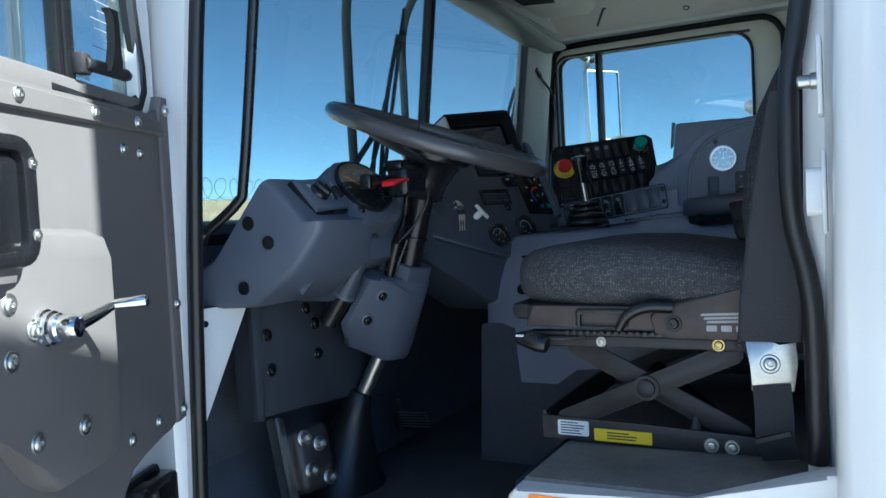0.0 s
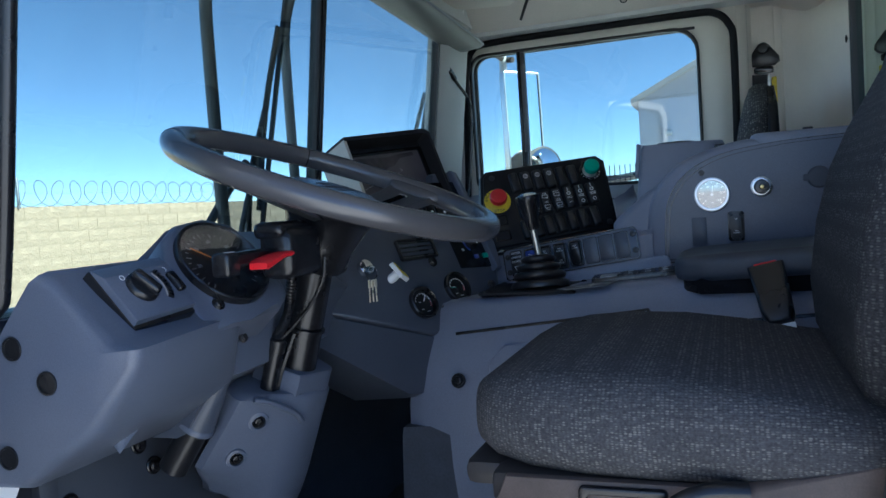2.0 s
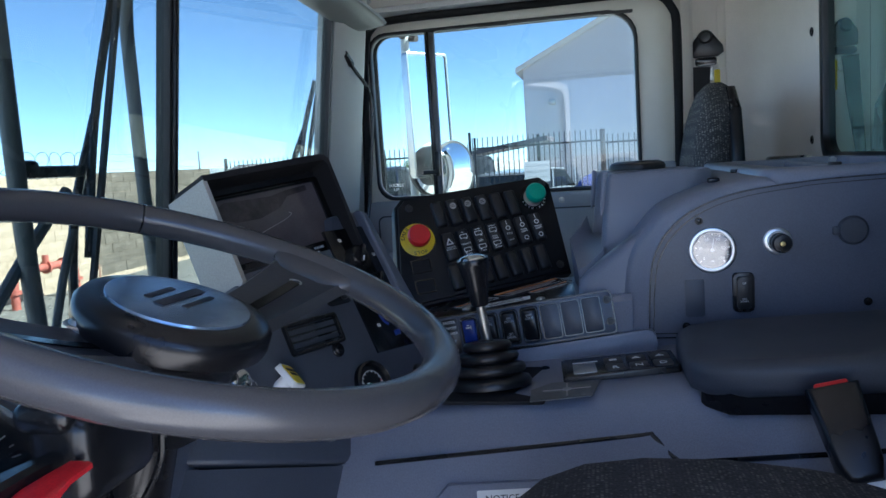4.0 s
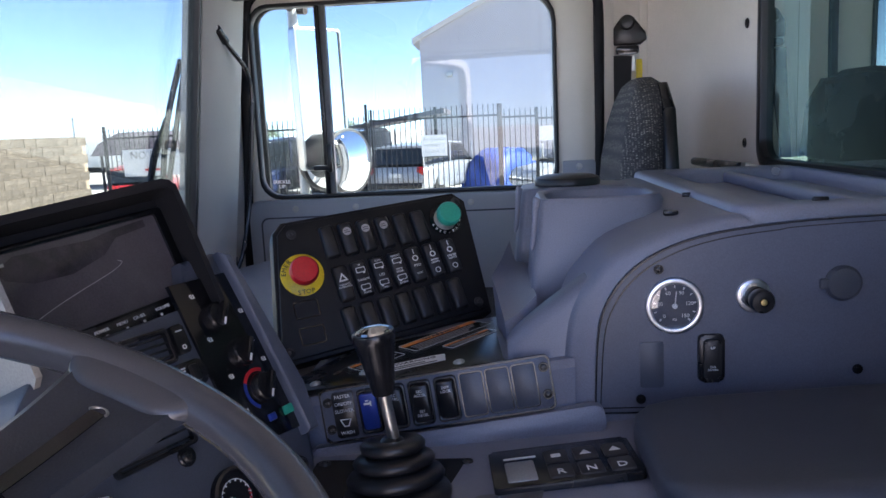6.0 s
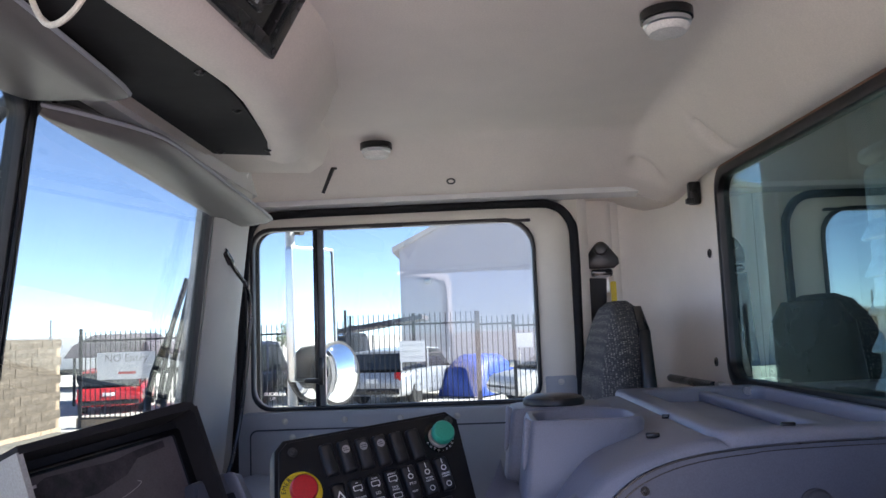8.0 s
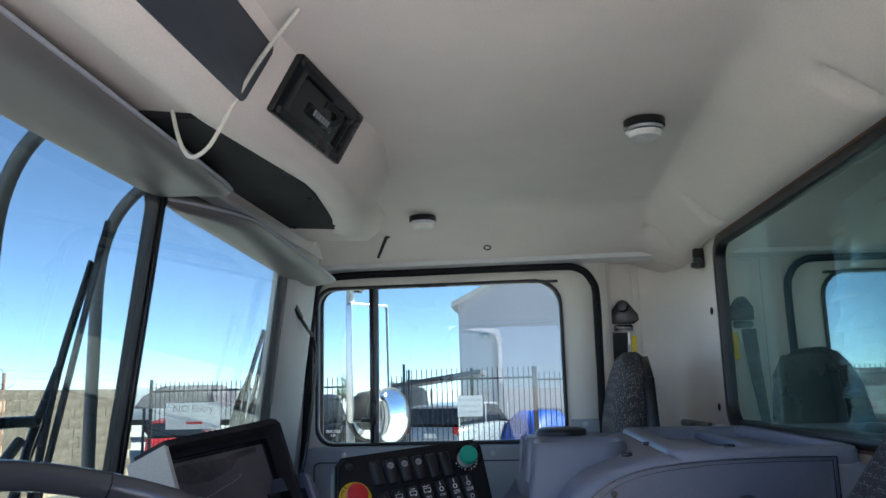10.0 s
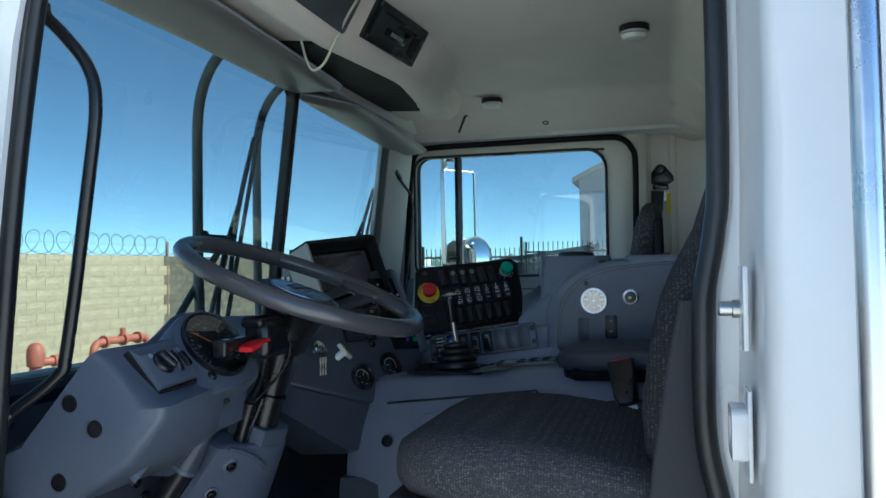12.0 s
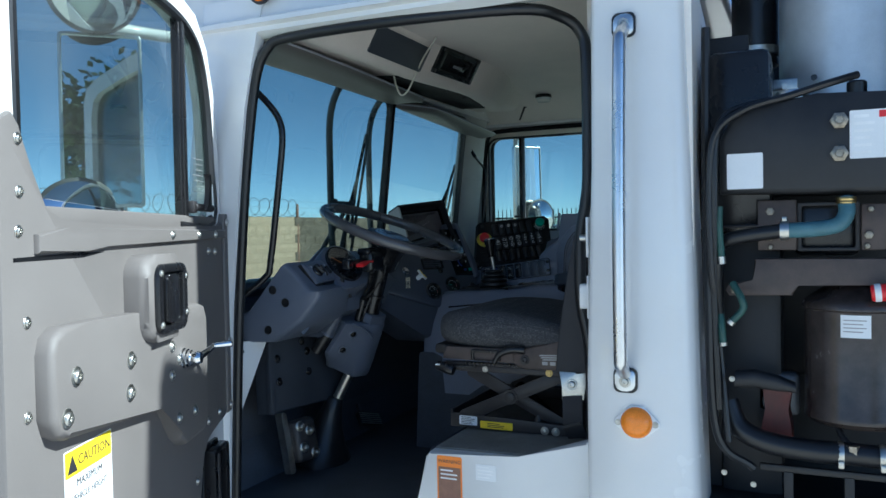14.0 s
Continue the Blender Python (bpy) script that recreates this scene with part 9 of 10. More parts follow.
for k in range(4):
    bm = B()
    loft(bm, [[V(0.682 + 0.1098 * math.sin(a), 1.235 - 0.1098 * math.cos(a), 1.552 - 0.008 * k + dz) for a in [-0.31 + (0.40 - 0.06 * (k % 2)) * q / 5 for q in range(6)]] for dz in (0.0, 0.0022)], closed=False)
    part("label_print", bm, GREYINK, wl2)
bm = B()
lathe(bm, [(0.0, 0.0), (0.016, 0.0), (0.018, 0.004), (0.018, 0.030), (0.014, 0.034), (0.014, 0.070), (0, 0.070)], frame_at((0.700, 1.120, 1.612), (1, 0, 0.10)), 20)
part("red_cap", bm, RED, filt, "red cap with a white band")
bm = B()
lathe(bm, [(0.0186, 0.006), (0.0190, 0.008), (0.0190, 0.016), (0.0186, 0.018)], frame_at((0.700, 1.120, 1.612), (1, 0, 0.10)), 20)
part("white_band", bm, PAPER, filt)
bm = B()
tube(bm, [(0.640, 1.18, 1.318), (0.645, 1.16, 1.30), (0.662, 1.13, 1.283)], 0.007, 8, 4)
part("drain", bm, STEEL, filt, "dark drain fitting")
bm = B()
lathe(bm, [(0.014, -0.012), (0.014, 0.012)], frame_at((0.664, 1.115, 1.279), (0, 0, 1)), 6)
part("drain_nut", bm, PLATED, filt)

bm = B()
tube(bm, [(0.655, 1.13, 1.81), (0.655, 1.115, 1.780), (0.640, 1.108, 1.757), (0.60, 1.106, 1.748), (0.535, 1.106, 1.745)], 0.0165, 12, 6)
hb = solo("coolant_hose", bm, HOSE_BLUE, "blue silicone coolant hose under the tank", "hose")
bm = B()
lathe(bm, [(0.0205, -0.009), (0.0215, 0), (0.0205, 0.009)], frame_at((0.536, 1.106, 1.745), (1, 0, 0)), 20)
part("hose_clamp", bm, ZINC, hb, "bright worm clamp")
bm = B()
box(bm, (0.536, 1.106, 1.770), (0.010, 0.012, 0.010), None, 0.002)
part("clamp_screw", bm, ZINC, hb)
bm = B()
lathe(bm, [(0.019, 0.0), (0.0205, 0.003), (0.019, 0.006), (0.0205, 0.010), (0.019, 0.014)], Matrix.Translation((0.655, 1.125, 1.800)), 20)
part("bronze_collar", bm, BRASS, hb, "bronze spring collar")
bm = B()
tube(bm, [(0.535, 1.106, 1.745), (0.48, 1.108, 1.738), (0.42, 1.125, 1.725), (0.395, 1.14, 1.70), (0.392, 1.15, 1.62), (0.395, 1.16, 1.50)], 0.016, 10, 6)
solo("rubber_hose", bm, RUBBER, "black rubber hose running down beside the cab", "hose", "hoses behind the cab")
HOSES = (((0.555, 1.19, 2.04), (0.48, 1.13, 2.025), (0.42, 1.10, 2.00), (0.398, 1.09, 1.94), (0.395, 1.09, 1.80), (0.392, 1.10, 1.60), (0.400, 1.10, 1.35)),
         ((0.68, 1.17, 2.075), (0.62, 1.13, 2.055), (0.55, 1.12, 2.035), (0.46, 1.10, 2.01), (0.40, 1.085, 1.96), (0.385, 1.085, 1.85), (0.388, 1.09, 1.66), (0.40, 1.12, 1.50), (0.42, 1.10, 1.28)),
         ((0.378, 1.12, 2.2), (0.376, 1.11, 1.9), (0.380, 1.10, 1.6), (0.395, 1.10, 1.30), (0.47, 1.12, 1.22)))
for k, h in enumerate(HOSES):
    bm = B()
    tube(bm, h, 0.0075 + 0.001 * k, 8, 8, radius=(lambda t: 0.0085 + 0.0012 * math.sin(t * 400)) if k == 1 else None)
    solo("rubber_hose", bm, RUBBER, "thin black ribbed loom beside the cab" if k == 1 else "black rubber hose running down beside the cab", "hose", "hoses behind the cab")
for h in (((0.405, 1.10, 1.80), (0.404, 1.098, 1.755), (0.408, 1.10, 1.69)), ((0.43, 1.12, 1.63), (0.448, 1.10, 1.60), (0.452, 1.10, 1.575), (0.430, 1.10, 1.548)), ((0.405, 1.11, 1.56), (0.408, 1.10, 1.53), (0.41, 1.10, 1.50))):
    bm = B()
    tube(bm, h, 0.0080, 10, 6)
    g_ = solo("green_hose", bm, HOSE_GREEN, "short green hose with bright clamp", "hose", "green hoses behind the cab")
    bm = B()
    cyl(bm, h[-1], tuple(a + (a - b) * 0.25 for a, b in zip(h[-1], h[-2])), 0.0092, n=12)
    part("hose_clamp", bm, ZINC, g_)
bm = B()
tube(bm, [(0.415, 1.15, 1.36), (0.435, 1.14, 1.31), (0.475, 1.13, 1.285), (0.53, 1.125, 1.274), (0.60, 1.12, 1.270), (0.66, 1.125, 1.270), (0.80, 1.14, 1.262)], 0.024, 14, 6)
lh = solo("lower_hose", bm, RUBBER, "thick black lower radiator hose with bright clamps", "hose")
for x in (0.642, 0.720):
    bm = B()
    lathe(bm, [(0.0250, -0.006), (0.0262, 0), (0.0250, 0.006)], frame_at((x, 1.124, 1.2695), (1, 0, 0)), 20)
    box(bm, (x, 1.102, 1.252), (0.012, 0.014, 0.016), None, 0.003)
    part("hose_clamp", bm, ZINC, lh, "bright clamp")
bm = B()
loft(bm, [[V(x, 1.215 + a, z) for x, a in ((xa, -0.03), (xb, -0.03), (xb + 0.004, 0.03), (xa, 0.03))] for z, xa, xb in ((1.250, 0.484, 0.548), (1.300, 0.484, 0.546), (1.340, 0.492, 0.540), (1.378, 0.488, 0.546), (1.386, 0.488, 0.548))])
solo("red_casting", bm, RUSTRED, "dark red painted engine casting", "casting")
bm = B()
box(bm, (0.515, 1.275, 1.362), (0.100, 0.05, 0.100), None, 0.014, 3)
cyl(bm, (0.505, 1.25, 1.345), (0.505, 1.235, 1.345), 0.022, n=18, bevel=0.004)
ec = solo("engine_block", bm, CASTING, "grey aluminium engine part in the shade", "engine part")
bm = B()
loft(bm, [[V(x, 1.165 + a, z + b) for a, b in rrect(-0.025, -h, 0.025, h, h * 0.8, 3)] for x, z, h in ((0.43, 1.408, 0.018), (0.47, 1.412, 0.020), (0.52, 1.404, 0.016), (0.556, 1.397, 0.008))])
part("dark_arm", bm, ENGINE, ec)
for x, z in ((0.428, 1.42), (0.41, 1.21), (0.47, 1.19)):
    bolt("bolt", (x, 1.10, z), (0, -1, 0), 0.0045, ZINC, ec)


# ---- outdoors: yard, wall, fence, parked cars, building ----
GROUND = material("yard_ground", (0.58, 0.55, 0.505), 0.95, vary=0.3, grain=0.8, grain_size=0.03, stain=0.25, stain_size=1.5, spec=0.2)
BLOCK = material("painted_block", (0.42, 0.318, 0.226), 0.9, vary=0.12, grain=1.0, grain_size=0.035, stain=0.10, stain_size=0.3, per_piece=0.03, spec=0.2)
BLOCK2 = material("bare_block", (0.14, 0.115, 0.09), 0.95, vary=0.25, grain=1.0, grain_size=0.03, stain=0.2, stain_size=0.3, per_piece=0.12, spec=0.2)
MORTAR = material("mortar", (0.37, 0.284, 0.204), 0.95, vary=0.1, grain=0.4, grain_size=0.01, stain=0.15, spec=0.2)
IRON = material("black_iron", (0.016, 0.018, 0.022), 0.55, stain=0.2)
GALV = material("galvanised_wire", (0.42, 0.44, 0.46), 0.45, 0.8, stain=0.2)
PIPE = material("red_pipe", (0.42, 0.11, 0.075), 0.6, grain=0.2, stain=0.35, stain_size=0.15)
SIDING = material("metal_siding", (0.50, 0.49, 0.53), 0.5, vary=0.03, stain=0.06, stain_size=2.0)
ROOFMETAL = material("roof_edge", (0.58, 0.55, 0.52), 0.5, stain=0.1, stain_size=1)
TYRE = material("tyre", (0.02, 0.02, 0.021), 0.85, stain=0.3)
CARGLASS = material("car_glass", (0.02, 0.025, 0.03), 0.06, stain=0.1)
TAIL = material("tail_lamp", (0.5, 0.02, 0.02), 0.15)
LEAF = material("leaf", (0.075, 0.115, 0.035), 0.6, vary=0.3, stain=0.3, stain_size=0.6)
BARK = material("bark", (0.14, 0.10, 0.07), 0.9, grain=0.6, grain_size=0.03, stain=0.3)
TARP = material("blue_tarp", (0.02, 0.07, 0.38), 0.5, grain=0.3, grain_size=0.08, stain=0.25, stain_size=0.5)
TRAILER = material("trailer_white", (0.72, 0.72, 0.70), 0.4, stain=0.06, stain_size=1)
DARKROOF = material("dark_canopy", (0.10, 0.085, 0.10), 0.6, stain=0.15, stain_size=1)

bm = B()
grid = [-2500, -400, -120, -60, -40] + [-30 + 1.5 * k for k in range(48)] + [60, 120, 400, 2500]
rnd = random.Random(4)
vs = [[bm.verts.new((x, y, (rnd.uniform(-0.012, 0.012) if abs(x) < 35 and abs(y) < 45 else 0.0))) for y in grid] for x in grid]
for i in range(len(grid) - 1):
    for j in range(len(grid) - 1):
        bm.faces.new((vs[i][j], vs[i + 1][j], vs[i + 1][j + 1], vs[i][j + 1]))
structure("ground", bm, GROUND, "dusty grey gravel and asphalt yard", "ground", 80)

# a strip of darker gravel along the wall
bm = B()
rnd = random.Random(14)
strip_ = [[bm.verts.new((x + rnd.uniform(-0.12, 0.12) * (0 < i < 12), y + rnd.uniform(-0.1, 0.1), 0.022 + rnd.uniform(0.0, 0.016))) for y in [3.5 + 0.5 * k for k in range(31)]] for i, x in enumerate([-9.88 + 0.45 * k for k in range(13)])]
for i in range(12):
    for j in range(30):
        bm.faces.new((strip_[i][j], strip_[i + 1][j], strip_[i + 1][j + 1], strip_[i][j + 1]))
GRAVEL = material("gravel", (0.20, 0.185, 0.165), 0.95, vary=0.5, grain=1.0, grain_size=0.04, stain=0.3, stain_size=0.5, spec=0.2)
structure("gravel_strip", bm, GRAVEL, "grey-brown gravel strip along the block wall", "gravel", 80)

# stones scattered over the gravel
bm = B()
rnd = random.Random(5)
for k in range(1500):
    x, y, s = rnd.uniform(-9.6, -4.8), rnd.uniform(6, 18), rnd.uniform(0.02, 0.06)
    c = [bm.verts.new((x + s * math.cos(a), y + s * math.sin(a), 0.02)) for a in (0, 1.4, 2.9, 4.4)]
    t = bm.verts.new((x + rnd.uniform(-0.3, 0.3) * s, y, 0.02 + s * rnd.uniform(0.5, 0.9)))
    for q in range(4):
        bm.faces.new((c[q], c[(q + 1) % 4], t))
solo("gravel", bm, GRAVEL, "loose grey stones on the yard", "gravel", kind="stuff")


def car(name, at, turn, paint, label, L=4.6, W=1.8, H=1.5, van=False):
    """A parked car: lofted body, glass house, wheels, lamps."""
    c = thing(name, (0, 0, 0), label, "car")
    prof = [(-L / 2, 0.35, 0.72), (-L / 2 + 0.10, 0.28, 0.92), (-L * 0.30, 0.24, 0.96), (L * 0.05, 0.22, 0.98), (L * 0.25, 0.24, 0.94), (L / 2 - 0.12, 0.28, 0.78), (L / 2, 0.36, 0.62)]
    bm = B()
    loft(bm, [[V(x, a, b) for a, b in rrect(-W / 2 * (0.92 if abs(x) > L * 0.45 else 1), z0, W / 2 * (0.92 if abs(x) > L * 0.45 else 1), z1, 0.16, 3)] for x, z0, z1 in prof])
    part("body", bm, paint, c, "", 50)
    back = -L / 2 + (0.12 if van else 0.35)
    bm = B()
    cab = [(back, 0.90, 0.93), (back + (0.18 if van else 0.45), 0.90, H - 0.06), (-L * 0.05, 0.90, H), (L * 0.12, 0.90, H - 0.03), (L * 0.30, 0.90, 0.95)]
    loft(bm, [[V(x, a, b) for a, b in rrect(-W * 0.43, z0, W * 0.43, z1, 0.10, 3)] for x, z0, z1 in cab])
    part("cabin", bm, CARGLASS, c, "dark car glass", 60)
    bm = B()
    loft(bm, [[V(x, a * W * 0.40, z + b) for a, b in ((-1, -0.02), (1, -0.02), (1, 0.03), (-1, 0.03))] for x, z in ((back + (0.16 if van else 0.44), H - 0.08), (-L * 0.05, H), (L * 0.13, H - 0.04))])
    for x in (back + (0.05 if van else 0.14), -L * 0.08, L * 0.28):
        for s in (-1, 1):
            box(bm, (x, s * W * 0.43, 0.93 + (H - 0.95) * 0.5), (0.07, 0.03, H - 0.98), None, 0.01)
    part("roof", bm, paint, c, "", 50)
    for x in (-L * 0.30, L * 0.31):
        for s in (-1, 1):
            bm = B()
            lathe(bm, [(0.20, -0.10), (0.31, -0.10), (0.33, -0.06), (0.33, 0.06), (0.31, 0.10), (0.20, 0.10)], frame_at((x, s * W * 0.44, 0.33), (0, s, 0)), 20)
            w_ = part("wheel", bm, TYRE, c)
            bm = B()
            lathe(bm, [(0.20, 0.08), (0.18, 0.06), (0.05, 0.09), (0, 0.09)], frame_at((x, s * W * 0.44, 0.33), (0, s, 0)), 12)
            part("rim", bm, ALU, w_)
    for s in (-1, 1):
        bm = B()
        box(bm, (-L / 2 + 0.06, s * W * 0.40, 0.80), (0.08, 0.20, 0.24 if van else 0.16), None, 0.03)
        part("tail_lamp", bm, TAIL, c, "red tail lamp")
        bm = B()
        box(bm, (L / 2 - 0.10, s * W * 0.36, 0.66), (0.10, 0.30, 0.12), None, 0.03)
        part("headlamp", bm, LENS, c)
    bm = B()
    box(bm, (-L / 2 - 0.01, 0, 0.70), (0.02, 0.34, 0.12), None, 0.005)
    part("plate_panel", bm, PAPER, c)
    bm = B()
    box(bm, (-L / 2 + 0.02, 0, 0.42), (0.10, W * 0.86, 0.16), None, 0.03)
    part("bumper", bm, BLACK, c)
    c.matrix_world = pose(*at, 0, 0, turn)
    return c


P_BLUE = material("car_navy", (0.02, 0.03, 0.07), 0.25, stain=0.1, coat=0.6)
P_BLACK = material("car_black", (0.015, 0.015, 0.018), 0.25, stain=0.1, coat=0.6)
P_SILVER = material("car_silver", (0.42, 0.44, 0.48), 0.3, 0.4, stain=0.08, coat=0.6)
P_WHITE = material("car_white", (0.72, 0.72, 0.72), 0.3, stain=0.05, coat=0.6)
P_RED = material("car_red", (0.50, 0.03, 0.035), 0.3, stain=0.08, coat=0.6)
car("parked_suv", (-7.55, 25.6, 0), 82, P_BLUE, "dark blue parked sport utility car behind the fence", 4.8, 1.95, 1.85, True)
car("parked_van", (-4.75, 26.2, 0), 86, P_BLACK, "black parked van behind the fence", 5.0, 1.95, 2.0, True)
car("parked_wagon", (-2.35, 24.4, 0), 70, P_SILVER, "silver parked wagon behind the iron fence", 4.7, 1.85, 1.52, True)
car("parked_sedan", (2.35, 22.4, 0), 205, P_WHITE, "pale silver parked sedan behind the fence", 4.6, 1.8, 1.42)
red = car("parked_red_car", (-11.4, 25.0, 0), 108, P_RED, "red parked hatchback behind the fence", 4.5, 1.85, 1.55, True)
red.matrix_world = pose(-11.4, 25.0, 0, 0, 0, 108) @ Matrix.Diagonal((1, 1, 0.80, 1))
# car under a blue tarpaulin
bm = B()
rnd = random.Random(7)
rows = []
for k in range(13):
    x = -2.1 + 4.2 * k / 12
    h = np.interp(x, [-2.1, -1.7, -0.8, 0.6, 1.3, 2.1], [0.75, 1.25, 1.45, 1.40, 0.95, 0.75])
    rows.append([V(x, a + rnd.uniform(-0.03, 0.03), b + (rnd.uniform(-0.03, 0.03) if b > 0.2 else 0)) for a, b in ((-1.0, 0.05), (-0.98, 0.5), (-0.85, 0.8 * h), (-0.5, h), (0.5, h), (0.85, 0.8 * h), (0.98, 0.5), (1.0, 0.05))])
loft(bm, rows)
bmesh.ops.transform(bm, matrix=pose(-0.10, 25.6, 0, 0, 0, 60) @ Matrix.Diagonal((0.72, 0.72, 0.86, 1)), verts=bm.verts)
solo("covered_car", bm, TARP, "parked car under a wrinkled blue tarpaulin", "car", sharp=60)

# iron picket fence along the yard's far side
FY = 19.5
fence = thing("iron_fence", (-3.4, FY, 0), "black iron picket fence with posts and rails", "fence")
for x0, x1, h in ((-9.8, -6.0, 2.25), (-6.0, -3.35, 2.25), (-3.35, -0.27, 2.36), (-0.27, 0.58, 2.30), (0.58, 6.0, 2.24)):
    for z in (0.22, h - 0.20):
        bm = B()
        box(bm, ((x0 + x1) / 2, FY, z), (x1 - x0, 0.03, 0.045), None, 0.004)
        part("rail", bm, IRON, fence)
for x, h, w in ((-9.8, 2.35, 0.07), (-6.0, 2.35, 0.07), (-3.40, 2.55, 0.06), (-3.28, 2.42, 0.05), (-0.27, 2.42, 0.12), (0.58, 2.30, 0.08), (6.0, 2.35, 0.07)):
    bm = B()
    box(bm, (x, FY, h / 2), (w, w, h), None, 0.005)
    part("post", bm, BROWNSTEEL if x == -0.27 else IRON, fence)
bm = B()
box(bm, (0, 0, 0), (0.020, 0.020, 1.0), None, 0.003, 1)
bmesh.ops.recalc_face_normals(bm, faces=bm.faces)
pick = bpy.data.meshes.new("picket")
bm.to_mesh(pick)
bm.free()
pick.materials.append(IRON)
k = 0
x = -9.68
while x < 6.0:
    h = 2.28 if x < -3.4 else 2.42 if x < -0.3 else 2.29
    if not (-0.34 < x < -0.2):
        p = new("picket", pick)
        p.parent = fence
        p.matrix_parent_inverse = Matrix.Translation(fence.location).inverted()
        p.location, p.scale = (x, FY, h / 2 + 0.05), (1, 1, h - 0.1)
    x += 0.122
bm = B()
box(bm, (0.50, FY - 0.03, 1.15), (0.10, 0.05, 0.16), None, 0.01)
part("gate_lock", bm, ZINC, fence, "bright gate lock")
bm = B()
box(bm, (-1.9, FY + 0.1, 0.09), (16, 0.22, 0.30), None, 0.02)
structure("kerb", bm, MORTAR, "pale concrete kerb under the fence", "kerb")


def fence_sign(name, x0, z0, x1, z1, lines, label, size, bar=False):
    m = frame_at(((x0 + x1) / 2, FY - 0.03, (z0 + z1) / 2), (0, -1, 0))
    bm = B()
    prism(bm, rrect((x0 - x1) / 2, (z0 - z1) / 2, (x1 - x0) / 2, (z1 - z0) / 2, 0.01), -0.004, 0.003, m)
    s = solo(name, bm, PAPER, label, "sign")
    for t, y in lines:
        writing("sign_text", t, at_plane(m, 0, y, 0.004), size, BADGE, s)
    if bar:
        bm = B()
        box(bm, (0.03, -0.17, 0.004), (0.42, 0.06, 0.004), m)
        part("red_bar", bm, RED, s)
        bars("sign_print", at_plane(m, 0, -0.02, 0.004), 0.8, 0.09, 1, PALEINK, s)
    return s


fence_sign("no_entry_sign", -9.38, 1.12, -7.98, 1.76, (("NO Entry", 0.17),), "white No Entry sign on the iron fence", 0.26, True)
fence_sign("search_sign", -2.12, 1.28, -1.52, 1.77, (("ALL VEHICLES", 0.14), ("ARE SUBJECT", 0.0), ("TO SEARCH", -0.14)), "white sign about vehicle searches on the fence", 0.085)
s2 = fence_sign("small_sign", 0.64, 1.52, 1.02, 1.86, (), "small white notice on the gate", 0.08)
bars("sign_print", frame_at((0.83, FY - 0.026, 1.69), (0, -1, 0)), 0.36, 0.26, 4, PALEINK, s2)

# metal building behind
bld = thing("metal_building", (6.0, 36, 0), "pale metal warehouse with a shallow gable roof", "building")
bm = B()
m = frame_at((0, 36, 0), (0, -1, 0))
prism(bm, [(-3.6, 0), (22, 0), (22, 5.0), (5.0, 10.0), (-3.6, 5.75)], -20, 0.0, m)
wl_ = part("wall", bm, SIDING, bld, "pale lavender-grey ribbed siding")
for k in range(64):
    x = -3.5 + 0.4 * k
    top = np.interp(x, [-3.6, 5.0, 22], [5.75, 10.0, 5.0])
    bm = B()
    box(bm, (x, 36 - 0.02, top / 2), (0.06, 0.05, top - 0.1))
    part("rib", bm, SIDING, wl_)
bm = B()
prism(bm, [(-3.9, 5.60), (5.0, 10.0), (22.3, 4.9), (22.3, 5.12), (5.0, 10.26), (-3.9, 5.84)], -20.2, 0.25, m)
part("roof", bm, ROOFMETAL, bld, "beige roof edge")
bm = B()
box(bm, (-2.35, 35.85, 4.25), (0.28, 0.25, 0.24), None, 0.04)
part("wall_lamp", bm, ZINC, bld, "small wall lamp")
# dark carport roof beside it
cpt = thing("carport", (-4, 30, 0), "dark sloping carport roof on posts", "carport")
bm = B()
prism(bm, [(-6.4, 2.05), (-2.2, 2.62), (-2.2, 2.45), (-6.4, 1.90)], -4, 0, frame_at((0, 29, 0), (0, -1, 0)))
part("roof", bm, DARKROOF, cpt)
for x, h in ((-5.9, 1.9), (-2.6, 2.7)):
    bm = B()
    box(bm, (x, 30, h / 2), (0.12, 0.12, h), None, 0.01)
    part("post", bm, IRON, cpt)


def trailer(name, c, size, turn, mat, label):
    t = thing(name, c, label, "trailer")
    bm = B()
    box(bm, (0, 0, size[2] / 2 + 0.9), size, None, 0.05)
    bmesh.ops.transform(bm, matrix=pose(*c, 0, 0, turn), verts=bm.verts)
    part("body", bm, mat, t)
    for s in (-0.36, -0.26, 0.32):
        bm = B()
        cyl(bm, (size[0] * s, -size[1] / 2 + 0.15, 0.5), (size[0] * s, size[1] / 2 - 0.15, 0.5), 0.5, n=18)
        bmesh.ops.transform(bm, matrix=pose(*c, 0, 0, turn), verts=bm.verts)
        part("axle", bm, TYRE, t)
    bm = B()
    box(bm, (0, 0, 0.75), (size[0] * 0.95, 0.9, 0.25), None, 0.02)
    bmesh.ops.transform(bm, matrix=pose(*c, 0, 0, turn), verts=bm.verts)
    part("chassis", bm, IRON, t)


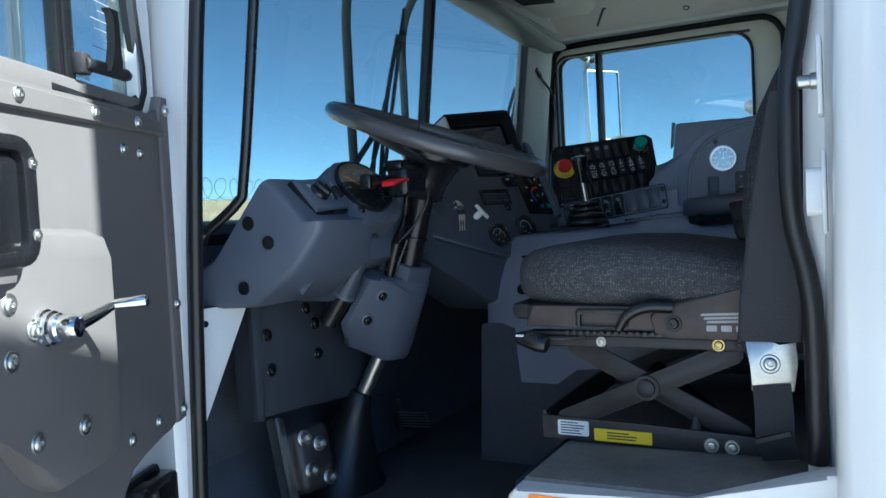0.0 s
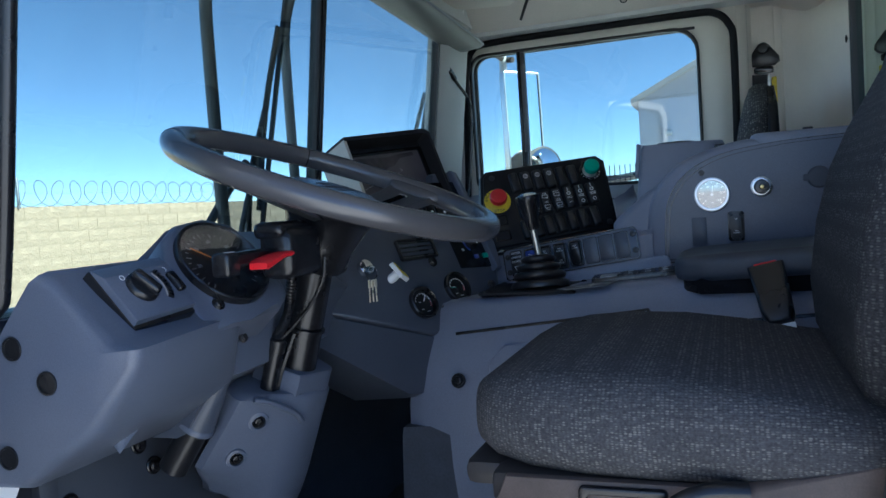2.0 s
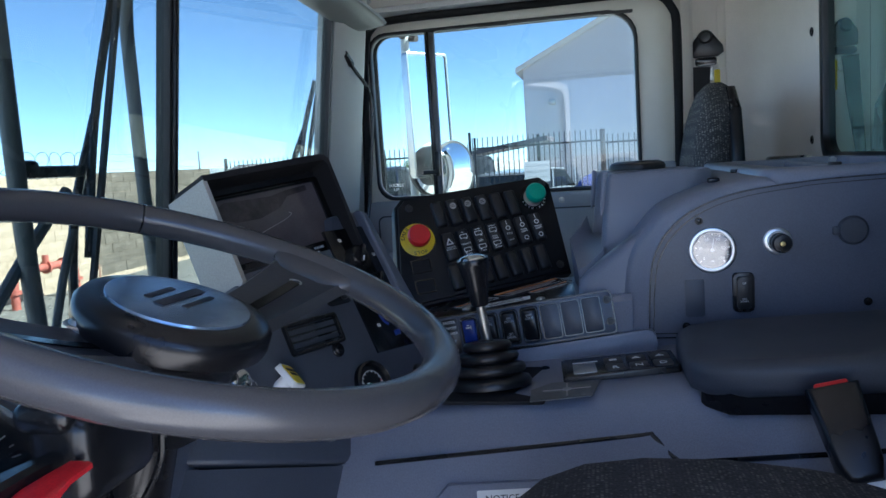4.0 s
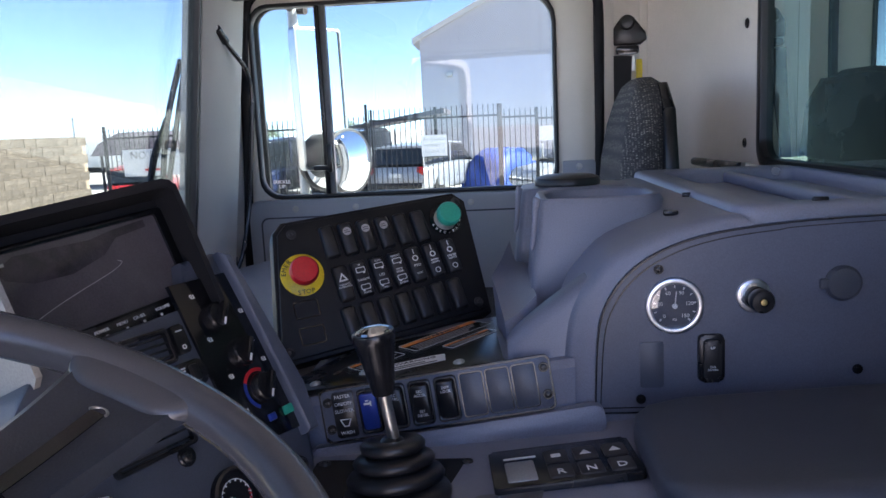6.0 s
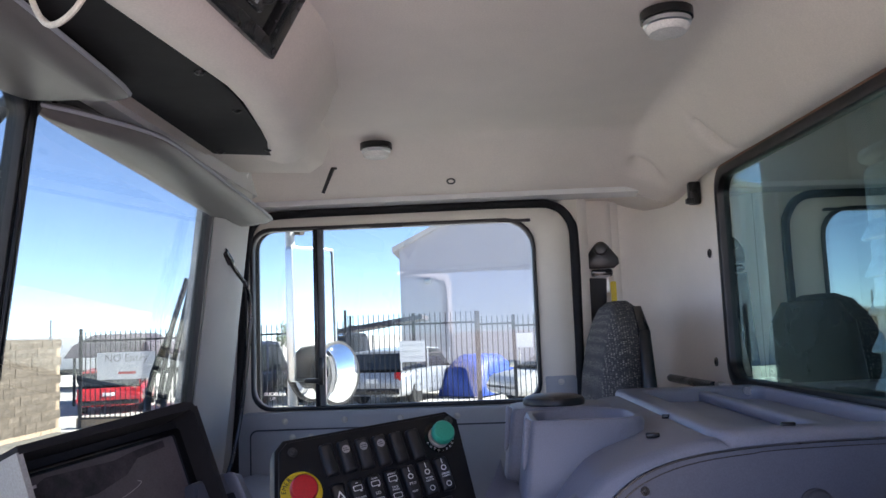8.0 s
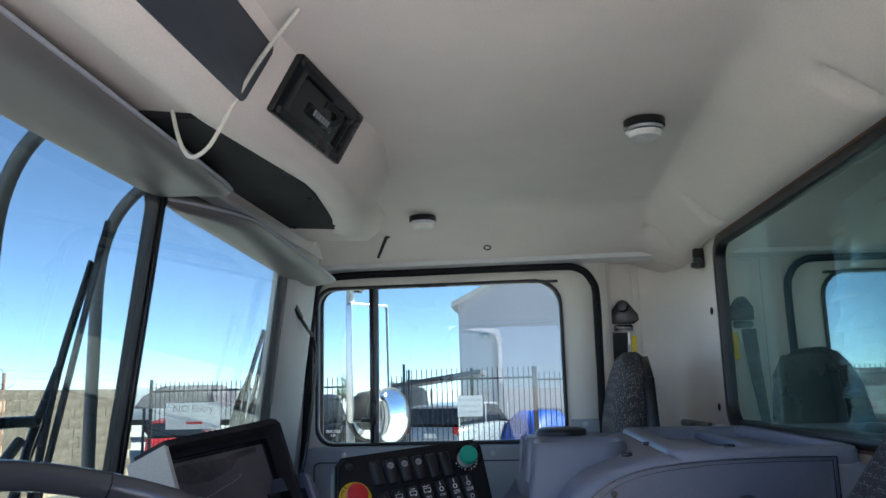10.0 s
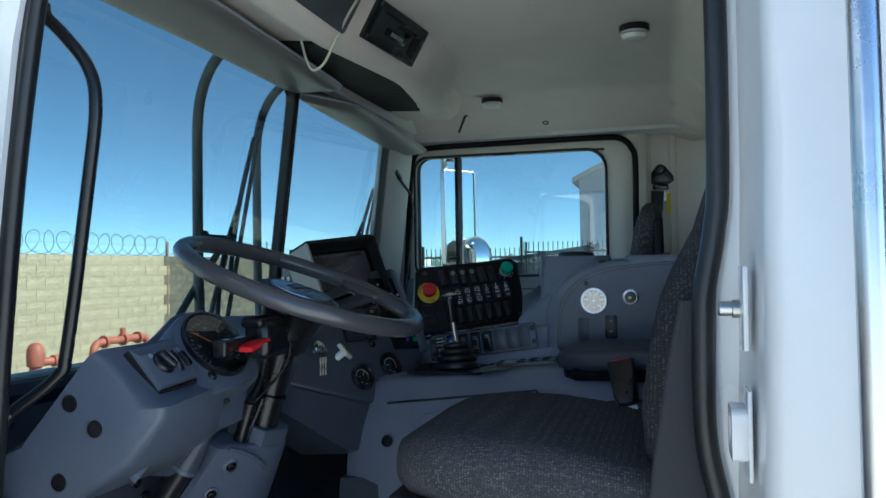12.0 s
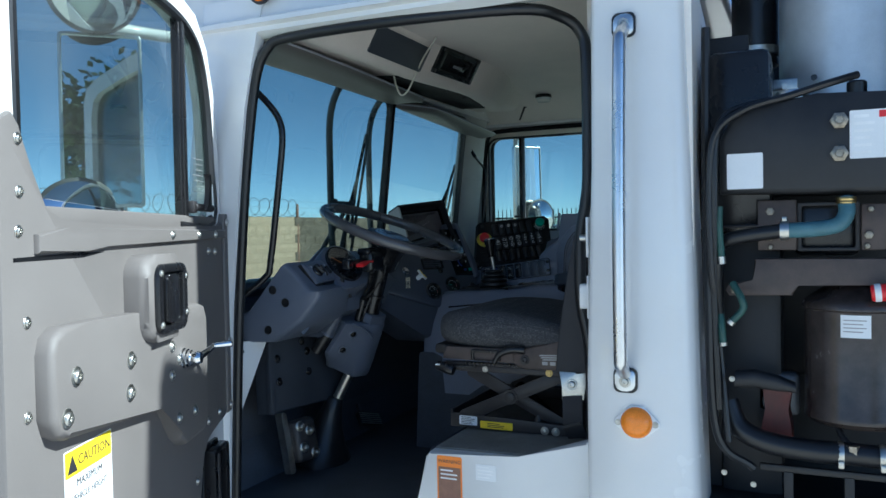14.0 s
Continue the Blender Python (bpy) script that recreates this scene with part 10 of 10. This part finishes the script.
trailer("white_trailer", (-21.0, 37, 0), (9, 2.5, 1.5), 5, TRAILER, "white box trailer parked far behind the fence")
trailer("white_truck", (-14.0, 35, 0), (6.5, 2.4, 1.35), -4, TRAILER, "white box truck parked far behind the fence")
cnp = thing("dark_canopy", (-14.6, 29, 0), "dark hipped canopy roof behind the sign", "canopy")
bm = B()
loft(bm, [[V(-12.3 + a * sx, 27.5 + b * sx, z) for a, b in ((-1, -1), (1, -1), (1, 1), (-1, 1))] for sx, z in ((1.45, 1.55), (1.25, 1.95), (0.75, 2.30))])
part("roof", bm, DARKROOF, cnp)
for a in (-1.2, 1.2):
    for b in (-1.2, 1.2):
        bm = B()
        cyl(bm, (-12.3 + a, 27.5 + b, 0), (-12.3 + a, 27.5 + b, 1.6), 0.05, n=8)
        part("post", bm, IRON, cnp)


def tree(name, at, h, r, seed, label, leaves=2600):
    """A tapered trunk with limbs and a crown of many single leaves."""
    t = thing(name, at, label, "tree")
    rnd = random.Random(seed)
    bm = B()
    tube(bm, [V(*at), V(at[0] + 0.1, at[1], h * 0.25), V(at[0] - 0.05, at[1] + 0.1, h * 0.5), V(at[0], at[1], h * 0.8)], 0.1, 8, 5, radius=lambda k: h * 0.028 * (1 - 0.75 * k))
    clumps = []
    for k in range(26):
        a, e = rnd.uniform(0, 2 * math.pi), rnd.uniform(-0.3, 1.35)
        d = rnd.uniform(0.45, 1.0)
        c = V(at[0] + r * d * math.cos(a) * math.cos(e), at[1] + r * d * math.sin(a) * math.cos(e), h * 0.60 + h * 0.36 * d * math.sin(e))
        clumps.append((c, rnd.uniform(0.22, 0.42) * r))
        s = V(at[0], at[1], h * rnd.uniform(0.3, 0.6))
        tube(bm, [s, s.lerp(c, 0.5) + V(0, 0, 0.1), c], 0.03, 5, 3, radius=lambda k: h * 0.010 * (1 - 0.7 * k))
    part("trunk", bm, BARK, t)
    bm = B()
    for k in range(leaves):
        c, q = clumps[k % len(clumps)]
        p = c + V(rnd.gauss(0, 0.5), rnd.gauss(0, 0.5), rnd.gauss(0, 0.42)) * q
        u = V(rnd.uniform(-1, 1), rnd.uniform(-1, 1), rnd.uniform(-1, 1)).normalized()
        w = u.orthogonal().normalized()
        s = rnd.uniform(0.06, 0.14) * (h / 5)
        bm.faces.new([bm.verts.new(p + u * a * s + w * b * s * 0.45) for a, b in ((-1, 0), (0, -1), (1, 0), (0, 1))])
    part("crown", bm, LEAF, t, "", 180)


tree("tree", (9.7, -13.2, 0), 6.2, 2.4, 3, "green leafy street tree behind the truck", 5200)
tree("far_tree", (-10.5, 44, 0), 3.1, 0.9, 5, "slim green tree far behind the fence", 1500)
tree("far_tree", (-13.2, 45, 0), 2.6, 1.8, 6, "low green tree far behind the fence", 1500)
tree("far_tree", (-8.8, 47, 0), 2.7, 0.8, 8, "slim green tree far behind the fence", 1500)

# red pipework and hydrant by the wall
pw = thing("red_pipework", (-9.2, 11.9, 0), "red painted backflow pipe loop standing by the wall", "pipework")
bm = B()
tube(bm, [(-9.25, 11.15, 0.0), (-9.25, 11.15, 0.40), (-9.25, 11.20, 0.54), (-9.25, 11.34, 0.60), (-9.25, 11.9, 0.60), (-9.25, 12.4, 0.60), (-9.25, 12.54, 0.54), (-9.25, 12.58, 0.40), (-9.25, 12.58, 0.0)], 0.065, 12, 5)
part("pipe", bm, PIPE, pw)
for y, z, n in ((11.42, 0.60, (0, 1, 0)), (12.30, 0.60, (0, 1, 0)), (11.9, 0.60, (0, 1, 0)), (11.15, 0.30, (0, 0, 1)), (12.58, 0.30, (0, 0, 1))):
    bm = B()
    lathe(bm, [(0.11, -0.025), (0.11, 0.025)], frame_at((-9.25, y, z), n, (1, 0, 0)), 16)
    part("flange", bm, PIPE, pw)
bm = B()
cyl(bm, (-9.25, 11.9, 0.60), (-9.25, 11.9, 0.80), 0.05, n=12)
part("valve_stem", bm, PIPE, pw)
hyd = thing("hydrant", (-9.2, 9.85, 0), "weathered red standpipe with a side outlet", "hydrant")
bm = B()
lathe(bm, [(0.085, 0.0), (0.085, 0.36), (0.12, 0.38), (0.13, 0.52), (0.12, 0.64), (0.09, 0.70), (0.05, 0.73), (0, 0.74)], Matrix.Translation((-9.2, 9.85, 0)), 18)
part("standpipe", bm, PIPE, hyd, "", 50)
bm = B()
cyl(bm, (-9.2, 9.85, 0.43), (-9.14, 10.18, 0.43), 0.065, n=14)
part("outlet", bm, PIPE, hyd)
bm = B()
lathe(bm, [(0.09, -0.03), (0.09, 0.03)], frame_at((-9.14, 10.17, 0.43), (0.2, 1, 0)), 14)
part("cap", bm, PIPE, hyd)

# block wall with razor wire
WX, WTOP = -9.9, 2.12
wall = structure("wall_yard", (lambda b: box(b, (WX - 0.10, 9.0, WTOP / 2 - 0.01), (0.192, 19.5, WTOP - 0.04)))(B()), MORTAR, "long block wall round the yard, painted cream at one end", "wall")
bm = B()
box(bm, (WX - 0.01, 14.12, WTOP / 2 + 0.15), (0.05, 0.05, WTOP + 0.30), None, 0.005)
part("post", bm, BROWNST, wall, "thin brown steel post")
for y in (4.0, 9.1, 18.3):
    bm = B()
    box(bm, (WX + 0.02, y, WTOP + 0.20), (0.035, 0.035, 0.46), None, 0.004)
    part("wire_post", bm, GALV, wall)
bm = B()
pts = []
for k in range(0, 36 * 14):
    a = 2 * math.pi * k / 14
    pts.append(V(WX - 0.05 + 0.20 * math.cos(a), 2.0 + 0.34 * k / 14 + 0.03 * math.sin(k * 0.7), WTOP + 0.20 + 0.20 * math.sin(a)))
tube(bm, pts, 0.007, 4, 0)
for z in (0.06, 0.22, 0.36):
    tube(bm, [(WX, -1.0, WTOP + z), (WX, 9, WTOP + z - 0.02), (WX, 18.8, WTOP + z)], 0.004, 4, 2)
solo("razor_wire", bm, GALV, "coil of razor wire along the top of the wall", "razor wire", kind="stuff")
rnd = random.Random(11)
shapes = []
for v in range(5):
    bm = B()
    L, H = 0.392, 0.192
    nx, nz = 5, 3
    g_ = [[bm.verts.new((0.0 + rnd.uniform(0.0, 0.008) * (0 < i < nx - 1) * (0 < j < nz - 1) + (0.004 if 0 < i < nx - 1 and 0 < j < nz - 1 else 0.0), -L / 2 + L * i / (nx - 1), -H / 2 + H * j / (nz - 1))) for j in range(nz)] for i in range(nx)]
    for i in range(nx - 1):
        for j in range(nz - 1):
            bm.faces.new((g_[i][j], g_[i + 1][j], g_[i + 1][j + 1], g_[i][j + 1]))
    rim_ = [g_[i][0] for i in range(nx)] + [g_[nx - 1][j] for j in range(1, nz)] + [g_[i][nz - 1] for i in range(nx - 2, -1, -1)] + [g_[0][j] for j in range(nz - 2, 0, -1)]
    back_ = [bm.verts.new((-0.05, q.co.y, q.co.z)) for q in rim_]
    for i in range(len(rim_)):
        j = (i + 1) % len(rim_)
        bm.faces.new((rim_[i], back_[i], back_[j], rim_[j]))
    bmesh.ops.recalc_face_normals(bm, faces=bm.faces)
    shapes.append(bm)
meshes = {}
for mi, mt in enumerate((BLOCK, BLOCK2)):
    for v, b in enumerate(shapes):
        me = bpy.data.meshes.new("block")
        b.to_mesh(me)
        me.materials.append(mt)
        meshes[mi, v] = me
rest = B()
for row in range(11):
    z = 0.10 + 0.2 * row - 0.08
    y = -0.6 + (0.2 if row % 2 else 0)
    while y < 18.7:
        bare = y > 14.15
        x = WX + rnd.uniform(-0.003, 0.003) + (rnd.uniform(0.0, 0.012) if bare else 0)
        if 8.0 < y < 18.7 and row > 0:
            b = new("block", meshes[int(bare), rnd.randrange(5)])
            b.parent = wall
            b.location = (x, y, z)
        else:
            s = shapes[rnd.randrange(5)]
            made = {q: rest.verts.new(q.co + V(x, y, z)) for q in s.verts}
            for f in s.faces:
                rest.faces.new([made[q] for q in f.verts])
        y += 0.4
for s in shapes:
    s.free()
r_ = part("block_rest", rest, BLOCK, wall)
r_["kind"] = "stuff"
